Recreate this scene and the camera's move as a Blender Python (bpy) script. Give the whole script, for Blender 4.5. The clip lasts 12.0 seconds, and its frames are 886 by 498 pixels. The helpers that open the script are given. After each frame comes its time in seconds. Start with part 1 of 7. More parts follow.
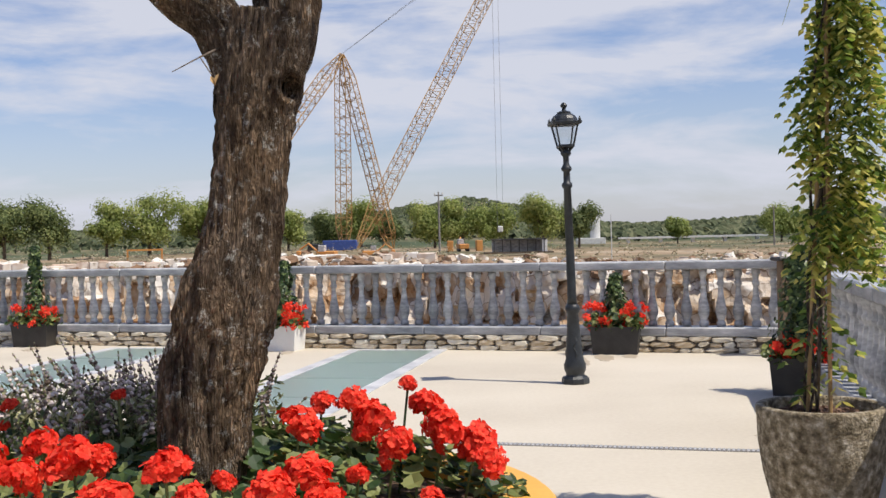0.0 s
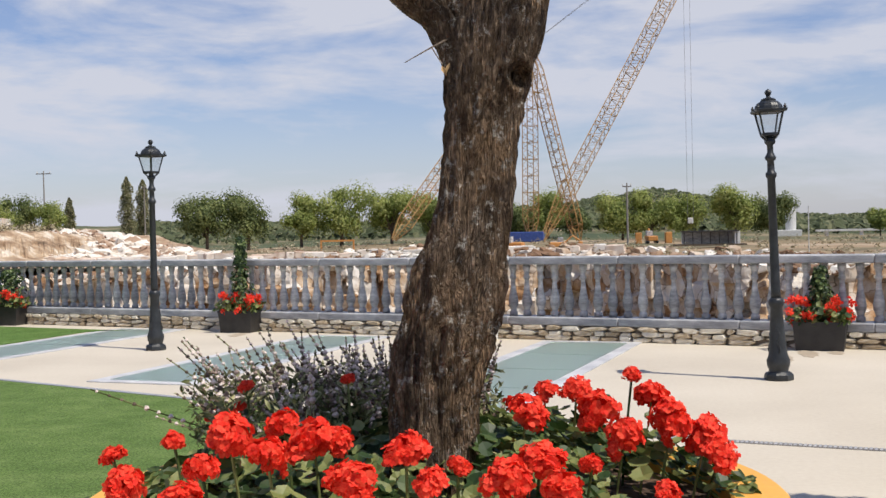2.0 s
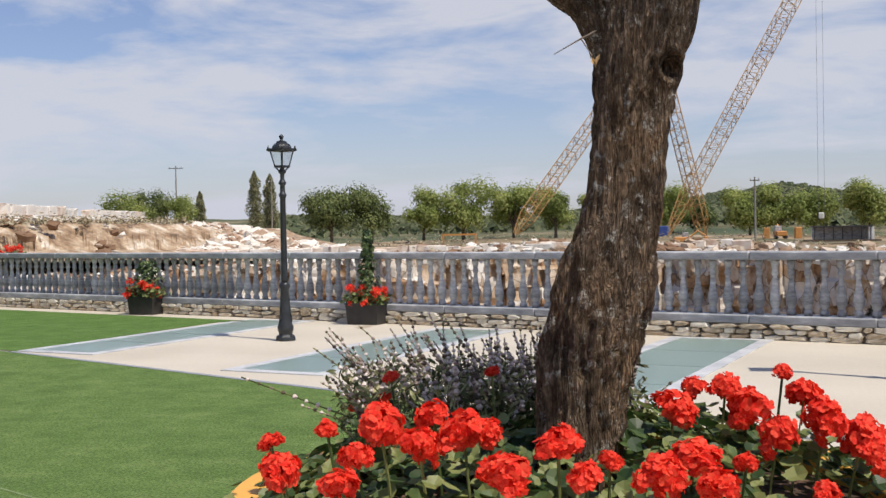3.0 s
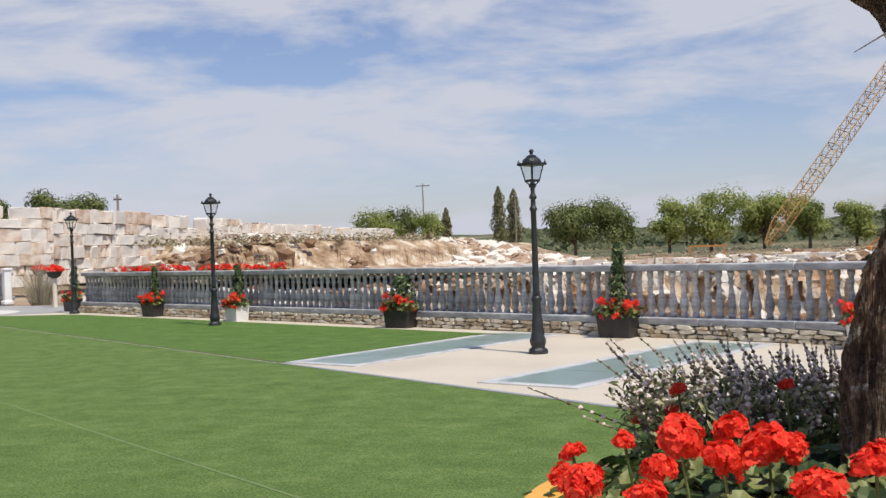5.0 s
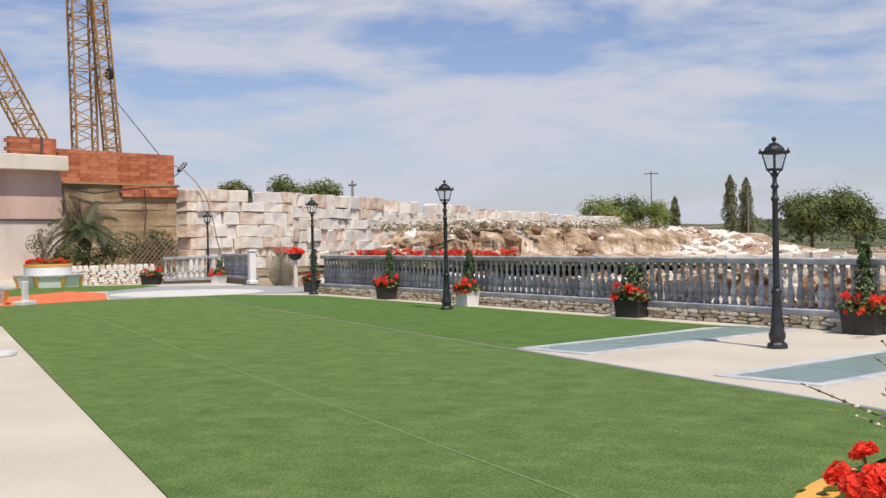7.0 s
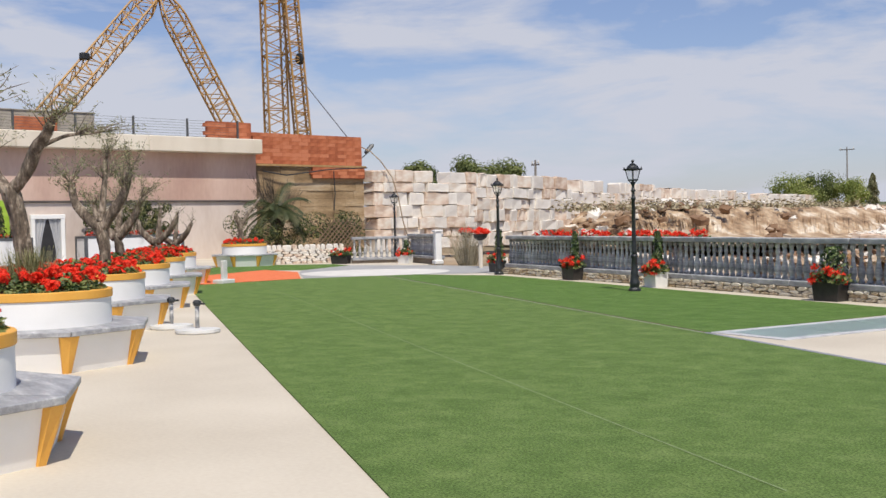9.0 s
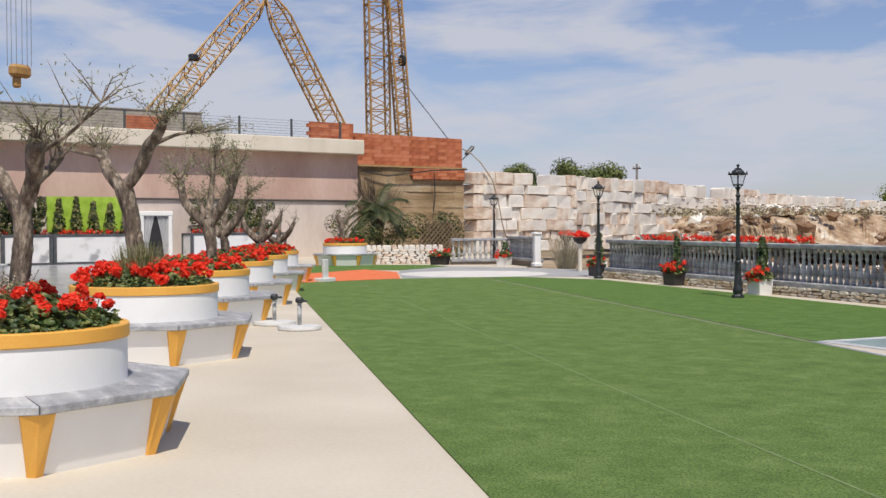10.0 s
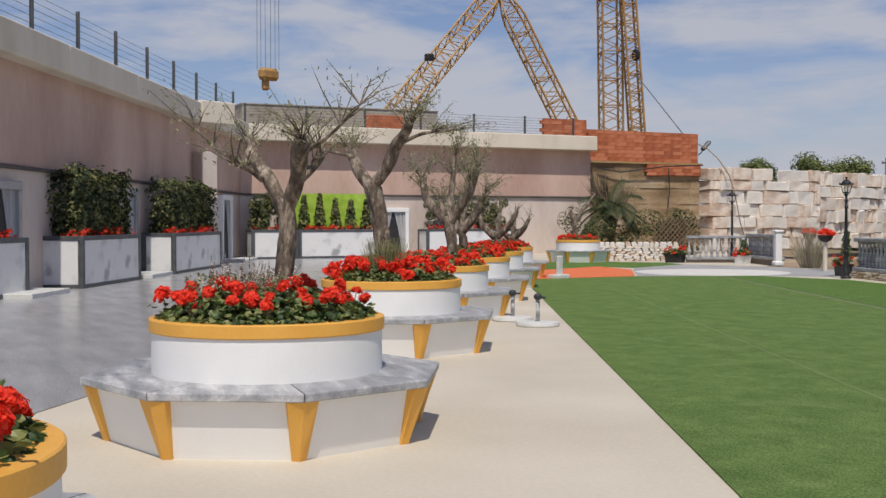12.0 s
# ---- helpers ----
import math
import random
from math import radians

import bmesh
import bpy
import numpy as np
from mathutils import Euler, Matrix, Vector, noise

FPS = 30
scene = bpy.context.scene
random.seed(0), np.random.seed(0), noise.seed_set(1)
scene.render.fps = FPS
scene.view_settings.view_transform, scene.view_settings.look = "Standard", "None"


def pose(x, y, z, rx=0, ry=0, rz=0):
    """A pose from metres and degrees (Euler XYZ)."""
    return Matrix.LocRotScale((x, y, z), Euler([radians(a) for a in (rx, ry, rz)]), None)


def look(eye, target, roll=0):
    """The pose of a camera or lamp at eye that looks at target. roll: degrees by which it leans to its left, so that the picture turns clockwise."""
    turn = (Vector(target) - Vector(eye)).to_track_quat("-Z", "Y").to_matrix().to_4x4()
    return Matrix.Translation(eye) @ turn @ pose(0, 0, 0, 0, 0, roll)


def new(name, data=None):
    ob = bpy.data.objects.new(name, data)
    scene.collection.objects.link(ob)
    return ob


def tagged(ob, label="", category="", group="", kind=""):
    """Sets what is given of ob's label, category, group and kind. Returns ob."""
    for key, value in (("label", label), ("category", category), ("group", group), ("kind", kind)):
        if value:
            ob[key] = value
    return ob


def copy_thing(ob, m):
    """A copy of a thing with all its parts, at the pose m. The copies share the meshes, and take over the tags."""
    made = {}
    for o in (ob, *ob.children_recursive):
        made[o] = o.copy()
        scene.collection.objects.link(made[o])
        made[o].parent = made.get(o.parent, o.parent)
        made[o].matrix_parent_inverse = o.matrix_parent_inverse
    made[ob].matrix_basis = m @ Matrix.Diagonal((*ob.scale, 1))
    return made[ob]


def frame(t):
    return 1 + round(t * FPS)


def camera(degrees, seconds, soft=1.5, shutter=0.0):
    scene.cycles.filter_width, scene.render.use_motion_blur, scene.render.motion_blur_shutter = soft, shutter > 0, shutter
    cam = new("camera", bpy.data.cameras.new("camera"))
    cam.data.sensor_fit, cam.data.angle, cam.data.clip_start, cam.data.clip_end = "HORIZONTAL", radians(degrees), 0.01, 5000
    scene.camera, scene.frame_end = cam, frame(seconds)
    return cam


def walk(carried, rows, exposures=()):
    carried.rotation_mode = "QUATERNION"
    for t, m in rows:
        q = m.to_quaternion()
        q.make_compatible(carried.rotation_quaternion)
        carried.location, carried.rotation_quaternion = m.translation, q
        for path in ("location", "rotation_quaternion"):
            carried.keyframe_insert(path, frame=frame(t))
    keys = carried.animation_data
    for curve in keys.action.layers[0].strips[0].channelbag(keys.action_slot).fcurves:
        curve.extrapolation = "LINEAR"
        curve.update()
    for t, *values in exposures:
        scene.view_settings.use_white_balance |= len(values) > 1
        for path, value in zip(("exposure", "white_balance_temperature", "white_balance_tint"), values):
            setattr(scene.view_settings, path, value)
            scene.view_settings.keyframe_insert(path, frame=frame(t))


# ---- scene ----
cam = camera(42.4, 12.0)
PATH = [
    (0, (-0.359, -0.135, 1.544), (-0.404, 1.864, 1.515), -1.4),
    (0.5, (-0.381, -0.124, 1.544), (-0.502, 1.872, 1.512), -1.4),
    (1, (-0.404, -0.12, 1.542), (-0.602, 1.87, 1.511), -1.3),
    (1.5, (-0.432, -0.13, 1.542), (-0.719, 1.849, 1.51), -1.0),
    (2, (-0.459, -0.133, 1.539), (-0.827, 1.832, 1.503), -1.3),
    (2.5, (-0.488, -0.144, 1.538), (-0.96, 1.799, 1.498), -1.1),
    (3, (-0.52, -0.144, 1.537), (-1.094, 1.771, 1.495), -1.1),
    (3.5, (-0.551, -0.136, 1.537), (-1.229, 1.745, 1.497), -1.4),
    (5.5, (-0.639, -0.203, 1.532), (-1.68, 1.505, 1.523), -1.8),
    (6, (-0.661, -0.214, 1.534), (-1.776, 1.447, 1.514), -1.4),
    (6.5, (-0.678, -0.253, 1.537), (-1.887, 1.34, 1.525), -1.3),
    (7, (-0.692, -0.293, 1.541), (-1.979, 1.237, 1.523), -1.1),
    (9, (-0.801, -0.334, 1.576), (-2.314, 0.973, 1.528), -1.2),
    (9.5, (-0.814, -0.359, 1.569), (-2.384, 0.88, 1.524), -0.8),
    (10, (-0.807, -0.374, 1.567), (-2.427, 0.799, 1.525), -0.3),
    (10.5, (-0.848, -0.414, 1.563), (-2.516, 0.689, 1.509), 0.6),
    (11, (-0.796, -0.455, 1.581), (-2.515, 0.566, 1.527), 0.8),
    (11.5, (-0.829, -0.497, 1.576), (-2.6, 0.431, 1.517), 1.0),
    (12, (-0.84, -0.516, 1.578), (-2.66, 0.311, 1.531), -0.1),
]
walk(cam, [(t, look(eye, target, roll)) for t, eye, target, roll in PATH], [(0.0, 0.09), (1.2, 0.08), (2.5, -0.02), (7.0, -0.05), (9.5, -0.09), (10.5, -0.26), (12.0, -0.42)])

# ---- light ----
SUN_DIR = Vector((0.455, -0.207, 0.866))
world = bpy.data.worlds.new("sky")
scene.world = world
world.use_nodes = True
wn, wl = world.node_tree.nodes, world.node_tree.links
wn.clear()
w_out = wn.new("ShaderNodeOutputWorld")
w_bg = wn.new("ShaderNodeBackground")
w_sky = wn.new("ShaderNodeTexSky")
w_sky.sky_type = "NISHITA"
w_sky.sun_disc = False
w_sky.sun_elevation = radians(60)
w_sky.sun_rotation = radians(114.5)
w_sky.air_density, w_sky.dust_density, w_sky.ozone_density = 1.0, 0.6, 1.6
w_bg.inputs["Strength"].default_value = 0.1
# thin level banks of cloud
w_tc = wn.new("ShaderNodeTexCoord")
w_sep = wn.new("ShaderNodeSeparateXYZ")
wl.new(w_tc.outputs["Generated"], w_sep.inputs[0])
w_zm = wn.new("ShaderNodeMath")
w_zm.operation = "MAXIMUM"
w_zm.inputs[1].default_value = 0.0
wl.new(w_sep.outputs["Z"], w_zm.inputs[0])
w_map = wn.new("ShaderNodeMapping")
w_map.inputs["Rotation"].default_value = (radians(4), radians(-5), 0)
w_map.inputs["Scale"].default_value = (1.0, 1.0, 4.2)
w_map.inputs["Location"].default_value = (1.7, 0.4, 0.0)
wl.new(w_tc.outputs["Generated"], w_map.inputs[0])
w_noise = wn.new("ShaderNodeTexNoise")
w_noise.inputs["Scale"].default_value = 4.3
w_noise.inputs["Detail"].default_value = 7.0
w_noise.inputs["Roughness"].default_value = 0.58
w_noise.inputs["Distortion"].default_value = 0.25
wl.new(w_map.outputs[0], w_noise.inputs["Vector"])
w_ramp = wn.new("ShaderNodeValToRGB")
w_ramp.color_ramp.elements[0].position = 0.42
w_ramp.color_ramp.elements[0].color = (0.06, 0.06, 0.06, 1)
w_ramp.color_ramp.elements[1].position = 0.585
w_ramp.color_ramp.elements[1].color = (0.9, 0.9, 0.9, 1)
wl.new(w_noise.outputs["Fac"], w_ramp.inputs[0])
w_clear = wn.new("ShaderNodeMapRange")
w_clear.inputs["From Min"].default_value, w_clear.inputs["From Max"].default_value = 0.3, 0.6
w_clear.inputs["To Min"].default_value, w_clear.inputs["To Max"].default_value = 1.0, 0.1
wl.new(w_zm.outputs[0], w_clear.inputs["Value"])
w_cover = wn.new("ShaderNodeMath")
w_cover.operation = "MULTIPLY"
wl.new(w_ramp.outputs[0], w_cover.inputs[0])
wl.new(w_clear.outputs[0], w_cover.inputs[1])
w_mix = wn.new("ShaderNodeMixRGB")
w_mix.inputs[2].default_value = (6.4, 6.55, 7.35, 1)
wl.new(w_cover.outputs[0], w_mix.inputs[0])
w_tint = wn.new("ShaderNodeMixRGB")
w_tint.blend_type = "MULTIPLY"
w_tint.inputs[0].default_value = 1.0
w_tint.inputs[2].default_value = (0.94, 0.94, 1.14, 1)
wl.new(w_sky.outputs[0], w_tint.inputs[1])
wl.new(w_tint.outputs[0], w_mix.inputs[1])
w_hz = wn.new("ShaderNodeMapRange")
w_hz.inputs["From Min"].default_value, w_hz.inputs["From Max"].default_value = 0.0, 0.12
w_hz.inputs["To Min"].default_value, w_hz.inputs["To Max"].default_value = 0.42, 0.0
wl.new(w_zm.outputs[0], w_hz.inputs["Value"])
w_haze = wn.new("ShaderNodeMixRGB")
w_haze.inputs[2].default_value = (5.9, 6.2, 7.3, 1)
wl.new(w_hz.outputs[0], w_haze.inputs[0])
wl.new(w_mix.outputs[0], w_haze.inputs[1])
wl.new(w_haze.outputs[0], w_bg.inputs["Color"])
wl.new(w_bg.outputs[0], w_out.inputs[0])

sun_data = bpy.data.lights.new("sun", "SUN")
sun_data.energy, sun_data.angle, sun_data.color = 4.5, radians(0.53), (1.0, 0.93, 0.82)
sun = new("sun", sun_data)
sun.matrix_world = look(SUN_DIR * 60, (0, 0, 0))
scene.view_settings.exposure = 0.0


# ---- materials ----
def material(name, colours, rough=0.7, scale=3.0, bump=0.0, bump_scale=30.0, metal=0.0, detail=6.0, stretch=(1, 1, 1), per_object=0.0, island=0.0, spec=0.5, fine=0.25, fine_scale=60.0, trans=0.0, harsh=0.5):
    """A surface whose colours mix by coarse noise, with a fine grain over it and a bump."""
    m = bpy.data.materials.new(name)
    m.use_nodes = True
    n, l = m.node_tree.nodes, m.node_tree.links
    b = n["Principled BSDF"]
    b.inputs["Roughness"].default_value = rough
    b.inputs["Metallic"].default_value = metal
    b.inputs["Specular IOR Level"].default_value = spec
    tc = n.new("ShaderNodeTexCoord")
    mp = n.new("ShaderNodeMapping")
    mp.inputs["Scale"].default_value = stretch
    l.new(tc.outputs["Object"], mp.inputs[0])
    tx = n.new("ShaderNodeTexNoise")
    tx.inputs["Scale"].default_value, tx.inputs["Detail"].default_value = scale, detail
    tx.inputs["Roughness"].default_value = harsh
    l.new(mp.outputs[0], tx.inputs["Vector"])
    rp = n.new("ShaderNodeValToRGB")
    els = rp.color_ramp.elements
    while len(els) < len(colours):
        els.new(0.5)
    for i, c in enumerate(colours):
        els[i].position = 0.3 + 0.4 * i / max(1, len(colours) - 1)
        els[i].color = (*c, 1)
    src = tx.outputs["Fac"]
    if per_object or island:
        add = n.new("ShaderNodeMath")
        add.operation = "MULTIPLY_ADD"
        if per_object:
            rnd = n.new("ShaderNodeObjectInfo").outputs["Random"]
        else:
            rnd = n.new("ShaderNodeNewGeometry").outputs["Random Per Island"]
        sub = n.new("ShaderNodeMath")
        sub.operation = "SUBTRACT"
        sub.inputs[1].default_value = 0.5
        l.new(rnd, sub.inputs[0])
        l.new(sub.outputs[0], add.inputs[0])
        add.inputs[1].default_value = per_object or island
        l.new(src, add.inputs[2])
        src = add.outputs[0]
    l.new(src, rp.inputs[0])
    out = rp.outputs[0]
    if fine:
        fx = n.new("ShaderNodeTexNoise")
        fx.inputs["Scale"].default_value, fx.inputs["Detail"].default_value = fine_scale, 3.0
        l.new(mp.outputs[0], fx.inputs["Vector"])
        ml = n.new("ShaderNodeMixRGB")
        ml.blend_type = "OVERLAY"
        ml.inputs[0].default_value = fine
        l.new(out, ml.inputs[1])
        if fine > 0.8:
            gain = n.new("ShaderNodeMapRange")
            gain.inputs["From Min"].default_value, gain.inputs["From Max"].default_value = 0.12, 0.88
            l.new(fx.outputs["Fac"], gain.inputs["Value"])
            l.new(gain.outputs["Result"], ml.inputs[2])
        else:
            l.new(fx.outputs["Fac"], ml.inputs[2])
        out = ml.outputs[0]
    l.new(out, b.inputs["Base Color"])
    if bump:
        bx = n.new("ShaderNodeTexNoise")
        bx.inputs["Scale"].default_value, bx.inputs["Detail"].default_value = bump_scale, 5.0
        l.new(mp.outputs[0], bx.inputs["Vector"])
        bp = n.new("ShaderNodeBump")
        bp.inputs["Strength"].default_value, bp.inputs["Distance"].default_value = min(1.0, bump), 0.02 * max(1.0, bump)
        l.new(bx.outputs["Fac"], bp.inputs["Height"])
        l.new(bp.outputs[0], b.inputs["Normal"])
    if trans:
        tr = n.new("ShaderNodeBsdfTranslucent")
        l.new(out, tr.inputs["Color"])
        mx = n.new("ShaderNodeMixShader")
        mx.inputs[0].default_value = trans
        l.new(b.outputs[0], mx.inputs[1])
        l.new(tr.outputs[0], mx.inputs[2])
        l.new(mx.outputs[0], n["Material Output"].inputs["Surface"])
    return m


def clear_pane(name):
    """Thin window glass: mostly clear, with a faint gloss."""
    m = bpy.data.materials.new(name)
    m.use_nodes = True
    n, l = m.node_tree.nodes, m.node_tree.links
    n.remove(n["Principled BSDF"])
    tr, gl, mx = n.new("ShaderNodeBsdfTransparent"), n.new("ShaderNodeBsdfGlossy"), n.new("ShaderNodeMixShader")
    tr.inputs["Color"].default_value = (0.95, 0.96, 0.96, 1)
    gl.inputs["Roughness"].default_value = 0.05
    mx.inputs[0].default_value = 0.12
    l.new(tr.outputs[0], mx.inputs[1])
    l.new(gl.outputs[0], mx.inputs[2])
    l.new(mx.outputs[0], n["Material Output"].inputs["Surface"])
    return m


M_pave = material("beige_concrete", [(0.51, 0.452, 0.362), (0.57, 0.512, 0.415), (0.62, 0.56, 0.458)], 0.75, 0.45, 0.12, 90, fine=0.12, fine_scale=25)
M_turf = material("artificial_turf", [(0.092, 0.160, 0.040), (0.140, 0.220, 0.060), (0.206, 0.288, 0.092)], 0.9, 2.4, 1.0, 120, detail=15, fine=0.97, fine_scale=60, spec=0.15, harsh=0.74)
M_turf_strip = material("turf_strip", [(0.080, 0.158, 0.036), (0.118, 0.206, 0.050), (0.170, 0.262, 0.078)], 0.9, 2.4, 1.0, 120, detail=15, fine=0.97, fine_scale=60, spec=0.12, harsh=0.74)
M_faint = material("turf_join", [(0.21, 0.29, 0.12), (0.28, 0.35, 0.17)], 0.9, 8)
M_seam = material("turf_seam", [(0.30, 0.35, 0.24), (0.46, 0.49, 0.38)], 0.9, 8)
M_greyfloor = material("grey_marble_floor", [(0.31, 0.315, 0.325), (0.37, 0.373, 0.382), (0.43, 0.433, 0.44)], 0.22, 0.8, stretch=(1, 4, 1), fine_scale=12)
M_greymarble = material("grey_veined_marble", [(0.20, 0.20, 0.205), (0.39, 0.387, 0.385), (0.66, 0.65, 0.63)], 0.55, 3.5, 0.15, 25, stretch=(1, 1, 2.5), per_object=0.22, fine=0.35, fine_scale=14)
M_railmarble = material("grey_marble_slab", [(0.23, 0.235, 0.25), (0.35, 0.355, 0.37), (0.57, 0.57, 0.57)], 0.45, 1.4, 0.05, 25, stretch=(1.5, 6, 6), per_object=0.12, fine=0.35, fine_scale=9)
M_stone = material("field_stone", [(0.46, 0.35, 0.22), (0.66, 0.57, 0.43), (0.79, 0.73, 0.60)], 0.85, 4, 0.6, 22, per_object=0.5, fine=0.5, fine_scale=30)
M_stone_i = material("field_stone_joined", [(0.46, 0.35, 0.22), (0.66, 0.57, 0.43), (0.79, 0.73, 0.60)], 0.85, 4, 0.6, 22, island=0.5, fine=0.5, fine_scale=30)
M_mortar = material("mortar", [(0.16, 0.13, 0.10), (0.24, 0.20, 0.16)], 0.95, 9, 0.5, 40)
M_blackmetal = material("black_cast_iron", [(0.012, 0.014, 0.016), (0.03, 0.034, 0.037)], 0.42, 12, 0.2, 60, spec=0.5, fine=0.3)
M_lampglass = clear_pane("lantern_glass")
M_white = material("white_paint", [(0.79, 0.78, 0.755), (0.84, 0.832, 0.81), (0.86, 0.853, 0.835)], 0.6, 1.3, 0.06, 60, fine=0.12)
M_yellow = material("yellow_paint", [(0.72, 0.355, 0.055), (0.80, 0.425, 0.08)], 0.55, 2.5, 0.05, 50, fine=0.15)
M_soil = material("dark_soil", [(0.045, 0.027, 0.017), (0.14, 0.08, 0.05)], 0.95, 14, 1.0, 40)
M_leaf = material("geranium_leaf", [(0.03, 0.062, 0.014), (0.095, 0.145, 0.036), (0.26, 0.285, 0.095)], 0.5, 6, island=0.65, trans=0.3, fine=0.2)
M_petal = material("red_petal", [(0.80, 0.030, 0.016), (0.90, 0.058, 0.028), (0.95, 0.105, 0.050)], 0.65, 10, island=0.4, trans=0.3, fine=0.1, spec=0.25)
M_ivy = material("ivy_leaf", [(0.012, 0.032, 0.008), (0.045, 0.085, 0.02), (0.14, 0.19, 0.055)], 0.5, 5, island=0.6, trans=0.15)
M_bark = material("olive_bark", [(0.018, 0.013, 0.010), (0.075, 0.054, 0.040), (0.24, 0.19, 0.14)], 0.95, 46, 2.0, 75, stretch=(1, 1, 0.4), fine=0.7, fine_scale=110, detail=9)


def furrowed_bark(name):
    """Dark olive bark: long furrows between plates, brown grain and pale lichen flecks."""
    m = bpy.data.materials.new(name)
    m.use_nodes = True
    n, l = m.node_tree.nodes, m.node_tree.links
    b = n["Principled BSDF"]
    b.inputs["Roughness"].default_value, b.inputs["Specular IOR Level"].default_value = 0.95, 0.2
    tc, mp = n.new("ShaderNodeTexCoord"), n.new("ShaderNodeMapping")
    mp.inputs["Scale"].default_value = (1, 1, 0.11)
    l.new(tc.outputs["Object"], mp.inputs[0])
    warp = n.new("ShaderNodeTexNoise")
    warp.inputs["Scale"].default_value, warp.inputs["Detail"].default_value = 14, 4
    l.new(mp.outputs[0], warp.inputs["Vector"])
    wadd = n.new("ShaderNodeMixRGB")
    wadd.blend_type = "ADD"
    wadd.inputs[0].default_value = 0.14
    l.new(mp.outputs[0], wadd.inputs[1])
    l.new(warp.outputs["Color"], wadd.inputs[2])
    vo = n.new("ShaderNodeTexVoronoi")
    vo.feature = "DISTANCE_TO_EDGE"
    vo.inputs["Scale"].default_value = 88
    l.new(wadd.outputs[0], vo.inputs["Vector"])
    crack = n.new("ShaderNodeValToRGB")
    crack.color_ramp.elements[0].position, crack.color_ramp.elements[1].position = 0.0, 0.32
    l.new(vo.outputs["Distance"], crack.inputs[0])
    mp2 = n.new("ShaderNodeMapping")
    mp2.inputs["Scale"].default_value = (1, 1, 0.6)
    l.new(tc.outputs["Object"], mp2.inputs[0])
    gr = n.new("ShaderNodeTexNoise")
    gr.inputs["Scale"].default_value, gr.inputs["Detail"].default_value, gr.inputs["Roughness"].default_value = 120, 8, 0.75
    l.new(mp2.outputs[0], gr.inputs["Vector"])
    mp3 = n.new("ShaderNodeMapping")
    mp3.inputs["Scale"].default_value = (1, 1, 0.3)
    l.new(tc.outputs["Object"], mp3.inputs[0])
    fu = n.new("ShaderNodeTexNoise")
    fu.inputs["Scale"].default_value, fu.inputs["Detail"].default_value, fu.inputs["Roughness"].default_value = 19, 9, 0.68
    l.new(mp3.outputs[0], fu.inputs["Vector"])
    furrow = n.new("ShaderNodeValToRGB")
    furrow.color_ramp.elements[0].position, furrow.color_ramp.elements[1].position = 0.36, 0.52
    furrow.color_ramp.elements[0].color = (0.22, 0.2, 0.18, 1)
    l.new(fu.outputs["Fac"], furrow.inputs[0])
    ramp = n.new("ShaderNodeValToRGB")
    els = ramp.color_ramp.elements
    els.new(0.5)
    for e, p, c in zip(els, (0.3, 0.5, 0.72), ((0.10, 0.068, 0.045), (0.38, 0.285, 0.20), (0.64, 0.52, 0.39))):
        e.position, e.color = p, (*c, 1)
    l.new(gr.outputs["Fac"], ramp.inputs[0])
    dark = n.new("ShaderNodeMixRGB")
    dark.blend_type = "MULTIPLY"
    dark.inputs[0].default_value = 0.5
    l.new(ramp.outputs[0], dark.inputs[1])
    l.new(crack.outputs[0], dark.inputs[2])
    li = n.new("ShaderNodeTexNoise")
    li.inputs["Scale"].default_value, li.inputs["Detail"].default_value, li.inputs["Roughness"].default_value = 26, 10, 0.82
    l.new(tc.outputs["Object"], li.inputs["Vector"])
    lr = n.new("ShaderNodeValToRGB")
    lr.color_ramp.elements[0].position, lr.color_ramp.elements[1].position = 0.55, 0.63
    l.new(li.outputs["Fac"], lr.inputs[0])
    mx = n.new("ShaderNodeMixRGB")
    mx.inputs[2].default_value = (0.60, 0.57, 0.50, 1)
    l.new(lr.outputs[0], mx.inputs[0])
    deep = n.new("ShaderNodeMixRGB")
    deep.blend_type = "MULTIPLY"
    deep.inputs[0].default_value = 0.75
    l.new(dark.outputs[0], deep.inputs[1])
    l.new(furrow.outputs[0], deep.inputs[2])
    patch = n.new("ShaderNodeTexNoise")
    patch.inputs["Scale"].default_value, patch.inputs["Detail"].default_value = 6, 5
    l.new(tc.outputs["Object"], patch.inputs["Vector"])
    pr = n.new("ShaderNodeValToRGB")
    pr.color_ramp.elements[0].position, pr.color_ramp.elements[1].position = 0.38, 0.62
    pr.color_ramp.elements[0].color, pr.color_ramp.elements[1].color = (0.60, 0.57, 0.55, 1), (1.0, 0.87, 0.72, 1)
    l.new(patch.outputs["Fac"], pr.inputs[0])
    warm = n.new("ShaderNodeMixRGB")
    warm.blend_type = "MULTIPLY"
    warm.inputs[0].default_value = 1.0
    l.new(deep.outputs[0], warm.inputs[1])
    l.new(pr.outputs[0], warm.inputs[2])
    l.new(warm.outputs[0], mx.inputs[1])
    l.new(mx.outputs[0], b.inputs["Base Color"])
    hs = n.new("ShaderNodeMath")
    hs.operation = "MULTIPLY_ADD"
    hs.inputs[1].default_value = 0.45
    l.new(gr.outputs["Fac"], hs.inputs[0])
    l.new(crack.outputs[0], hs.inputs[2])
    bp = n.new("ShaderNodeBump")
    bp.inputs["Strength"].default_value, bp.inputs["Distance"].default_value = 1.0, 0.012
    hf = n.new("ShaderNodeMath")
    hf.operation = "MULTIPLY_ADD"
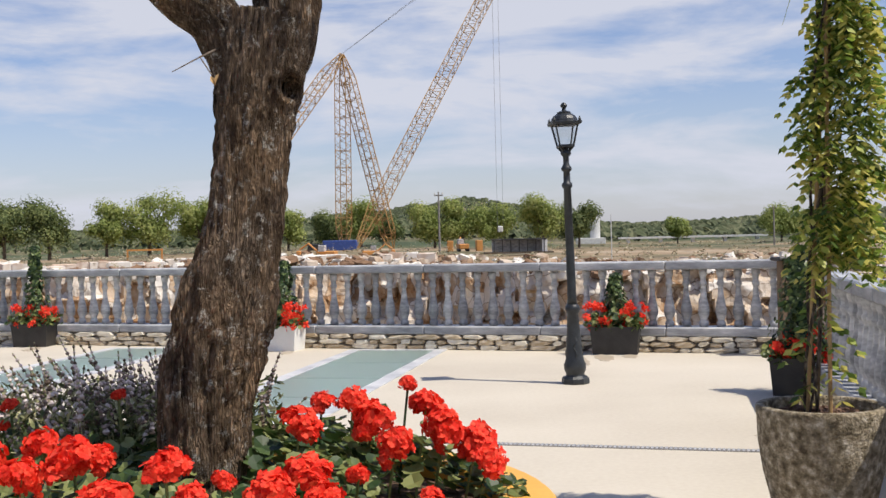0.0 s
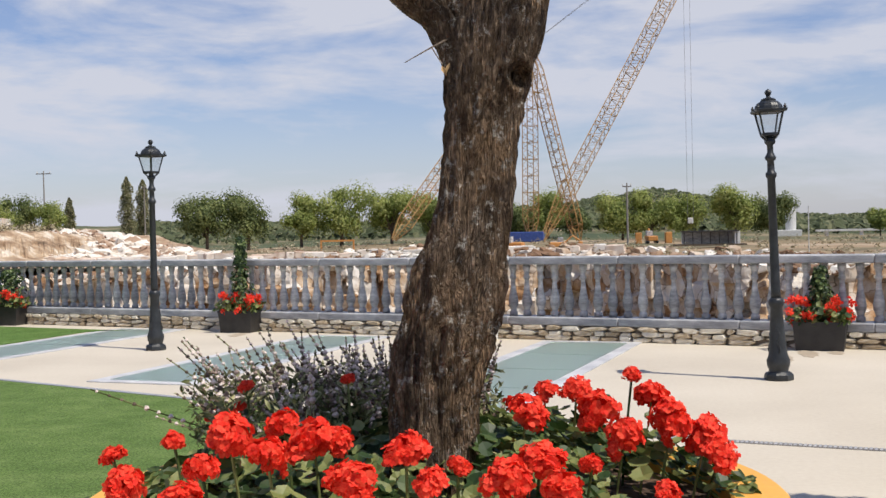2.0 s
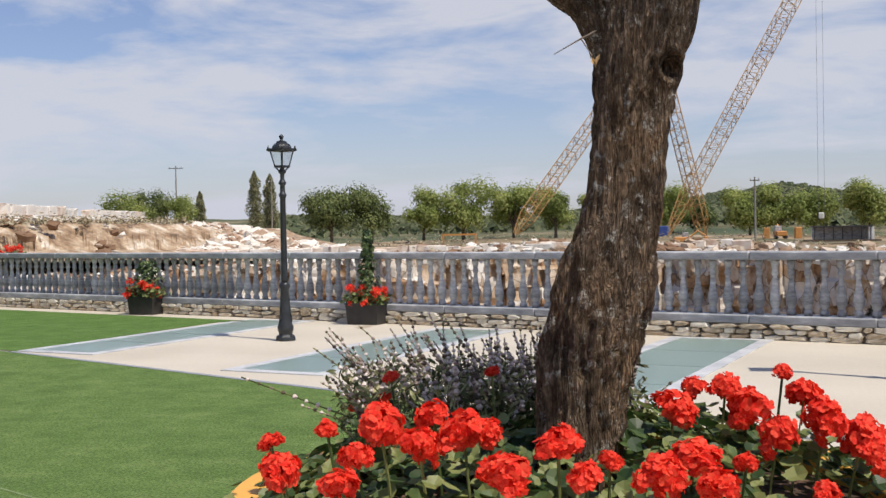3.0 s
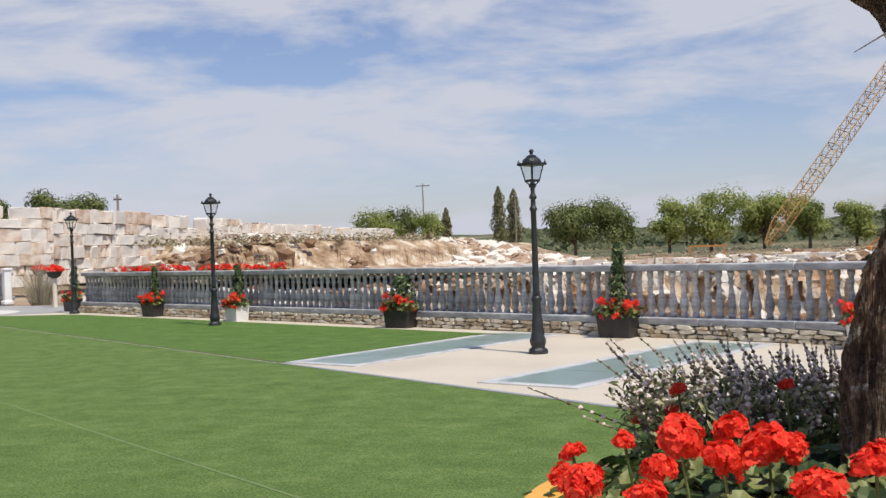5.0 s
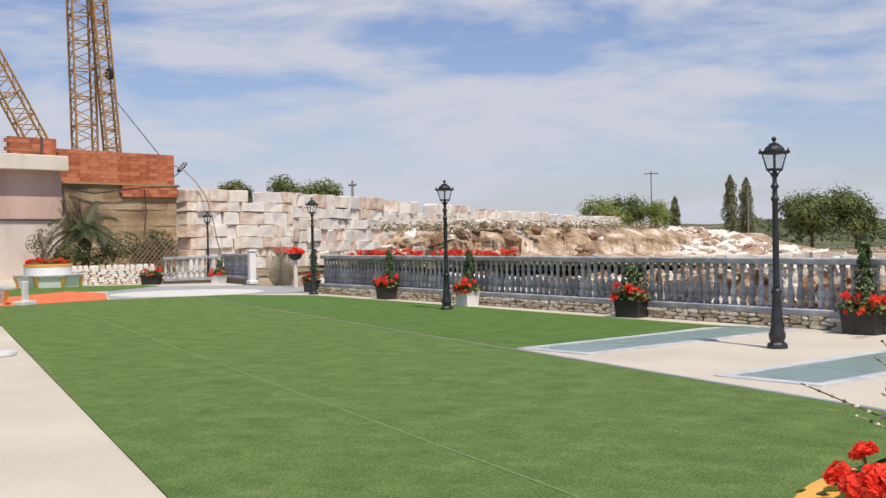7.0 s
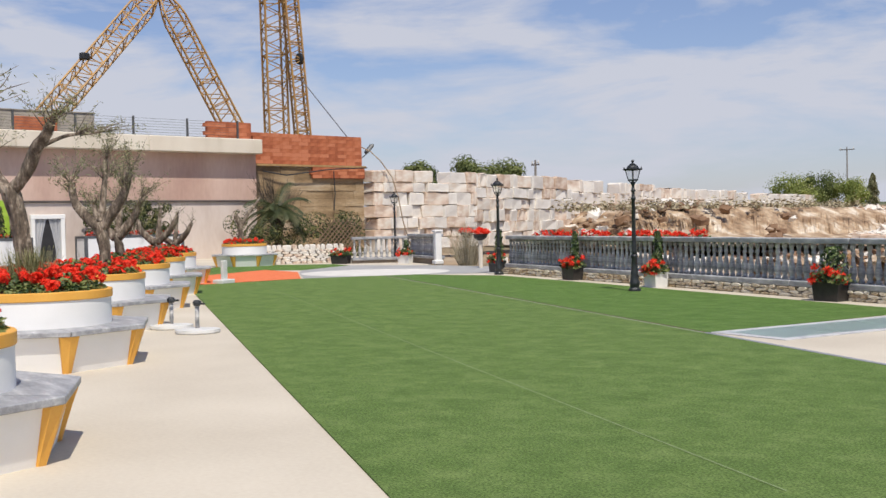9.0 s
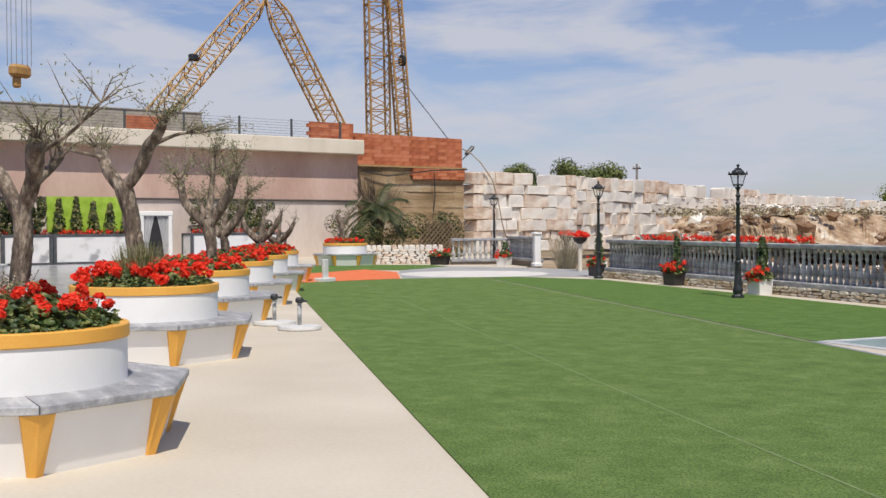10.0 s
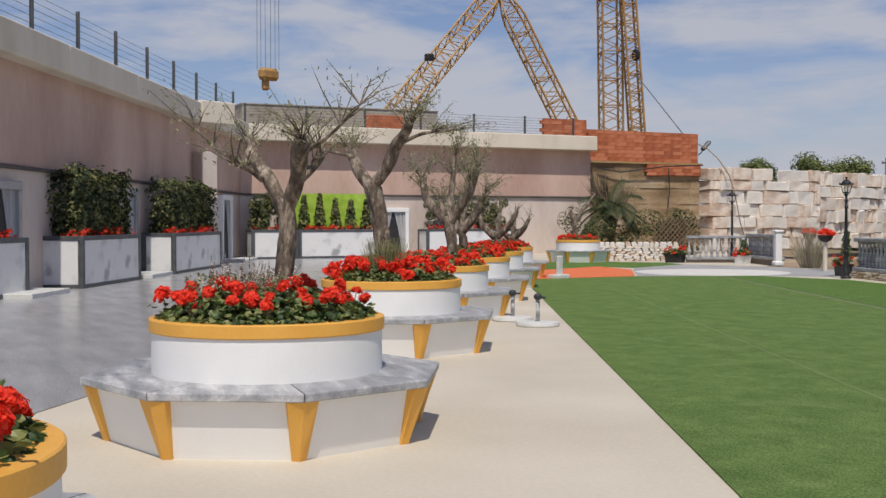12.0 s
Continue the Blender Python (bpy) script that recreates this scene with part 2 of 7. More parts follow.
    hf.inputs[1].default_value = 1.4
    l.new(furrow.outputs[0], hf.inputs[0])
    l.new(hs.outputs[0], hf.inputs[2])
    l.new(hf.outputs[0], bp.inputs["Height"])
    l.new(bp.outputs[0], b.inputs["Normal"])
    return m


M_trunkbark = furrowed_bark("furrowed_olive_bark")
M_bark2 = material("pale_olive_bark", [(0.016, 0.012, 0.010), (0.15, 0.115, 0.085), (0.56, 0.47, 0.37)], 0.95, 9, 2.0, 24, harsh=0.72, stretch=(1, 1, 0.35), fine=0.6, fine_scale=80, detail=9)
M_bamboo = material("bamboo_cane", [(0.34, 0.20, 0.08), (0.46, 0.30, 0.13)], 0.6, 6)
M_pole = material("grey_pole", [(0.20, 0.18, 0.16), (0.30, 0.28, 0.25)], 0.9, 2)
M_dry_pipe = material("tan_plastic", [(0.26, 0.19, 0.12), (0.36, 0.27, 0.18)], 0.7, 2)
M_stand = material("white_stand", [(0.55, 0.55, 0.53), (0.68, 0.68, 0.66)], 0.6, 5, 0.1, 30)
M_crane = material("crane_yellow", [(0.31, 0.17, 0.06), (0.46, 0.27, 0.085)], 0.6, 2, fine=0.2)


def fractured_rock(name):
    """Quarried marble: broken faces of their own tint, white to rust, split by dark joints."""
    m = bpy.data.materials.new(name)
    m.use_nodes = True
    n, l = m.node_tree.nodes, m.node_tree.links
    b = n["Principled BSDF"]
    b.inputs["Roughness"].default_value = 0.9
    tc, mp = n.new("ShaderNodeTexCoord"), n.new("ShaderNodeMapping")
    mp.inputs["Rotation"].default_value = (0.12, 0.2, 0)
    l.new(tc.outputs["Object"], mp.inputs[0])
    warp = n.new("ShaderNodeTexNoise")
    warp.inputs["Scale"].default_value, warp.inputs["Detail"].default_value = 0.9, 5
    l.new(mp.outputs[0], warp.inputs["Vector"])
    bent = n.new("ShaderNodeMixRGB")
    bent.blend_type = "ADD"
    bent.inputs[0].default_value = 0.7
    l.new(mp.outputs[0], bent.inputs[1])
    l.new(warp.outputs["Color"], bent.inputs[2])
    cell, edge = n.new("ShaderNodeTexVoronoi"), n.new("ShaderNodeTexVoronoi")
    edge.feature = "DISTANCE_TO_EDGE"
    for v in (cell, edge):
        v.inputs["Scale"].default_value = 0.85
        l.new(bent.outputs[0], v.inputs["Vector"])
    grain = n.new("ShaderNodeTexNoise")
    grain.inputs["Scale"].default_value, grain.inputs["Detail"].default_value, grain.inputs["Roughness"].default_value = 0.7, 10, 0.7
    l.new(mp.outputs[0], grain.inputs["Vector"])
    sep = n.new("ShaderNodeSeparateColor")
    l.new(cell.outputs["Color"], sep.inputs[0])
    tint = n.new("ShaderNodeMath")
    tint.operation = "MULTIPLY_ADD"
    tint.inputs[1].default_value = 0.42
    l.new(sep.outputs[0], tint.inputs[0])
    l.new(grain.outputs["Fac"], tint.inputs[2])
    ramp = n.new("ShaderNodeValToRGB")
    els = ramp.color_ramp.elements
    while len(els) < 5:
        els.new(0.5)
    for e, p, c in zip(els, (0.40, 0.51, 0.62, 0.75, 0.92), ((0.10, 0.055, 0.03), (0.36, 0.20, 0.09), (0.50, 0.37, 0.25), (0.62, 0.53, 0.43), (0.72, 0.67, 0.60))):
        e.position, e.color = p, (*c, 1)
    l.new(tint.outputs[0], ramp.inputs[0])
    joint = n.new("ShaderNodeValToRGB")
    joint.color_ramp.elements[0].position, joint.color_ramp.elements[1].position = 0.0, 0.03
    joint.color_ramp.elements[0].color = (0.38, 0.31, 0.25, 1)
    l.new(edge.outputs["Distance"], joint.inputs[0])
    mul = n.new("ShaderNodeMixRGB")
    mul.blend_type = "MULTIPLY"
    mul.inputs[0].default_value = 1.0
    l.new(ramp.outputs[0], mul.inputs[1])
    l.new(joint.outputs[0], mul.inputs[2])
    l.new(mul.outputs[0], b.inputs["Base Color"])
    bp = n.new("ShaderNodeBump")
    bp.inputs["Strength"].default_value, bp.inputs["Distance"].default_value = 0.9, 0.25
    l.new(tint.outputs[0], bp.inputs["Height"])
    l.new(bp.outputs[0], b.inputs["Normal"])
    return m


M_rock = fractured_rock("quarry_rock")
M_tree = material("tree_leaf", [(0.16, 0.215, 0.05), (0.32, 0.375, 0.105), (0.48, 0.50, 0.18)], 0.7, 0.35, island=0.35, trans=0.5, fine=0.2)
M_tree_dark = material("dark_tree_leaf", [(0.07, 0.10, 0.028), (0.14, 0.18, 0.055), (0.25, 0.28, 0.095)], 0.7, 0.35, island=0.4, trans=0.35, fine=0.2)
M_trunk = material("tree_trunk", [(0.06, 0.045, 0.03), (0.14, 0.11, 0.08)], 0.95, 4)
M_pink = material("pink_render", [(0.47, 0.305, 0.245), (0.57, 0.395, 0.32), (0.65, 0.475, 0.395)], 0.85, 0.5, 0.15, 20, stretch=(1, 1, 0.35), fine=0.15, fine_scale=6)
M_cream = material("cream_parapet", [(0.60, 0.53, 0.42), (0.70, 0.63, 0.52), (0.75, 0.69, 0.58)], 0.8, 0.7, 0.1, 20, stretch=(1, 1, 0.4), fine=0.15)
M_brick = material("red_hollow_brick", [(0.34, 0.095, 0.04), (0.47, 0.145, 0.062), (0.55, 0.20, 0.10)], 0.85, 2, 0.3, 20, per_object=0.5)
M_block = material("marble_block", [(0.55, 0.41, 0.31), (0.70, 0.585, 0.485), (0.76, 0.69, 0.60), (0.79, 0.745, 0.675), (0.70, 0.665, 0.615)], 0.8, 0.9, 0.8, 4, per_object=0.5, fine=0.3, fine_scale=3)


# ---- building helpers ----
class Shape:
    """Collects vertices and faces of one mesh."""

    def __init__(self):
        self.v, self.f = [], []

    def add(self, verts, faces):
        o = len(self.v)
        self.v.extend([tuple(p) for p in verts])
        self.f.extend([tuple(i + o for i in f) for f in faces])
        return self

    def box(self, c, s, rot=0.0, bevel=0.0, m=None):
        """A box about c of size s, turned by rot degrees about z; its edges cut by bevel."""
        hx, hy, hz = s[0] / 2, s[1] / 2, s[2] / 2
        t = m or Matrix.Translation(c) @ Matrix.Rotation(radians(rot), 4, "Z")
        if not bevel:
            vs = [Vector((x * hx, y * hy, z * hz)) for z in (-1, 1) for y in (-1, 1) for x in (-1, 1)]
            fs = [(0, 2, 3, 1), (4, 5, 7, 6), (0, 1, 5, 4), (2, 6, 7, 3), (0, 4, 6, 2), (1, 3, 7, 5)]
            return self.add([t @ p for p in vs], fs)
        b = min(bevel, hx * 0.9, hy * 0.9, hz * 0.9)
        vs = []
        for z, ins in ((-hz, b), (-hz + b, 0), (hz - b, 0), (hz, b)):
            x, y = hx - ins, hy - ins
            vs += [Vector(p) for p in ((-x, -y + (b if not ins else 0), z), (-x + (b if not ins else 0), -y, z), (x - (b if not ins else 0), -y, z), (x, -y + (b if not ins else 0), z),
                                       (x, y - (b if not ins else 0), z), (x - (b if not ins else 0), y, z), (-x + (b if not ins else 0), y, z), (-x, y - (b if not ins else 0), z))]
        fs = []
        for k in range(3):
            for i in range(8):
                j = (i + 1) % 8
                fs.append((k * 8 + i, k * 8 + j, k * 8 + 8 + j, k * 8 + 8 + i))
        fs.append(tuple(range(7, -1, -1)))
        fs.append(tuple(range(24, 32)))
        return self.add([t @ p for p in vs], fs)

    def lathe(self, profile, seg=16, m=None, caps=True, turn=0.0):
        m = m or Matrix()
        vs, fs = [], []
        for r, z in profile:
            for i in range(seg):
                a = 2 * math.pi * i / seg + turn
                vs.append(m @ Vector((r * math.cos(a), r * math.sin(a), z)))
        for k in range(len(profile) - 1):
            for i in range(seg):
                j = (i + 1) % seg
                fs.append((k * seg + i, k * seg + j, (k + 1) * seg + j, (k + 1) * seg + i))
        if caps:
            fs.append(tuple(range(seg - 1, -1, -1)))
            k = (len(profile) - 1) * seg
            fs.append(tuple(range(k, k + seg)))
        return self.add(vs, fs)

    def tube(self, pts, radii, seg=6, wob=0.0, rng=None):
        pts = [Vector(p) for p in pts]
        if not isinstance(radii, (list, tuple)):
            radii = [radii] * len(pts)
        vs, fs = [], []
        for k, p in enumerate(pts):
            d = (pts[min(k + 1, len(pts) - 1)] - pts[max(k - 1, 0)]).normalized()
            a = d.orthogonal().normalized() if abs(d.z) > 0.99 else d.cross(Vector((0, 0, 1))).normalized()
            b = d.cross(a)
            for i in range(seg):
                w = 2 * math.pi * i / seg
                r = radii[k] * (1 + (rng.uniform(-wob, wob) if rng else 0))
                vs.append(p + a * (r * math.cos(w)) + b * (r * math.sin(w)))
        for k in range(len(pts) - 1):
            for i in range(seg):
                j = (i + 1) % seg
                fs.append((k * seg + i, k * seg + j, (k + 1) * seg + j, (k + 1) * seg + i))
        fs.append(tuple(range(seg - 1, -1, -1)))
        k = (len(pts) - 1) * seg
        fs.append(tuple(range(k, k + seg)))
        return self.add(vs, fs)

    def leaf(self, p, size, normal, spin, length=1.0, cup=0.15):
        """A small pointed leaf: six corners, folded along its rib."""
        n = Vector(normal).normalized()
        a = n.orthogonal().normalized()
        a = Matrix.Rotation(spin, 3, n) @ a
        b = n.cross(a)
        p = Vector(p)
        s, L = size, size * length
        vs = [p - a * L * 0.5, p + b * s * 0.42 + n * s * cup - a * L * 0.1, p + b * s * 0.3 + n * s * cup + a * L * 0.25, p + a * L * 0.55, p - b * s * 0.3 + n * s * cup + a * L * 0.25, p - b * s * 0.42 + n * s * cup - a * L * 0.1]
        return self.add(vs, [(0, 1, 2, 3), (0, 3, 4, 5)])

    def mesh(self, name, mat, smooth=False):
        me = bpy.data.meshes.new(name)
        me.from_pydata(self.v, [], self.f)
        me.materials.append(mat)
        if smooth:
            me.polygons.foreach_set("use_smooth", [True] * len(me.polygons))
        me.update()
        return me


def part(name, shape, mat, parent, label="", smooth=False, m=None):
    """Links a shape (or a ready mesh) as one mesh object under a thing or a part."""
    data = shape.mesh(name, mat, smooth) if isinstance(shape, Shape) else shape
    ob = new(name, data)
    ob.parent = parent
    if m is not None:
        ob.matrix_local = m
    return tagged(ob, label)


def thing(name, label, category, at=(0, 0, 0), rot=0.0, group="", kind=""):
    ob = new(name)
    ob.empty_display_size = 0.1
    ob.matrix_world = Matrix.Translation(at) @ Matrix.Rotation(radians(rot), 4, "Z")
    return tagged(ob, label, category, group, kind)


def single(name, shape, mat, label, category, kind="", smooth=False, m=None, group=""):
    ob = new(name, shape.mesh(name, mat, smooth))
    if m is not None:
        ob.matrix_world = m
    return tagged(ob, label, category, group, kind)


def slab(poly, z0, z1):
    s = Shape()
    k = len(poly)
    s.add([(x, y, z0) for x, y in poly] + [(x, y, z1) for x, y in poly],
          [tuple(range(k - 1, -1, -1)), tuple(range(k, 2 * k))] + [(i, (i + 1) % k, k + (i + 1) % k, k + i) for i in range(k)])
    return s


def polar(az, r, z=0.0):
    """A place seen from the camera's stand: degrees to the left of +y, metres away."""
    return Vector((-0.6 - r * math.sin(radians(az)), -0.25 + r * math.cos(radians(az)), z))


# ---- plan ----
CORNER = Vector((3.5, 13.62))          # where the two balustrades meet
ALONG = Vector((-0.948, 0.318))        # along the long balustrade
OUT = Vector((0.318, 0.948))           # away from the terrace
BAL_LEN = 30.2
SIDE = Vector((-0.168, -0.9858))        # along the short balustrade, towards the stand


def bal(u, s=0.0):
    p = CORNER + ALONG * u + OUT * s
    return p.x, p.y

# ---- ground ----
def pit_radius(az):
    return 66 + 5 * math.sin(radians(az * 6 + 20)) + 3.5 * math.sin(radians(az * 17))


def rim_height(az, r):
    return -0.75 + 0.35 * math.sin(radians(az * 9)) + 0.25 * noise.noise(Vector((az * 0.4, r * 0.05, 3)))


def ground_height(az, r):
    p = polar(az, r)
    out = (p.x - CORNER.x) * OUT.x + (p.y - CORNER.y) * OUT.y
    side = (p.x - CORNER.x) * 0.9915 - (p.y - CORNER.y) * 0.13
    outside = max(out, side)
    far = rim_height(az, r)
    if r > 150:
        k = min(1.0, (r - 150) / 350)
        hill = 11.0 * math.exp(-((az + 0.6) / 4.4) ** 2) + 5.5 * math.exp(-((az - 6) / 5) ** 2) + 4.0 * math.exp(-((az + 19) / 7) ** 2) + 5.0 * math.exp(-((az - 30) / 14) ** 2) + 2.2
        far += hill * k * k * (3 - 2 * k) * (1 + 0.12 * noise.noise(Vector((az * 0.5, r * 0.004, 0))))
    if outside < 0.4:
        return -0.3
    inside_pit = -50 < az < 47 and r < pit_radius(az) + 1.5
    if inside_pit:
        edge = min(1.0, (outside - 0.4) / 3.0, (47 - az) / 3 + 0.15)
        return -0.3 - 12.0 * max(0.05, edge)
    return far


g = Shape()
radii = [0.5, 3, 6, 9, 12, 14, 16, 18, 20, 22, 24, 26, 28, 30, 33, 36, 40, 45, 50, 54, 57, 60, 62, 64, 66, 68, 70, 72, 74, 76, 78, 81, 85, 90, 96, 103, 112, 125, 140, 160, 185, 215, 250, 290, 335, 385, 440, 500, 570, 650, 800, 1100, 1700, 2800, 4500]
azs = [-60 + 0.5 * i for i in range(261)] + [75 + 5 * i for i in range(45)]
for r in radii:
    for az in azs:
        p = polar(az, r)
        g.v.append((p.x, p.y, ground_height(az, r)))
na = len(azs)
for k in range(len(radii) - 1):
    for i in range(na):
        j = (i + 1) % na
        g.f.append((k * na + i, (k + 1) * na + i, (k + 1) * na + j, k * na + j))
M_ground = material("scrub_and_earth", [(0.07, 0.085, 0.035), (0.17, 0.14, 0.075), (0.32, 0.23, 0.14), (0.44, 0.36, 0.26)], 0.95, 0.045, 0.7, 1.0, detail=10, fine=0.5, fine_scale=0.5)
M_scrub = material("green_scrub", [(0.03, 0.052, 0.018), (0.07, 0.09, 0.035), (0.16, 0.14, 0.07), (0.30, 0.23, 0.14)], 0.95, 0.03, 0.7, 0.6, detail=12, fine=0.6, fine_scale=0.3)
ground = single("ground", g, M_ground, "dry earth and olive scrub of the quarry country", "ground", "structure")
ground.data.materials.append(M_scrub)
first = (len(radii) - 1 - sum(1 for r in radii if r >= 185)) * na
ground.data.polygons.foreach_set("material_index", [1 if i >= first else 0 for i in range(len(ground.data.polygons))])

# face of the pit across from the terrace
face = Shape()
fa = [-46 + 0.14 * i for i in range(670)]
fz = [-9 + 0.2 * i for i in range(43)] + [-0.45]
for z in fz:
    for az in fa:
        p = polar(az, pit_radius(az))
        q = Vector((p.x * 0.28, p.y * 0.28, z * 0.34)) + 0.6 * noise.noise_vector(Vector((p.x * 0.1, p.y * 0.1, z * 0.15)))
        cell = noise.cell(q * 0.9) + 0.5 * noise.cell(q * 2.3)
        r = pit_radius(az) - 1.6 + 1.3 * cell + 1.1 * noise.fractal(q * 0.8, 1.0, 2.0, 4) + 0.10 * z
        top = rim_height(az, pit_radius(az)) + 0.35 + 0.5 * noise.noise(Vector((az * 1.7, 0, 9)))
        p = polar(az, r)
        face.v.append((p.x, p.y, min(z, top)))
n = len(fa)
for k in range(len(fz) - 1):
    for i in range(n - 1):
        face.f.append((k * n + i, k * n + i + 1, (k + 1) * n + i + 1, (k + 1) * n + i))
single("quarry_face", face, M_rock, "cut marble quarry face in white, tan and rust", "rock face", "structure")

# ---- terrace ----
side_end = CORNER + SIDE * 22
terrace = [(CORNER.x + 0.25, CORNER.y + 0.1), bal(BAL_LEN, 0.2), bal(BAL_LEN + 7, 0.2), (-46, 38), (-60, 38), (-60, -30), (side_end.x, -30), (side_end.x + 0.2, side_end.y)]
single("pavement", slab(terrace, -0.25, 0.0), M_pave, "smooth beige concrete terrace paving", "pavement", "structure")


def edge_at(x):
    return 3.71 - 0.479 * (x + 6.04)


def seam_at(x):
    return 9.82 - 0.4655 * (x + 4.83)


turf = [(-1.25, edge_at(-1.25)), (-2.35, seam_at(-2.35)), (-10.1, seam_at(-10.1)), (-27.6, seam_at(-27.6)), (-28.4, 18.3), (-28.3, 14.75), (-27.2, edge_at(-27.2))]
single("turf", slab(turf, 0.002, 0.014), M_turf, "green artificial turf carpet laid on the terrace", "turf", "structure")
strip = [(-10.1, seam_at(-10.1) + 0.06), (-9.5, 16.85), bal(12.8, -0.75), bal(24.0, -0.75), bal(29.0, -0.8), (-27.2, 21.4), (-27.6, seam_at(-27.6) + 0.06)]
single("turf_strip", slab(strip, 0.002, 0.012), M_turf_strip, "darker strip of artificial turf along the balustrade", "turf", "structure")
kerb = Shape()
for (x0, y0), (x1, y1) in (((-10.1, seam_at(-10.1)), (-2.35, seam_at(-2.35))), ((-2.35, seam_at(-2.35)), (-1.25, edge_at(-1.25)))):
    d = Vector((x1 - x0, y1 - y0))
    kerb.box(((x0 + x1) / 2 - d.y / d.length * 0.045, (y0 + y1) / 2 + d.x / d.length * 0.045, 0.009), (d.length, 0.07, 0.016), math.degrees(math.atan2(d.y, d.x)))
single("turf_kerb", kerb, M_greyfloor, "thin grey metal edging of the turf", "edging", "structure")
for mat_, label_, (x0, y0), (x1, y1), w in ((M_seam, "pale worn seam along the raised turf edge", (-10.1, seam_at(-10.1)), (-27.6, seam_at(-27.6)), 0.03), (M_faint, "faint join between two turf rolls", (-4.4, 5.3), (-27.4, 16.0), 0.012)):
    seams = Shape()
    d = Vector((x1 - x0, y1 - y0))
    L = d.length
    nrm = Vector((-d.y, d.x)) / L * w / 2
    seams.add([(x0 - nrm.x, y0 - nrm.y, 0.018), (x1 - nrm.x, y1 - nrm.y, 0.018), (x1 + nrm.x, y1 + nrm.y, 0.018), (x0 + nrm.x, y0 + nrm.y, 0.018)], [(0, 1, 2, 3)])
    single("turf_seam", seams, mat_, label_, "seam", "structure")
# flat dark strip: the shadow line of the raised turf edge, put in as colour
gap = Shape()
x0, x1 = -10.1, -27.6
gap.add([(x0, seam_at(x0) + 0.034, 0.017), (x1, seam_at(x1) + 0.034, 0.017), (x1, seam_at(x1) + 0.085, 0.017), (x0, seam_at(x0) + 0.085, 0.017)], [(0, 1, 2, 3)])
single("turf_edge_shade", gap, M_soil, "dark strip painted as the shade beside the raised turf edge", "seam", "structure")
grey = [(-11.7, 0.9), (-7.0, -2.2), (3, -9), (3, -20), (-60, -20), (-60, 26), (-46, 24.0)]
single("marble_floor", slab(grey, 0.002, 0.012), M_greyfloor, "grey polished marble plaza floor", "floor", "structure")


# ---- balustrade ----
BAL_PROFILE = [(0.062, 0.0), (0.062, 0.05), (0.045, 0.06), (0.05, 0.085), (0.074, 0.13), (0.078, 0.175), (0.064, 0.24), (0.043, 0.32), (0.034, 0.40), (0.034, 0.43), (0.05, 0.445), (0.05, 0.47), (0.038, 0.485), (0.044, 0.53), (0.058, 0.555), (0.058, 0.61)]
baluster_mesh = Shape().lathe([(r * 0.9, z * 1.16) for r, z in BAL_PROFILE], 12).mesh("baluster", M_greymarble, True)


def balustrade(start, direction, length, height0=0.20, label="", stones=True):
    """Stone base course, plinth slab, turned balusters and top rail, as one run."""
    ang = math.degrees(math.atan2(direction.y, direction.x))
    root = thing("balustrade", label, "balustrade", (start.x, start.y, 0), ang, kind="structure")
    part("base_core", Shape().box((length / 2, 0, height0 / 2), (length, 0.22, height0)), M_mortar, root)
    seg = 1.6
    k = int(math.ceil(length / seg))
    seg = length / k
    slab_mesh = Shape().box((0, 0, 0), (seg - 0.006, 0.34, 0.11), bevel=0.014).mesh("plinth_slab", M_railmarble)
    rail_mesh = Shape().box((0, 0, 0), (seg - 0.006, 0.27, 0.105), bevel=0.014).mesh("top_rail", M_railmarble)
    for i in range(k):
        part("plinth_slab", slab_mesh, None, root, m=Matrix.Translation(((i + 0.5) * seg, 0, height0 + 0.055)))
        part("top_rail", rail_mesh, None, root, m=Matrix.Translation(((i + 0.5) * seg, 0, height0 + 0.111 + 0.707 + 0.052)))
    nb = int(length / 0.208)
    for i in range(nb):
        part("baluster", baluster_mesh, None, root, m=Matrix.Translation(((i + 0.5) * length / nb, 0, height0 + 0.111)) @ Matrix.Rotation(i * 1.3, 4, "Z"))
    return root


long_run = balustrade(Vector((*bal(-0.1), 0)), ALONG, BAL_LEN, label="long grey marble balustrade on a dry-stone base")
short_run = balustrade(Vector((2.9, 10.3, 0)), SIDE, 12.0, label="grey marble balustrade on a stone base, side run")


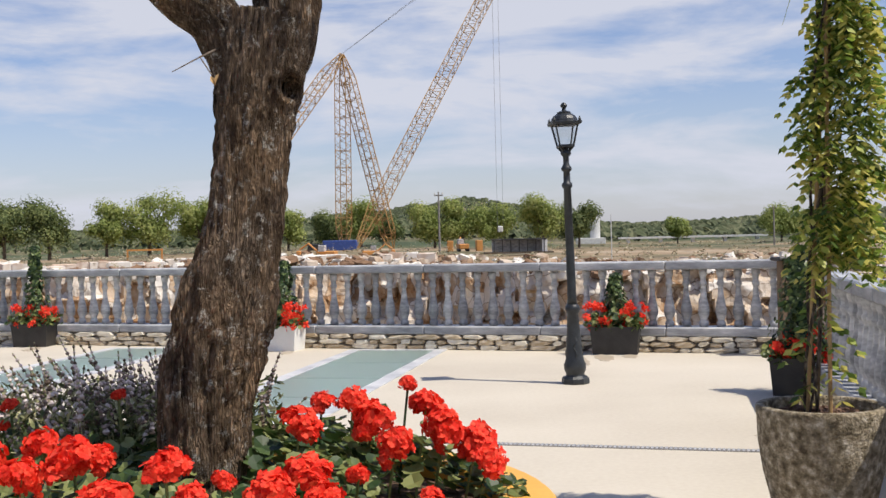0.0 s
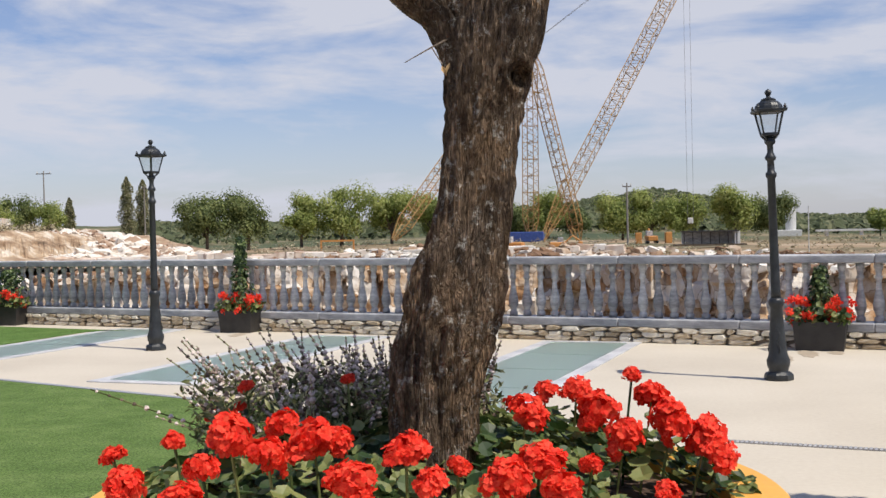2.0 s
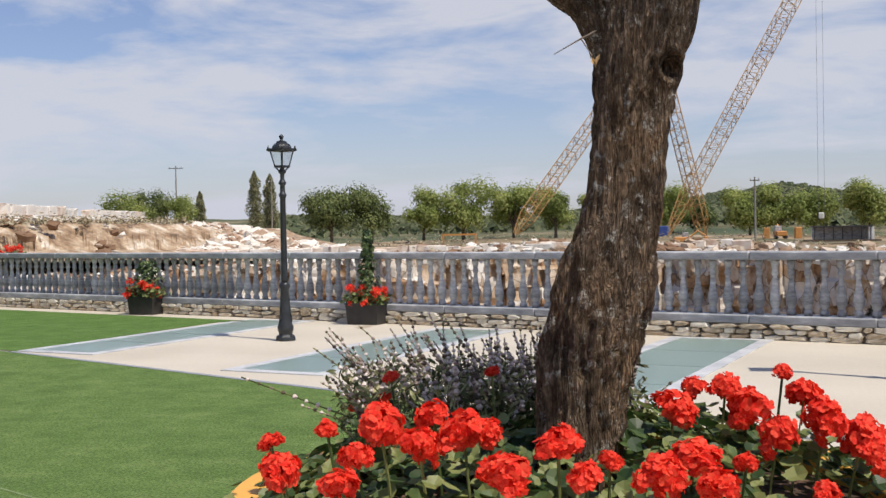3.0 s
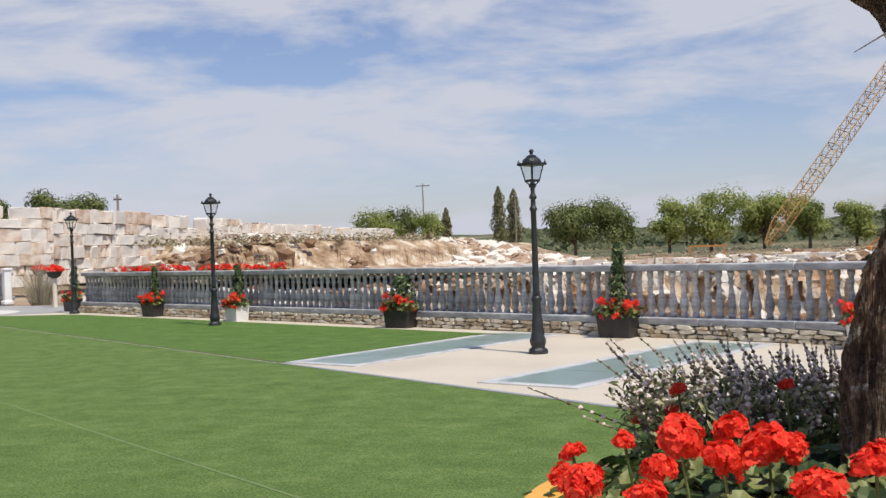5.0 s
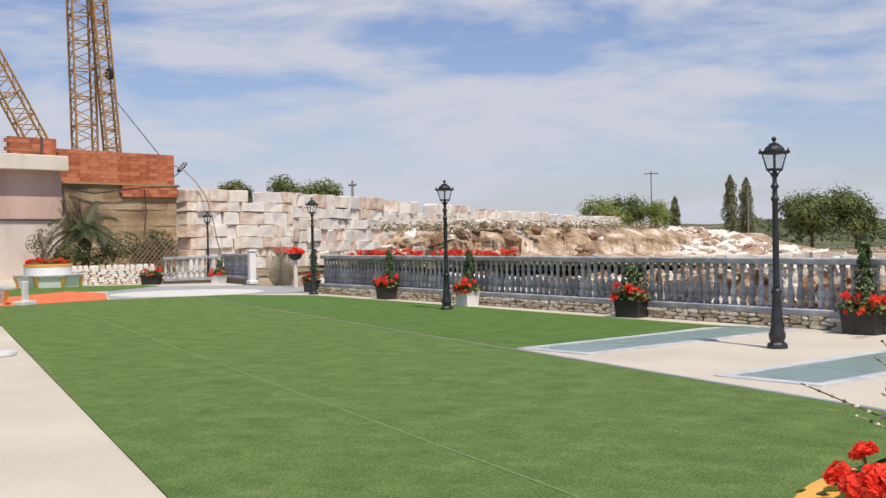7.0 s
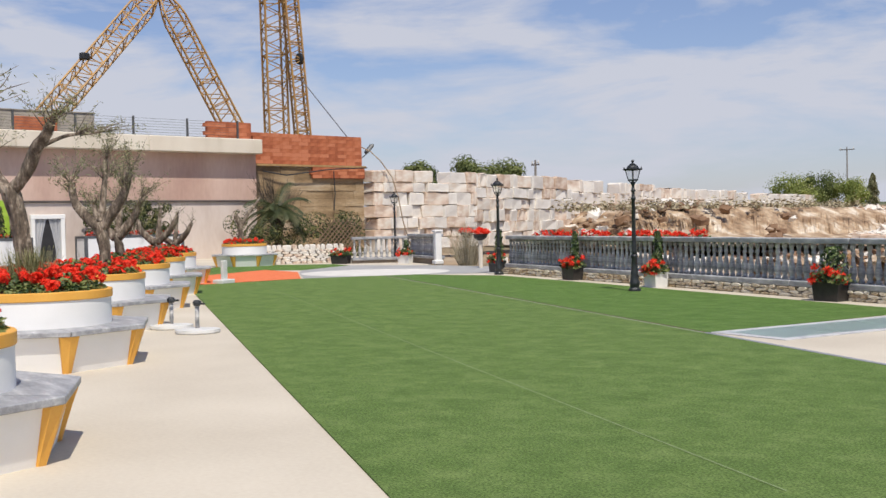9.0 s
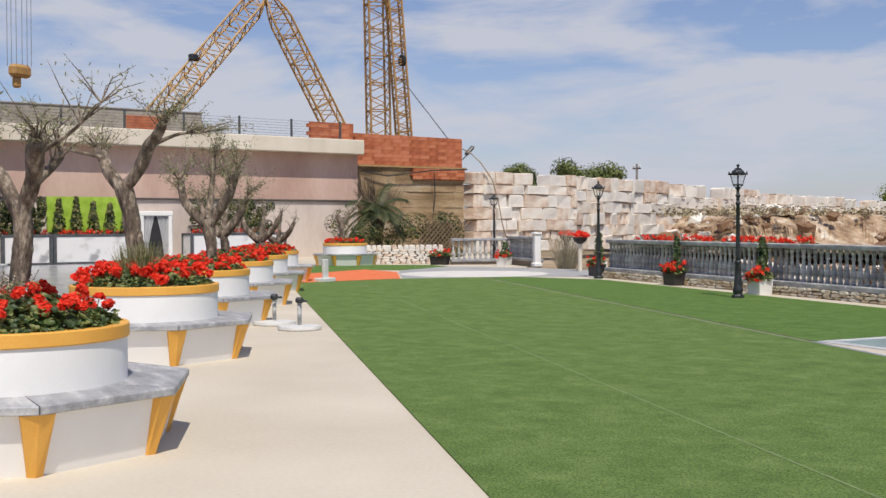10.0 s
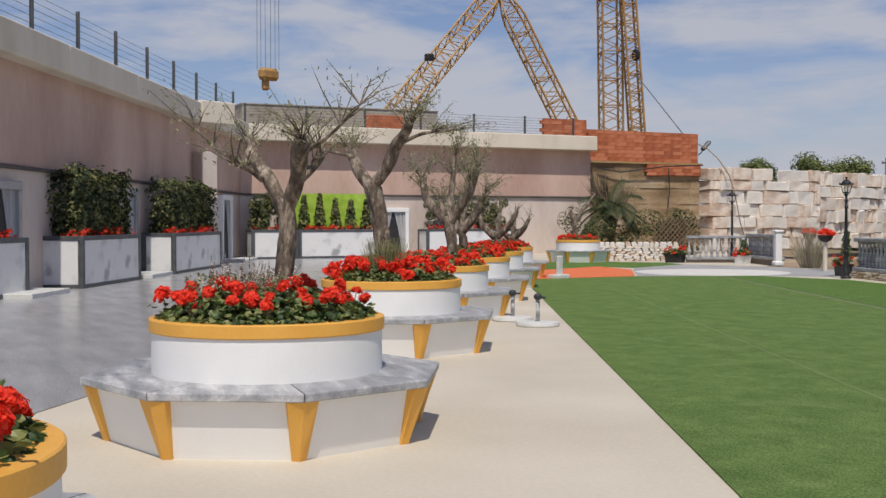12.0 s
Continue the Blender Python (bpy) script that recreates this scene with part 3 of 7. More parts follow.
# ---- street lamps ----
def street_lamp():
    root = thing("street_lamp", "black cast-iron street lamp with four-sided glass lantern", "street lamp", group="terrace lamps")
    base = Shape().lathe([(0.128, 0.0), (0.132, 0.03), (0.128, 0.06), (0.096, 0.075), (0.092, 0.10), (0.108, 0.14), (0.112, 0.19), (0.092, 0.24), (0.084, 0.30), (0.068, 0.52), (0.056, 0.70), (0.068, 0.72), (0.076, 0.75), (0.068, 0.78), (0.048, 0.80)], 20)
    part("base", base, M_blackmetal, root, smooth=True)
    part("foot", Shape().lathe([(0.138, 0.0), (0.142, 0.02), (0.138, 0.055), (0.12, 0.075)], 8, turn=0.39), M_blackmetal, root)
    for a in (0.4, 2.5, 4.6):
        orn = Shape()
        d = Vector((math.cos(a), math.sin(a), 0))
        pts = [d * (0.09 - 0.052 * t) + Vector((-d.y, d.x, 0)) * 0.018 * math.sin(t * 19) + Vector((0, 0, 0.27 + 0.42 * t)) for t in [k / 14 for k in range(15)]]
        orn.tube([Vector((p.x * 1.02, p.y * 1.02, p.z)) for p in pts], 0.008, 5)
        part("ornament", orn, M_blackmetal, root, smooth=True)
    pole = Shape().lathe([(0.05, 0.80), (0.046, 0.86), (0.044, 1.20), (0.038, 1.95), (0.05, 1.965), (0.055, 1.985), (0.05, 2.005), (0.036, 2.02), (0.033, 2.12), (0.048, 2.13), (0.056, 2.15), (0.045, 2.17), (0.03, 2.20), (0.03, 2.27), (0.05, 2.29), (0.055, 2.31), (0.03, 2.34), (0.03, 2.38)], 14)
    part("pole", pole, M_blackmetal, root, smooth=True)
    fr = Shape()
    for i in range(4):
        a = math.pi / 4 + i * math.pi / 2
        c, s_ = math.cos(a), math.sin(a)
        fr.tube([(0.02 * c, 0.02 * s_, 2.30), (0.085 * c, 0.085 * s_, 2.36), (0.10 * c, 0.10 * s_, 2.385)], 0.011, 6)
        fr.tube([(0.095 * c, 0.095 * s_, 2.37), (0.158 * c, 0.158 * s_, 2.595)], 0.010, 6)
    fr.lathe([(0.105, 2.36), (0.11, 2.375), (0.105, 2.39)], 4, turn=math.pi / 4)
    lantern = part("lantern", fr, M_blackmetal, root, "four-sided lantern frame")
    for i in range(4):
        a0, a1 = math.pi / 4 + i * math.pi / 2, math.pi / 4 + (i + 1) * math.pi / 2
        pane = Shape().add([(0.092 * math.cos(a0), 0.092 * math.sin(a0), 2.385), (0.092 * math.cos(a1), 0.092 * math.sin(a1), 2.385), (0.152 * math.cos(a1), 0.152 * math.sin(a1), 2.59), (0.152 * math.cos(a0), 0.152 * math.sin(a0), 2.59)], [(0, 1, 2, 3)])
        ob = part("pane", pane, M_lampglass, lantern)
        ob.visible_shadow = False
    roof = Shape().lathe([(0.172, 2.578), (0.204, 2.59), (0.208, 2.612), (0.172, 2.622)], 4, turn=math.pi / 4)
    roof.lathe([(0.138, 2.618), (0.132, 2.645), (0.113, 2.672), (0.085, 2.692), (0.07, 2.70), (0.072, 2.712), (0.05, 2.722), (0.024, 2.73), (0.018, 2.748), (0.032, 2.768), (0.034, 2.785), (0.02, 2.803), (0.005, 2.812)], 12)
    roof = part("roof", roof, M_blackmetal, root)
    for i in range(4):
        a = math.pi / 4 + i * math.pi / 2
        part("corner_knob", Shape().lathe([(0.012, 2.61), (0.016, 2.632), (0.008, 2.65), (0.003, 2.662)], 6, Matrix.Translation((0.18 * math.cos(a), 0.18 * math.sin(a), 0))), M_blackmetal, roof)
    return root


lamp = street_lamp()
LAMPS = [(0.68, 11.31, 7), (-7.07, 14.15, -18), (-16.55, 18.65, -8), (-24.86, 22.58, 20), (-36.8, 28.23, 10)]
lamp.matrix_world = pose(LAMPS[0][0], LAMPS[0][1], 0, 0, -1.2, 7)
for x, y, a in LAMPS[1:]:
    copy_thing(lamp, pose(x, y, 0, 0, 0, a))

# ---- bench planters ----
def octagon(r, z):
    return [(r * math.cos(math.pi / 4 * i), r * math.sin(math.pi / 4 * i), z) for i in range(8)]


def bench_planter(label):
    """Round white planter with a yellow rim, ringed by an eight-sided bench."""
    root = thing("bench_planter", label, "planter", group="bench planters")
    s = Shape()
    s.add(octagon(1.175, 0.0) + octagon(1.295, 0.411), [(i, (i + 1) % 8, 8 + (i + 1) % 8, 8 + i) for i in range(8)])
    part("bench_base", s, M_white, root)
    for i in range(8):
        a = math.pi / 4 * i
        rad, tan = Vector((math.cos(a), math.sin(a), 0)), Vector((-math.sin(a), math.cos(a), 0))
        rib = Shape()
        vs = []
        for r0, r1, z, w in ((1.05, 1.205, 0.0, 0.048), (1.12, 1.342, 0.41, 0.105)):
            vs += [rad * r0 - tan * w + Vector((0, 0, z)), rad * (r1 - 0.03) - tan * w + Vector((0, 0, z)), rad * r1 + Vector((0, 0, z)), rad * (r1 - 0.03) + tan * w + Vector((0, 0, z)), rad * r0 + tan * w + Vector((0, 0, z))]
        rib.add(vs, [(0, 1, 6, 5), (1, 2, 7, 6), (2, 3, 8, 7), (3, 4, 9, 8), (4, 0, 5, 9), (4, 3, 2, 1, 0), (5, 6, 7, 8, 9)])
        part("rib", rib, M_yellow, root, "flared yellow rib")
    for i in range(8):
        a0, a1 = math.pi / 4 * i + 0.004, math.pi / 4 * (i + 1) - 0.004
        st = Shape()
        vs = []
        for z, o in ((0.412, 1.35), (0.42, 1.36), (0.462, 1.36), (0.47, 1.35)):
            for r, a in ((0.80, a0), (o, a0), (o, a1), (0.80, a1)):
                vs.append((r * math.cos(a), r * math.sin(a), z))
        fs = [(3, 2, 1, 0), (12, 13, 14, 15)]
        for k in range(3):
            fs += [(4 * k + j, 4 * k + (j + 1) % 4, 4 * k + 4 + (j + 1) % 4, 4 * k + 4 + j) for j in range(4)]
        st.add(vs, fs)
        part("seat_slab", st, M_railmarble, root, "grey veined marble seat")
    drum = part("drum", Shape().lathe([(0.862, 0.42), (0.862, 0.785)], 56, caps=False), M_white, root, smooth=True)
    part("rim", Shape().lathe([(0.856, 0.775), (0.874, 0.777), (0.879, 0.785), (0.879, 0.868), (0.871, 0.875), (0.745, 0.875), (0.738, 0.868), (0.738, 0.70)], 64, caps=False), M_yellow, drum, "yellow painted rim")
    part("soil", Shape().lathe([(0.74, 0.825), (0.5, 0.85), (0.2, 0.865)], 24), M_soil, root, "dark planting soil")
    return root


planter = bench_planter("round white bench planter with yellow rim and ribs")
PLANTERS = [(-1.03, 2.70), (-4.84, -0.97), (-9.25, 1.85), (-14.1, 4.8), (-18.1, 7.2), (-21.9, 9.6), (-25.7, 11.97), (-29.7, 14.45), (-39.7, 23.0)]
planter.matrix_world = pose(PLANTERS[0][0], PLANTERS[0][1], 0, 0, 0, 10)
for x, y in PLANTERS[1:]:
    copy_thing(planter, pose(x, y, 0, 0, 0, -6))


# ---- geraniums ----
def head_shape(rng, florets, petals, size):
    """An uneven dome of small five-petalled florets, gathered in three lobes."""
    s = Shape()
    lobes = [(Vector((0, 0, 0.12)), 0.74)]
    for k in range(4):
        a = rng.uniform(0, 6.28)
        lobes.append((Vector((0.52 * math.cos(a), 0.52 * math.sin(a), rng.uniform(-0.3, 0.2))), rng.uniform(0.38, 0.6)))
    for i in range(florets):
        o, k = lobes[0] if i % 5 < 2 else lobes[1 + i % 4]
        z = 1 - 1.5 * rng.random()
        a = i * 2.39996 + rng.uniform(-0.4, 0.4)
        r = math.sqrt(max(0.0, 1 - z * z))
        d = Vector((r * math.cos(a), r * math.sin(a), z))
        c = (o + d * k * rng.uniform(0.72, 1.08)) * size
        d = (d + Vector((rng.uniform(-.45, .45), rng.uniform(-.45, .45), rng.uniform(-.3, .45)))).normalized()
        u = d.orthogonal().normalized()
        v = d.cross(u)
        ps = size * (0.27 if florets > 90 else 0.36 if petals > 3 else 0.6) * rng.uniform(0.75, 1.15)
        off = rng.uniform(0, 6)
        for k in range(petals):
            w = off + 2 * math.pi * (k + rng.uniform(-.12, .12)) / petals
            e = u * math.cos(w) + v * math.sin(w)
            t = d.cross(e)
            lift = rng.uniform(-0.1, 0.5)
            curl = rng.uniform(-0.2, 0.2)
            if petals > 3:
                s.add([c, c + (e * 0.42 + t * 0.40 + d * (lift * 0.35 + curl)) * ps, c + (e * 0.86 + t * 0.44 + d * (lift * 0.7 + curl)) * ps, c + (e * 1.08 + d * lift * 0.8) * ps, c + (e * 0.86 - t * 0.44 + d * (lift * 0.7 - curl)) * ps, c + (e * 0.42 - t * 0.40 + d * (lift * 0.35 - curl)) * ps], [(0, 1, 2, 3), (0, 3, 4, 5)])
            else:
                s.add([c, c + (e * 0.6 + t * 0.42 + d * lift * 0.5) * ps, c + (e * 1.05 + d * lift) * ps, c + (e * 0.6 - t * 0.42 + d * lift * 0.5) * ps], [(0, 1, 2, 3)])
    return s


rngh = random.Random(11)
HEADS_NEAR = [head_shape(rngh, 120, 5, 1.0).mesh("flower_head", M_petal) for _ in range(8)]
HEADS_FAR = [head_shape(rngh, 30, 5, 1.0).mesh("flower_head", M_petal) for _ in range(4)]


def round_leaf(s, p, size, n, rng, k=7):
    """A cupped, scalloped geranium leaf."""
    n = Vector(n).normalized()
    a = n.orthogonal().normalized()
    b = n.cross(a)
    p = Vector(p)
    off = rng.uniform(0, 6)
    vs = [p - n * size * 0.15]
    for i in range(k):
        w = off + 2 * math.pi * i / k
        r = size * (0.55 if i == 0 else rng.uniform(0.88, 1.05))
        vs.append(p + (a * math.cos(w) + b * math.sin(w)) * r + n * size * rng.uniform(0.0, 0.22))
    s.add(vs, [(0, i, i % k + 1) for i in range(1, k + 1)])


def geranium_bed(at, heads, seed, leaves, spread=0.82, base=0.82, mound=0.17, near=False, gap=None, leaf_size=0.034):
    """Red geraniums filling a round planter; heads are (x, y, z, radius)."""
    rng = random.Random(seed)
    root = thing("geranium_bed", "red geraniums in full bloom filling a round planter", "flowers", (at[0], at[1], base), group="geranium beds")
    fol = Shape()
    for i in range(leaves):
        r = spread * math.sqrt(rng.random())
        a = rng.uniform(0, 2 * math.pi)
        if gap and gap(r * math.cos(a), r * math.sin(a)):
            continue
        edge = 1 - (r / spread) ** 3
        z = rng.uniform(0.02, 0.06) + mound * edge * rng.random() ** 0.5
        round_leaf(fol, (r * math.cos(a), r * math.sin(a), z), leaf_size * rng.uniform(0.6, 1.25), (rng.uniform(-.7, .7) + 0.4 * math.cos(a), rng.uniform(-.7, .7) + 0.4 * math.sin(a), 1), rng, 9 if near else 5)
    stems = Shape()
    meshes = HEADS_NEAR if near else HEADS_FAR
    for x, y, z, r in heads:
        lx, ly, lz = x - at[0], y - at[1], z - base
        part("flower_head", rng.choice(meshes), None, root, m=Matrix.Translation((lx, ly, lz)) @ Euler((rng.uniform(-.5, .5), rng.uniform(-.5, .5), rng.uniform(0, 6))).to_matrix().to_4x4() @ Matrix.Diagonal((r * (0.90 if near else 1.0), r * rng.uniform(0.82, 0.98), r * rng.uniform(0.75, 0.95), 1)))
        if near:
            stems.tube([(lx * 0.93, ly * 0.93, -0.02), (lx * 0.97, ly * 0.97, lz * 0.6), (lx, ly, lz)], 0.0035, 5)
            for k in range(4):
                q = (lx + rng.uniform(-.09, .09), ly + rng.uniform(-.09, .09), lz * rng.uniform(0.45, 0.85))
                round_leaf(fol, q, leaf_size * rng.uniform(0.7, 1.2), (rng.uniform(-.6, .6), rng.uniform(-.8, .3), 1), rng)
    if near:
        tagged(part("stalk", stems, M_leaf, root), kind="stuff")
    ob = part("foliage", fol, M_leaf, root, "rounded green geranium leaves")
    tagged(ob, kind="stuff")
    return root


HEADS_A = [(-1.48, 1.87, 1.12, 0.029), (-1.45, 2.08, 1.11, 0.028), (-1.44, 1.83, 1.07, 0.048), (-1.34, 2.11, 1.11, 0.064), (-1.23, 2.03, 1.09, 0.055), (-1.17, 2.15, 1.10, 0.066), (-1.13, 2.21, 1.09, 0.040), (-1.32, 1.91, 1.09, 0.040)]
HEADS_B = [(-1.01, 1.88, 1.08, 0.056), (-0.94, 2.00, 1.11, 0.056), (-0.87, 1.91, 1.07, 0.040), (-0.86, 2.12, 1.06, 0.030), (-1.26, 2.23, 1.12, 0.045), (-1.29, 1.76, 1.07, 0.045), (-1.62, 2.2, 0.97, 0.045), (-1.75, 2.45, 0.95, 0.04)]
HEADS_C = [(-0.78, 2.61, 1.09, 0.058), (-0.75, 2.82, 1.11, 0.038), (-0.67, 2.84, 1.11, 0.048), (-0.53, 2.92, 1.14, 0.028), (-0.61, 2.70, 1.08, 0.060), (-0.48, 2.83, 1.09, 0.056), (-0.54, 2.51, 1.05, 0.058), (-0.43, 2.74, 1.05, 0.062)]
HEADS_D = [(-0.35, 2.71, 1.01, 0.068), (-0.32, 2.66, 0.98, 0.055), (-0.75, 2.05, 1.05, 0.058), (-0.70, 2.16, 1.06, 0.056), (-0.64, 2.02, 1.04, 0.050), (-0.60, 2.24, 1.04, 0.028), (-0.45, 2.22, 0.99, 0.036), (-1.75, 3.05, 1.0, 0.035), (-1.5, 3.25, 1.03, 0.035), (-1.2, 3.2, 1.05, 0.04), (-1.54, 2.75, 1.13, 0.024), (-1.56, 2.75, 1.08, 0.020), (-1.26, 2.75, 1.15, 0.022), (-1.59, 2.75, 1.01, 0.020)]
geranium_bed(PLANTERS[0], HEADS_A + HEADS_B + HEADS_C + HEADS_D, 3, 3300, near=True, mound=0.18, leaf_size=0.023, gap=lambda x, y: (x > 0.45 and y < 0.02) or (x < -0.1 and y > 0.25 and (x * 7.3 + y * 5.1) % 1.0 > 0.35))


def ring_heads(at, n, seed, rmax=0.78, z0=0.98, size=0.066):
    rng = random.Random(seed)
    out = []
    for i in range(n):
        r = rmax * math.sqrt((i + 0.5) / n)
        a = i * 2.39996 + rng.uniform(-0.3, 0.3)
        out.append((at[0] + r * math.cos(a), at[1] + r * math.sin(a), z0 + rng.uniform(-0.05, 0.09) - 0.10 * (r / rmax) ** 3, size * rng.uniform(0.7, 1.25)))
    return out


for i, at in enumerate(PLANTERS[1:]):
    geranium_bed(at, ring_heads(at, 50 if i == 1 else 84, 40 + i, z0=1.06 if i < 3 else 0.99, size=0.068 if i == 1 else 0.074), 60 + i, 2600 if i < 3 else 900, near=i < 2, mound=0.23, leaf_size=0.03 if i < 3 else 0.04)


# ---- lavender and sage beside the olive ----
M_lav = material("lavender_flower", [(0.11, 0.075, 0.05), (0.32, 0.235, 0.19), (0.55, 0.44, 0.39), (0.78, 0.66, 0.60)], 0.8, 20, island=0.8)
M_sage = material("sage_leaf", [(0.09, 0.11, 0.042), (0.235, 0.245, 0.105), (0.46, 0.44, 0.24)], 0.9, 12, island=0.6, trans=0.2, spec=0.15)


def lavender_bush(at, n, height, seed, lean=(0, 0), dense=700, spread=0.2):
    rng = random.Random(seed)
    root = thing("lavender_bush", "flowering lavender bush with grey-green leaves and lilac spikes", "shrub", at)
    stems, whorls, leaves = Shape(), Shape(), Shape()
    for i in range(n):
        a = rng.uniform(0, 2 * math.pi)
        r = rng.random() ** 0.6
        b = Vector((spread * r * math.cos(a), spread * r * math.sin(a), 0))
        h = height * rng.uniform(0.6, 1.0)
        wild = rng.random() < 0.12
        tip = b * (1.15 + (1.5 if wild else 0.6) * rng.random()) + Vector((lean[0] * rng.random() * (1.0 if wild else 0.45), lean[1] * rng.random(), h * (1.05 - (0.6 if wild else 0.25) * r * rng.random())))
        mid = b * 1.3 + Vector((0, 0, tip.z * 0.6))
        bow = Vector((rng.uniform(-.03, .03), rng.uniform(-.03, .03), 0))
        mid += bow
        pts = [b.lerp(mid, t / 3) for t in range(3)] + [mid.lerp(tip, t / 3) for t in range(4)]
        stems.tube(pts, 0.0018, 4)
        k = rng.randint(7, 12)
        for j in range(k):
            p = mid.lerp(tip, 0.25 + 0.8 * j / k)
            rr = 0.0082 * (1.15 - 0.6 * j / k) * rng.uniform(0.8, 1.2)
            whorls.lathe([(rr * 0.4, -rr * 0.7), (rr, 0), (rr * 0.4, rr * 0.8)], 5, Matrix.Translation(p) @ Matrix.Rotation(rng.uniform(0, 3), 4, "Z"))
    for i in range(dense):
        a = rng.uniform(0, 2 * math.pi)
        r = spread * 1.5 * rng.random() ** 0.5
        z = height * 0.72 * rng.random()
        leaves.leaf((r * math.cos(a) + lean[0] * 0.4 * z, r * math.sin(a), z), 0.011 * rng.uniform(0.7, 1.4), (rng.uniform(-1, 1), rng.uniform(-1, 1), rng.uniform(0.2, 1)), rng.uniform(0, 6), 2.6)
    tagged(part("stalk", stems, M_sage, root), kind="stuff")
    tagged(part("blossom", whorls, M_lav, root, "lilac flower whorls"), kind="stuff")
    tagged(part("foliage", leaves, M_sage, root), kind="stuff")
    return root


lavender_bush((-1.42, 3.0, 0.80), 150, 0.46, 5, (-0.34, 0.05), 3800, 0.23)
lavender_bush((-1.13, 3.08, 0.80), 75, 0.46, 6, (-0.05, 0.0), 1800, 0.16)
lavender_bush((-9.35, 1.7, 0.80), 80, 0.54, 8, (0.0, 0.05), 3200, 0.3)


# ---- olive trees ----
M_olive = material("olive_leaf", [(0.15, 0.16, 0.07), (0.28, 0.28, 0.14), (0.44, 0.41, 0.25)], 0.65, 3, island=0.6, trans=0.3)


def knotty(s, pts, radii, seg, rng, rough=0.16, step=0.03, crack=0.0, hollow=None):
    """A gnarled limb: a tube whose skin swells in long ridges and knots."""
    pts = [Vector(p) for p in pts]
    fine, rad = [], []
    for i in range(len(pts) - 1):
        p0, p1, p2, p3 = pts[max(i - 1, 0)], pts[i], pts[i + 1], pts[min(i + 2, len(pts) - 1)]
        k = max(2, int((p2 - p1).length / step))
        for j in range(k):
            t = j / k
            fine.append(0.5 * ((2 * p1) + (p2 - p0) * t + (2 * p0 - 5 * p1 + 4 * p2 - p3) * t * t + (3 * p1 - p0 - 3 * p2 + p3) * t ** 3))
            rad.append(radii[i] + (radii[i + 1] - radii[i]) * t)
    fine.append(pts[-1])
    rad.append(radii[-1])
    seed = rng.uniform(0, 50)
    vs, fs = [], []
    for k, p in enumerate(fine):
        d = (fine[min(k + 1, len(fine) - 1)] - fine[max(k - 1, 0)]).normalized()
        a = d.cross(Vector((0.2, 1, 0.1))).normalized()
        b = d.cross(a)
        for i in range(seg):
            w = 2 * math.pi * i / seg
            c = Vector((math.cos(w), math.sin(w), 0))
            n1 = noise.noise(Vector((c.x * 1.3 + seed, c.y * 1.3, p.z * 2.2)))
            n2 = abs(noise.noise(Vector((c.x * 4.0, c.y * 4.0 + seed, p.z * 4.0 + c.x))))
            n3 = noise.noise(Vector((c.x * 12, c.y * 12 + seed, p.z * 16)))
            if crack:
                wr = Vector((c.x * 9 + 0.6 * n1, c.y * 9 + seed, p.z * 9 + n1))
                n3 = 0.3 * n3 - crack * (1 - min(1.0, abs(noise.noise(wr)) * 4.5)) + 0.6 * crack * noise.noise(wr * 3.1)
            r = rad[k] * (1 + rough * (1.1 * n1 - 0.9 * n2 + (0.36 if crack else 0.22) * n3 + 0.2))
            q = p + (a * c.x + b * c.y) * r
            if hollow:
                e = q - hollow
                k2 = math.sqrt((e.x / 0.022) ** 2 + (e.z / 0.034) ** 2 + (e.y / 0.12) ** 2)
                q += Vector((-0.35, 0.94, 0)) * (0.06 * max(0.0, 1 - k2 * k2) - 0.008 * math.exp(-((k2 - 1.25) / 0.25) ** 2))
            vs.append(q)
    n = len(fine)
    for k in range(n - 1):
        for i in range(seg):
            j = (i + 1) % seg
            fs.append((k * seg + i, k * seg + j, (k + 1) * seg + j, (k + 1) * seg + i))
    fs.append(tuple(range(seg - 1, -1, -1)))
    fs.append(tuple(range((n - 1) * seg, n * seg)))
    s.add(vs, fs)


def twigs_and_leaves(tips, rng, wood, leaves, twig_len, n_twigs, per_twig, leaf, droop=0.0, up=0.5):
    for tip, out in tips:
        for i in range(n_twigs):
            d = (Vector(out) * 0.8 + Vector((rng.uniform(-1, 1), rng.uniform(-1, 1), rng.uniform(-0.4, 1) * up + 0.2))).normalized()
            L = twig_len * rng.uniform(0.5, 1.2)
            p1 = Vector(tip) + d * L * 0.5 + Vector((rng.uniform(-.05, .05), rng.uniform(-.05, .05), 0.03))
            p2 = Vector(tip) + d * L - Vector((0, 0, droop * L))
            wood.tube([tip, p1, p2], [0.007, 0.004, 0.0015], 4)
            for k in range(per_twig):
                t = rng.uniform(0.25, 1.05)
                q = Vector(tip).lerp(p2, t) + Vector((rng.uniform(-.07, .07), rng.uniform(-.07, .07), rng.uniform(-.06, .07)))
                leaves.leaf(q, leaf * rng.uniform(0.7, 1.3), (rng.uniform(-1, 1), rng.uniform(-1, 1), rng.uniform(-0.2, 1)), rng.uniform(0, 6), 3.6)


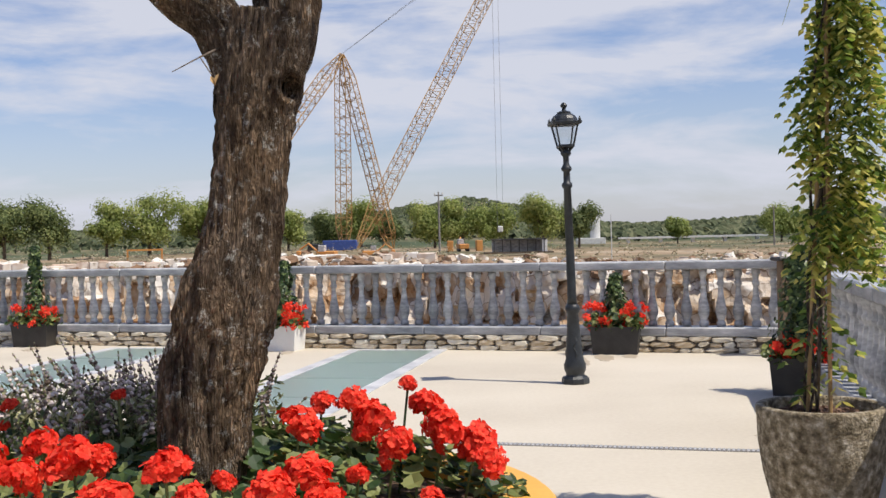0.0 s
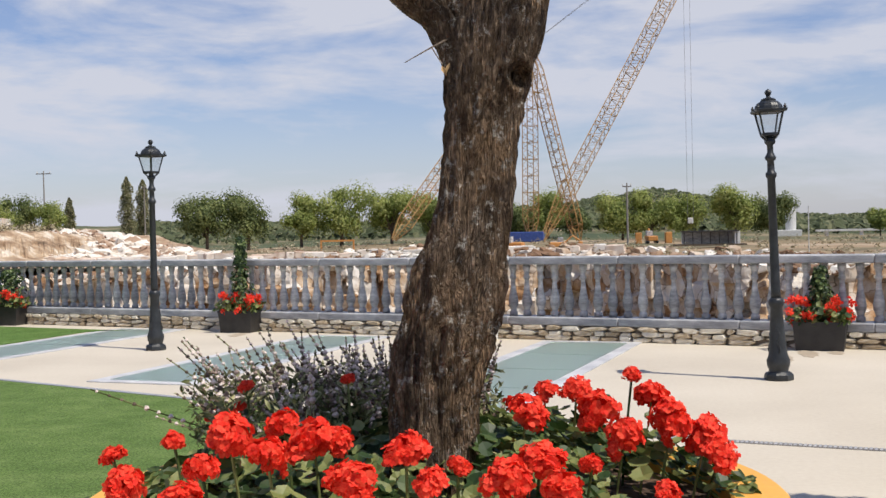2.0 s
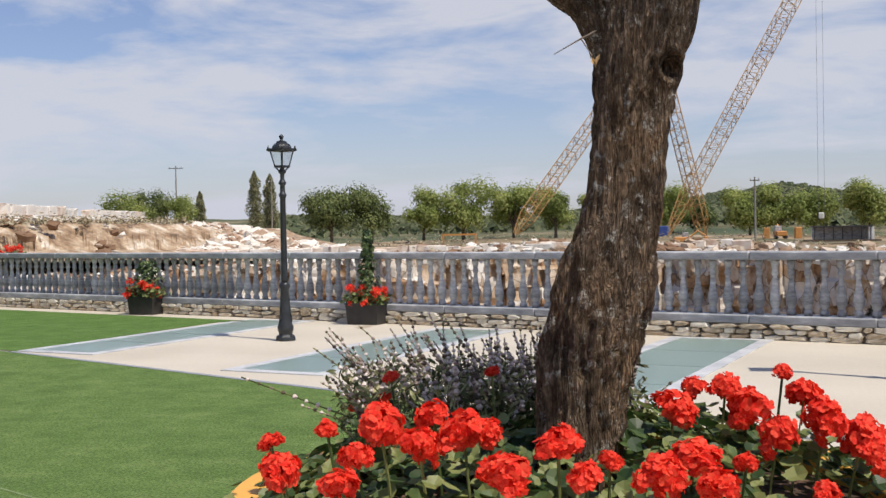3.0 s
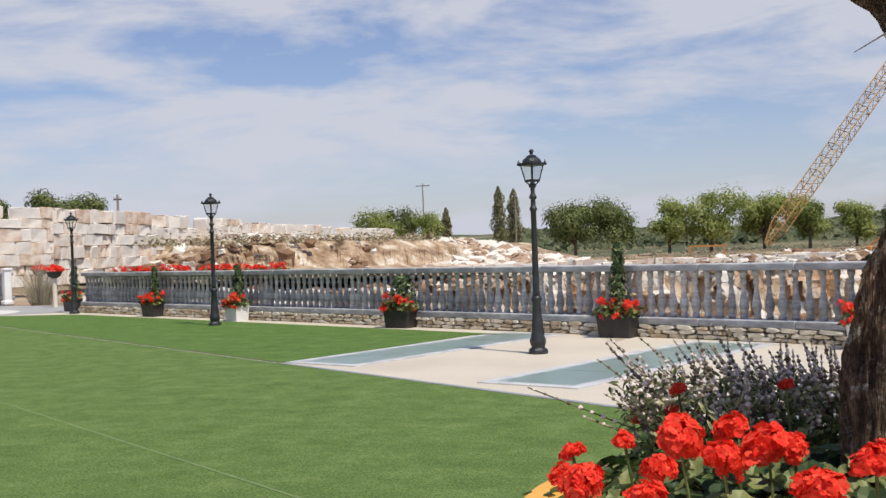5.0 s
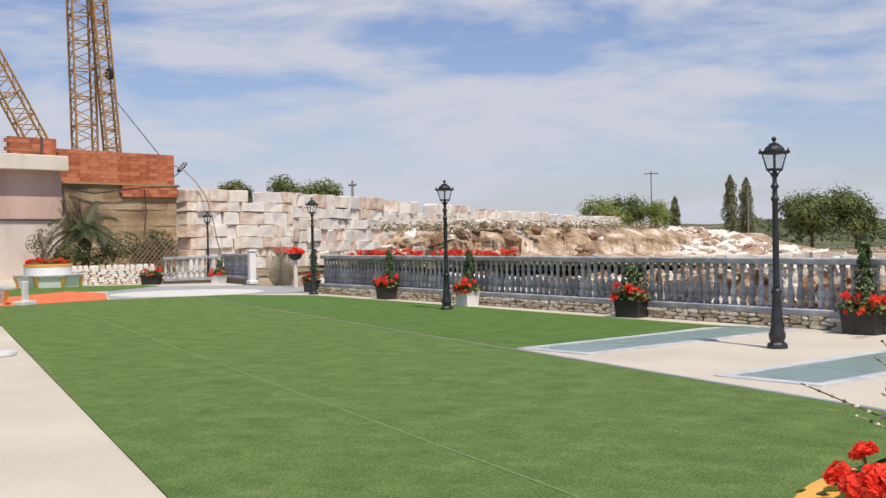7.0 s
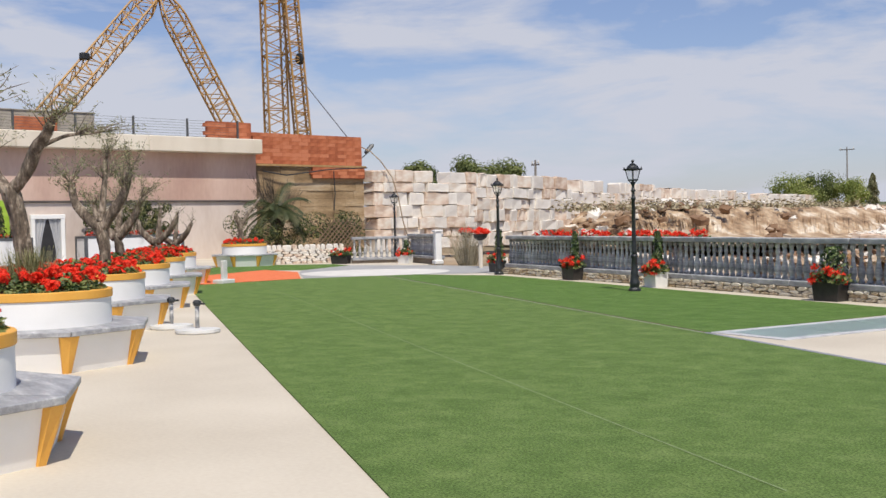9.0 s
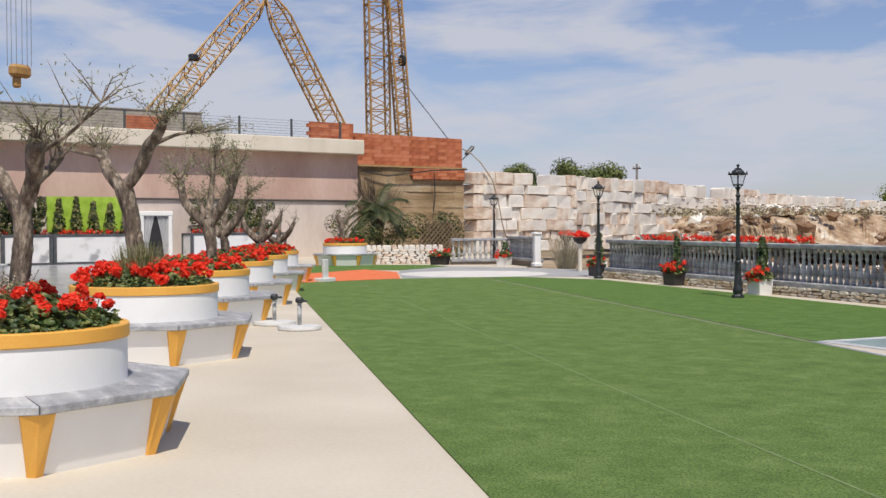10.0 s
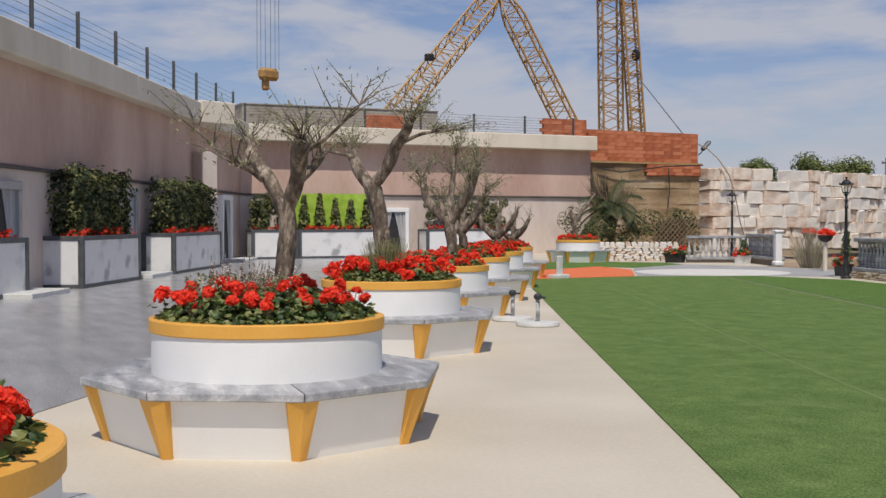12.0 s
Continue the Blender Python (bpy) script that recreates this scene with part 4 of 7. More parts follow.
def olive_tree(name_label, limbs, seed, seg=14, twig=0.45, n_twigs=5, per_twig=16, leaf=0.014, extra=(), bark=None, hollow=None, up=0.5):
    """limbs: lists of (x, y, z, radius); the first is the trunk."""
    rng = random.Random(seed)
    bark = bark or M_bark2
    x0, y0, z0 = limbs[0][0][:3]
    root = thing("olive_tree", name_label, "tree", (x0, y0, z0), group="olive trees")
    o = Vector((x0, y0, z0))
    tips = []
    for k, limb in enumerate(limbs):
        s = Shape()
        pts = [Vector(q[:3]) - o for q in limb]
        knotty(s, pts, [q[3] for q in limb], seg if k else int(seg * 1.6), rng, (0.30 if k == 0 else 0.22) if seg > 20 else 0.4, 0.008 if seg > 20 else 0.05, 0.9 if seg > 20 else 0.0, Vector(hollow) - o if hollow and k < 2 else None)
        part("trunk" if k == 0 else "limb", s, bark, root, smooth=True)
        if k:
            tips.append((pts[-1], (pts[-1] - pts[-2]).normalized()))
            tips.append((pts[-2].lerp(pts[-1], 0.3), (pts[-1] - pts[-2]).normalized()))
    tips += [(Vector(a) - o, Vector(b)) for a, b in extra]
    wood, leaves = Shape(), Shape()
    twigs_and_leaves(tips, rng, wood, leaves, twig, n_twigs, per_twig, leaf, up=up)
    tagged(part("twigwork", wood, bark, root), kind="stuff")
    tagged(part("crown", leaves, M_olive, root, "sparse grey-green olive leaves"), kind="stuff")
    return root


HOLLOW = (-0.766, 2.490, 1.893)          # knot hole
MAIN = [
    [(-0.995, 2.50, 0.78, 0.112), (-0.98, 2.51, 1.03, 0.108), (-0.975, 2.51, 1.18, 0.114), (-0.957, 2.52, 1.31, 0.120), (-0.928, 2.53, 1.43, 0.108), (-0.892, 2.54, 1.57, 0.088), (-0.868, 2.55, 1.77, 0.087), (-0.845, 2.56, 1.94, 0.10), (-0.825, 2.57, 2.06, 0.113)],
    [(-0.868, 2.555, 1.66, 0.04), (-0.845, 2.565, 1.82, 0.066), (-0.79, 2.58, 2.05, 0.078), (-0.765, 2.60, 2.3, 0.075), (-0.66, 2.66, 2.6, 0.06), (-0.6, 2.7, 2.9, 0.045)],
    [(-0.88, 2.56, 1.95, 0.075), (-0.94, 2.54, 2.055, 0.066), (-1.02, 2.50, 2.11, 0.056), (-1.12, 2.46, 2.22, 0.05), (-1.35, 2.4, 2.5, 0.04), (-1.5, 2.4, 2.8, 0.03)],
    [(-0.72, 2.63, 2.35, 0.05), (-0.45, 2.6, 2.7, 0.035), (-0.2, 2.5, 3.0, 0.025)],
]
olive_tree("gnarled olive tree with dark furrowed bark in a flower planter", MAIN, 21, seg=72, bark=M_trunkbark, hollow=HOLLOW, twig=0.5, n_twigs=6, per_twig=30, leaf=0.02, extra=(((-0.5, 2.6, 2.9), (0.5, 0, 0.8)), ((-0.3, 2.5, 3.1), (0.5, 0, 0.6)), ((0.0, 2.5, 3.3), (0.4, 0.1, 0.6)), ((-0.2, 2.7, 3.3), (0.4, 0.1, 0.6))))
twig = thing("dry_twig", "thin bare twig with a withered leaf on the trunk", "twig", (-0.915, 2.48, 1.98))
part("stalk", Shape().tube([(0, 0.03, 0.01), (-0.05, 0, -0.02), (-0.11, -0.02, -0.055)], [0.003, 0.002, 0.001], 5).tube([(-0.05, 0, -0.02), (-0.025, 0, -0.06)], 0.0015, 4), M_bark2, twig)
part("dry_leaf", Shape().leaf((-0.022, 0, -0.075), 0.014, (0.3, -1, 0.2), 1.2, 1.8, 0.3).leaf((-0.01, -0.005, -0.07), 0.012, (-0.4, -1, 0.2), 0.5, 2.0, 0.3), M_bamboo, twig)
RV = Vector((0.413, 0.91, 0))


def tree_on(at, base_z, trunk, limbs, **kw):
    """Limbs given as (across, height, radius) over a planter's middle."""
    out = []
    for k, limb in enumerate([trunk] + limbs):
        row = []
        for j, (a, h, r) in enumerate(limb):
            q = Vector((at[0], at[1], 0)) + RV * a + Vector((-0.91, 0.413, 0)) * (0.12 * j * (1 if k % 2 else -1) if k else 0)
            row.append((q.x, q.y, h, r))
        out.append(row)
    return olive_tree("small pruned olive tree with knotted trunk in a planter", out, **kw)


tree_on(PLANTERS[2], 0.8, [(0.12, 0.8, 0.074), (0.13, 1.2, 0.064), (0.15, 1.5, 0.062), (0.14, 1.76, 0.072)],
        [[(0.13, 1.66, 0.05), (-0.02, 1.92, 0.05), (-0.14, 2.07, 0.052), (-0.20, 2.22, 0.058)], [(0.15, 1.66, 0.052), (0.24, 1.9, 0.055), (0.27, 2.06, 0.06), (0.31, 2.17, 0.06)], [(0.20, 1.85, 0.03), (0.32, 2.0, 0.034), (0.38, 2.1, 0.036)], [(-0.04, 1.9, 0.022), (-0.12, 1.97, 0.016), (-0.2, 2.0, 0.011)], [(-0.14, 2.02, 0.018), (-0.38, 2.12, 0.012), (-0.58, 2.28, 0.006)], [(0.30, 2.12, 0.02), (0.50, 2.24, 0.013), (0.72, 2.44, 0.006)]], seed=31, twig=0.42, n_twigs=6, per_twig=9, leaf=0.012, up=0.45)
tree_on(PLANTERS[3], 0.8, [(-0.02, 0.8, 0.115), (-0.10, 1.3, 0.096), (-0.17, 1.75, 0.09), (-0.25, 2.1, 0.098)],
        [[(-0.24, 2.02, 0.075), (-0.42, 2.25, 0.066), (-0.5, 2.42, 0.06), (-0.56, 2.52, 0.05)], [(-0.25, 2.02, 0.08), (-0.05, 2.25, 0.072), (0.06, 2.5, 0.07), (0.18, 2.66, 0.06), (0.26, 2.8, 0.045)], [(0.10, 2.55, 0.03), (0.42, 2.70, 0.018), (0.68, 2.72, 0.01)], [(-0.48, 2.4, 0.025), (-0.85, 2.48, 0.016), (-1.1, 2.6, 0.008)]], seed=32, twig=0.55, n_twigs=13, per_twig=17, leaf=0.014, up=0.4)
for i, (k, s_) in enumerate(((4, 0.84), (5, 0.74), (6, 0.64), (7, 0.58))):
    w = (0.22, -0.10, 0.25, 0.3)[i]
    tree_on(PLANTERS[k], 0.8, [(w, 0.8, 0.10), (w + 0.05, 1.4 * s_, 0.09), (w - 0.05, 2.0 * s_, 0.085)],
            [[(w - 0.05, 1.9 * s_, 0.09), (w - 0.35, 2.3 * s_, 0.07), (w - 0.45, 2.75 * s_, 0.05)], [(w, 1.9 * s_, 0.09), (w + 0.3, 2.4 * s_, 0.07), (w + 0.45, 2.9 * s_, 0.05)], [(w, 2.0 * s_, 0.07), (w + 0.05, 2.6 * s_, 0.05), (w + 0.1, 3.2 * s_, 0.03)]], seed=40 + i, seg=10, twig=0.6 if k < 6 else 0.35, n_twigs=13 if k < 6 else 5, per_twig=18 if k < 6 else 4, leaf=0.017, up=0.4)
tree_on(PLANTERS[8], 0.8, [(-0.1, 0.8, 0.12), (-0.15, 1.5, 0.1), (-0.3, 2.0, 0.07)], [[(-0.15, 1.5, 0.08), (0.15, 2.0, 0.07), (0.5, 2.4, 0.05), (0.7, 2.7, 0.03)]], seed=50, seg=10, twig=0.3, n_twigs=3, per_twig=1)
# grey santolina tuft under the second tree
tuft = thing("grass_tuft", "dry grey-green ornamental grass tuft in a planter", "grass", (PLANTERS[3][0] + 0.1, PLANTERS[3][1] - 0.1, 0.82))
blades = Shape()
rt = random.Random(9)
for i in range(700):
    a, r = rt.uniform(0, 6.28), 0.16 * rt.random()
    o = Vector((r * math.cos(a), r * math.sin(a), 0))
    blades.tube([o, o * 1.6 + Vector((0, 0, 0.2)), o * 2.1 + Vector((rt.uniform(-.10, .10), rt.uniform(-.10, .10), rt.uniform(0.3, 0.58)))], [0.004, 0.003, 0.001], 3)
tagged(part("grass", blades, M_sage, tuft), kind="stuff")

# ---- box planters along the balustrade ----
M_blackbox = material("black_planter_box", [(0.014, 0.013, 0.013), (0.035, 0.032, 0.03)], 0.5, 6, 0.1, 40)
M_whitebox = material("white_planter_box", [(0.66, 0.66, 0.64), (0.76, 0.76, 0.74)], 0.6, 3, 0.05, 40)
M_wood = material("weathered_wood", [(0.13, 0.085, 0.05), (0.22, 0.15, 0.09)], 0.8, 5, 0.3, 30, stretch=(1, 1, 0.2))


def box_planter(at, rot, width, mat, ivy, seed, label, depth=0.34, height=0.34, slim=0.17, heads=26):
    rng = random.Random(seed)
    root = thing("box_planter", label, "planter", (at[0], at[1], 0), rot, group="balustrade box planters")
    s = Shape()
    w, d = width / 2, depth / 2
    vs = []
    for z, k in ((0, 0.90), (height - 0.03, 1.0), (height - 0.03, 1.03), (height, 1.03), (height, 0.93), (height - 0.06, 0.92)):
        vs += [(-w * k, -d * k, z), (w * k, -d * k, z), (w * k, d * k, z), (-w * k, d * k, z)]
    fs = [(3, 2, 1, 0)] + [(4 * k + j, 4 * k + (j + 1) % 4, 4 * k + 4 + (j + 1) % 4, 4 * k + 4 + j) for k in range(5) for j in range(4)]
    part("box", s.add(vs, fs), mat, root)
    part("soil", Shape().box((0, 0, height - 0.07), (width * 0.92, depth * 0.92, 0.03)), M_soil, root)
    fol, flo, iv = Shape(), Shape(), Shape()
    for i in range(240):
        x, y = rng.uniform(-1.2, 1.2) * w, rng.uniform(-1.3, 1.1) * d
        round_leaf(fol, (x, y, height + rng.uniform(-0.04, 0.20) * (1.15 - abs(x) / w * 0.5)), 0.045 * rng.uniform(0.6, 1.2), (rng.uniform(-1, 1), rng.uniform(-1.2, 0.4), 0.8), rng, 5)
    for i in range(heads):
        side = -1 if i % 2 else 1
        x = side * w * rng.uniform(0.12, 1.2)
        y = rng.uniform(-1.5, 0.8) * d
        z = height + rng.uniform(-0.04, 0.26)
        h = head_shape(rng, 12, 3, 0.064 * rng.uniform(0.75, 1.25))
        flo.add([(p[0] + x, p[1] + y, p[2] + z) for p in h.v], h.f)
    for i in range(int(900 * (ivy - height))):
        t = rng.random() ** 0.8
        a = rng.uniform(0, 6.28)
        r = slim * (1.0 - 0.72 * t) * math.sqrt(rng.random()) * (1.1 + 0.9 * noise.noise(Vector((math.cos(a) + seed, math.sin(a), t * 6)))) + 0.015
        iv.leaf((r * math.cos(a), 0.4 * d + r * math.sin(a), height + (ivy - height) * t), 0.055 * rng.uniform(0.6, 1.2), (math.cos(a) + rng.uniform(-.5, .5), math.sin(a) + rng.uniform(-.5, .5), rng.uniform(0, 0.9)), rng.uniform(0, 6), 1.15)
    part("stake", Shape().tube([(0, 0.4 * d, height - 0.07), (0.01, 0.4 * d, ivy - 0.02)], 0.010, 6), M_wood, root)
    tagged(part("leaves", fol, M_leaf, root), kind="stuff")
    tagged(part("blossoms", flo, M_petal, root, "clusters of red geranium blossom"), kind="stuff")
    tagged(part("ivy_cone", iv, M_ivy, root, "ivy climbing a slender cone"), kind="stuff")
    return root


BR = -18.5
box_planter((1.43, 13.98), BR * 0.7, 0.60, M_blackbox, 0.98, 1, "black box planter with red geraniums and a low ivy cone")
box_planter((-2.9, 15.30), BR, 0.52, M_whitebox, 1.2, 2, "white box planter with red geraniums and an ivy cone", slim=0.16)
box_planter((-6.85, 16.72), BR * 0.5, 0.58, M_blackbox, 1.48, 3, "black box planter with red geraniums and a tall ivy cone", slim=0.16)
box_planter((-11.8, 18.38), BR * 0.4, 0.57, M_blackbox, 0.97, 4, "black box planter with red geraniums and a rounded ivy bush", slim=0.36)
box_planter((-17.1, 20.05), BR, 0.50, M_whitebox, 1.25, 5, "white box planter with red geraniums and slim ivy", slim=0.13)
box_planter((-20.95, 21.50), BR, 0.62, M_blackbox, 1.25, 6, "black box planter with red geraniums and slim ivy", slim=0.12)
box_planter((-26.0, 23.6), BR, 0.55, M_blackbox, 1.3, 7, "black box planter at the end of the balustrade", slim=0.17)
box_planter((2.62, 10.25), -20, 0.52, M_blackbox, 1.3, 8, "black box planter with geraniums and tall dark ivy", slim=0.24, heads=20)
box_planter((-37.3, 25.9), 25, 0.75, M_blackbox, 0.5, 9, "black box planter by the low stone wall", heads=14)
box_planter((-34.9, 27.2), 20, 0.52, M_whitebox, 0.9, 10, "white box planter with geraniums and ivy", heads=14)

# flower trough behind the far end of the rail
trough = thing("flower_trough", "long trough of red geraniums behind the balustrade rail", "flowers", (*bal(24.9, 0.32), 0.98), math.degrees(math.atan2(ALONG.y, ALONG.x)))
part("trough", Shape().box((0, 0, 0.0), (8.4, 0.2, 0.16), bevel=0.02), M_blackbox, trough)
rt = random.Random(17)
tf, tl = Shape(), Shape()
for i in range(190):
    x = rt.uniform(-4.1, 4.1)
    if -0.6 < x < 0.1:
        continue
    h = head_shape(rt, 9, 3, 0.055 * rt.uniform(0.8, 1.3))
    o = (x, rt.uniform(-.12, .14), 0.12 + rt.uniform(0, 0.14))
    tf.add([(p[0] + o[0], p[1] + o[1], p[2] + o[2]) for p in h.v], h.f)
    for k in range(3):
        round_leaf(tl, (x + rt.uniform(-.1, .1), rt.uniform(-.15, .15), 0.06 + rt.uniform(0, 0.1)), 0.05, (rt.uniform(-1, 1), rt.uniform(-1, 1), 1), rt, 5)
tagged(part("blossoms", tf, M_petal, trough), kind="stuff")
tagged(part("leaves", tl, M_leaf, trough), kind="stuff")

# ---- large pot with a climber ----
M_pot = material("aged_concrete_pot", [(0.075, 0.055, 0.03), (0.19, 0.15, 0.09), (0.34, 0.28, 0.19), (0.58, 0.51, 0.40)], 0.9, 24, 0.9, 70, detail=12, fine=0.7, fine_scale=85)
M_wist = material("wisteria_leaf", [(0.09, 0.15, 0.025), (0.24, 0.33, 0.05), (0.42, 0.47, 0.095), (0.62, 0.55, 0.14)], 0.5, 3, island=0.7, trans=0.42)
pot = thing("plant_pot", "large aged grey-brown concrete pot with a round rim", "plant pot", (1.42, 5.72, 0))
part("body", Shape().lathe([(0.20, 0.0), (0.215, 0.01), (0.255, 0.12), (0.295, 0.28), (0.318, 0.44), (0.322, 0.56), (0.328, 0.60), (0.326, 0.615), (0.318, 0.622), (0.288, 0.622), (0.28, 0.612), (0.278, 0.5)], 48, caps=False), M_pot, pot, smooth=True)
part("soil", Shape().lathe([(0.28, 0.54), (0.14, 0.56), (0.02, 0.565)], 20), M_soil, pot)
chips = Shape()
rt = random.Random(4)
for i in range(160):
    a, r = rt.uniform(0, 6.28), 0.26 * math.sqrt(rt.random())
    chips.box((0, 0, 0), (0.045 * rt.uniform(.5, 1.2), 0.025 * rt.uniform(.5, 1.2), 0.012), m=Matrix.Translation((r * math.cos(a), r * math.sin(a), 0.565 + 0.012 * rt.random())) @ Euler((rt.uniform(-.5, .5), rt.uniform(-.5, .5), rt.uniform(0, 6))).to_matrix().to_4x4())
tagged(part("bark_chips", chips, material("bark_chips", [(0.06, 0.03, 0.018), (0.16, 0.09, 0.06)], 0.9, 9, island=0.5), pot, "reddish bark chips"), kind="stuff")
climb = thing("climbing_plant", "young wisteria trained up bamboo canes in a pot", "plant", (1.42, 5.72, 0.56))
for k, (dx, dy, tx, ty, h, mt) in enumerate(((0.03, -0.05, 0.06, 0.0, 2.1, M_bamboo), (-0.06, 0.04, 0.02, 0.0, 1.5, M_bamboo), (0.0, 0.08, 0.05, 0.02, 1.2, M_wood))):
    part("cane", Shape().tube([(dx, dy, 0), (dx + (tx - dx) * 0.5, dy + (ty - dy) * 0.5, h / 2), (tx, ty, h)], 0.011, 7), mt, climb)
vines = Shape()
for k in range(3):
    pts = []
    for j in range(26):
        t = j / 25
        w = t * 9 + k * 2.1
        pts.append((-0.05 + 0.11 * t + 0.035 * math.cos(w), 0.02 + 0.035 * math.sin(w), 2.15 * t))
    vines.tube(pts, 0.008, 6)
part("vine_stem", vines, M_bark, climb, smooth=True)
wl_ = Shape()
rt = random.Random(8)


def frond(p, d, L, n, size):
    """A drooping pinnate leaf with paired leaflets."""
    d = Vector(d).normalized()
    q = Vector(p)
    side = d.cross(Vector((0, 0, 1)))
    side = side.normalized() if side.length > 0.01 else Vector((1, 0, 0))
    for j in range(n):
        t = (j + 1) / n
        c = q + d * L * t + Vector((0, 0, -1.0 * L * t * t))
        for s_ in (-1, 1):
            lf = (side * s_ + d * 0.6 + Vector((0, 0, -0.7 + rt.uniform(-.4, .3)))).normalized()
            nn = lf.cross(d).normalized() + Vector((rt.uniform(-.4, .4), rt.uniform(-.4, .4), 0.3))
            up = lf.cross(nn).normalized()
            a, b = c, c + lf * size * 1.0
            m_ = c + lf * size * 0.45
            wl_.add([a, m_ + up * size * 0.27, b, m_ - up * size * 0.27], [(0, 1, 2, 3)])


# height, middle and half-width of the crown
CROWN = [(0.70, 0.085, 0.16), (0.91, 0.09, 0.19), (1.11, 0.13, 0.15), (1.31, 0.10, 0.24), (1.59, 0.11, 0.235), (1.82, 0.15, 0.18), (1.99, 0.15, 0.10), (2.14, 0.11, 0.045)]
for i in range(110):
    t = (i + 0.5) / 110 * 6.999
    k, f = int(t), t - int(t)
    (z0, c0, w0), (z1, c1, w1) = CROWN[k], CROWN[k + 1]
    z, cx, w = z0 + (z1 - z0) * f, c0 + (c1 - c0) * f + 0.02, 0.72 * (w0 + (w1 - w0) * f)
    a = i * 2.4 + rt.uniform(-.4, .4)
    r = w * rt.uniform(0.25, 0.95)
    c = Vector((cx + r * math.cos(a), r * math.sin(a), z + 0.08))
    for q in range(4 if w > 0.12 else 2):
        b_ = a + rt.uniform(-1.3, 1.3)
        frond(c + Vector((rt.uniform(-.04, .04), rt.uniform(-.04, .04), rt.uniform(-.05, .05))), (math.cos(b_), math.sin(b_), rt.uniform(-0.5, 0.45)), rt.uniform(0.10, 0.17), 5, rt.uniform(0.05, 0.075))
    for q in range(10):
        d = Vector((rt.gauss(0, 1), rt.gauss(0, 1), rt.gauss(0, 1.2))).normalized()
        wl_.leaf(c * 0.9 + Vector((cx * 0.1, 0, z * 0.1)) + d * 0.07 * rt.random(), rt.uniform(0.022, 0.036), d + Vector((rt.uniform(-.4, .4), rt.uniform(-.4, .4), 0.5)), rt.uniform(0, 6), 2.4, 0.1)
for i in range(16):
    a = rt.uniform(0, 6.28)
    frond((0.02 * math.cos(a), 0.02, rt.uniform(0.05, 0.7)), (math.cos(a), math.sin(a), 0.3), 0.18, 4, 0.07)
tendril = Shape()
for k in (-1, 1):
    tendril.tube([(0.10, 0, 2.12), (0.10 + 0.10 * k, 0.02, 2.24), (0.10 + 0.2 * k, 0.03, 2.16), (0.10 + 0.25 * k, 0.03, 2.0)], [0.004, 0.003, 0.002, 0.001], 5)
part("tendril", tendril, M_wist, climb)
tagged(part("crown", wl_, M_wist, climb, "fresh green pinnate leaves"), kind="stuff")

# wooden corner post with dark trellis
post = thing("corner_post", "dark weathered wooden post at the balustrade corner", "post", (3.32, 13.3, 0))
part("shaft", Shape().box((0, 0, 0.56), (0.13, 0.13, 1.12), 10, bevel=0.012), M_wood, post)
part("cap", Shape().box((0.05, 0, 1.14), (0.34, 0.26, 0.045), 10, bevel=0.012), M_blackbox, post)
for k in range(3):
    part("trellis_rail", Shape().box((0.28, -0.15, 0.25 + 0.35 * k), (0.45, 0.03, 0.04), -25), M_wood, post)

# ---- glass floor panels and drain ----
M_pane = bpy.data.materials.new("green_floor_glass")
M_pane.use_nodes = True
_b = M_pane.node_tree.nodes["Principled BSDF"]
_b.inputs["Base Color"].default_value = (0.42, 0.52, 0.50, 1)
_b.inputs["Specular IOR Level"].default_value = 0.3
_b.inputs["Roughness"].default_value = 0.32
_b.inputs["Transmission Weight"].default_value = 0.75
M_void = material("glass_underside", [(0.15, 0.20, 0.19), (0.22, 0.27, 0.255), (0.30, 0.345, 0.325)], 0.8, 1.2, stretch=(1, 0.4, 1), fine=0.2, fine_scale=8)
M_border = material("pale_marble_border", [(0.40, 0.41, 0.43), (0.54, 0.54, 0.55), (0.64, 0.64, 0.63)], 0.5, 3, 0.05, 30, fine=0.3, fine_scale=14)
GD, GW = Vector((-0.172, -0.985)), Vector((-0.975, 0.19))


def floor_light(corner, length, panes, label):
    """A strip of glass panes in a marble frame; corner is the far right one."""
    root = thing("floor_light", label, "glass floor", kind="structure")
    c = Vector(corner)
    W_, B_ = 1.02, 0.16

    def quad(u0, u1, v0, v1, z0, z1):
        return slab([tuple(c + GW * u + GD * v) for u, v in ((u0, v0), (u0, v1), (u1, v1), (u1, v0))][::-1], z0, z1)
    part("backing", quad(0, W_, 0, length, 0.001, 0.004), M_void, root)
    for a in ((-B_, 0, -B_, length + B_), (W_, W_ + B_, -B_, length + B_), (0, W_, -B_, 0), (0, W_, length, length + B_)):
        part("border", quad(*a, 0.001, 0.012), M_border, root, "pale veined marble border")
    step = length / panes
    for i in range(panes):
        ob = part("pane", quad(0.008, W_ - 0.008, i * step + 0.018, (i + 1) * step - 0.018, 0.006, 0.011), M_pane, root, "greenish frosted glass pane")
        ob.visible_shadow = False
    return root


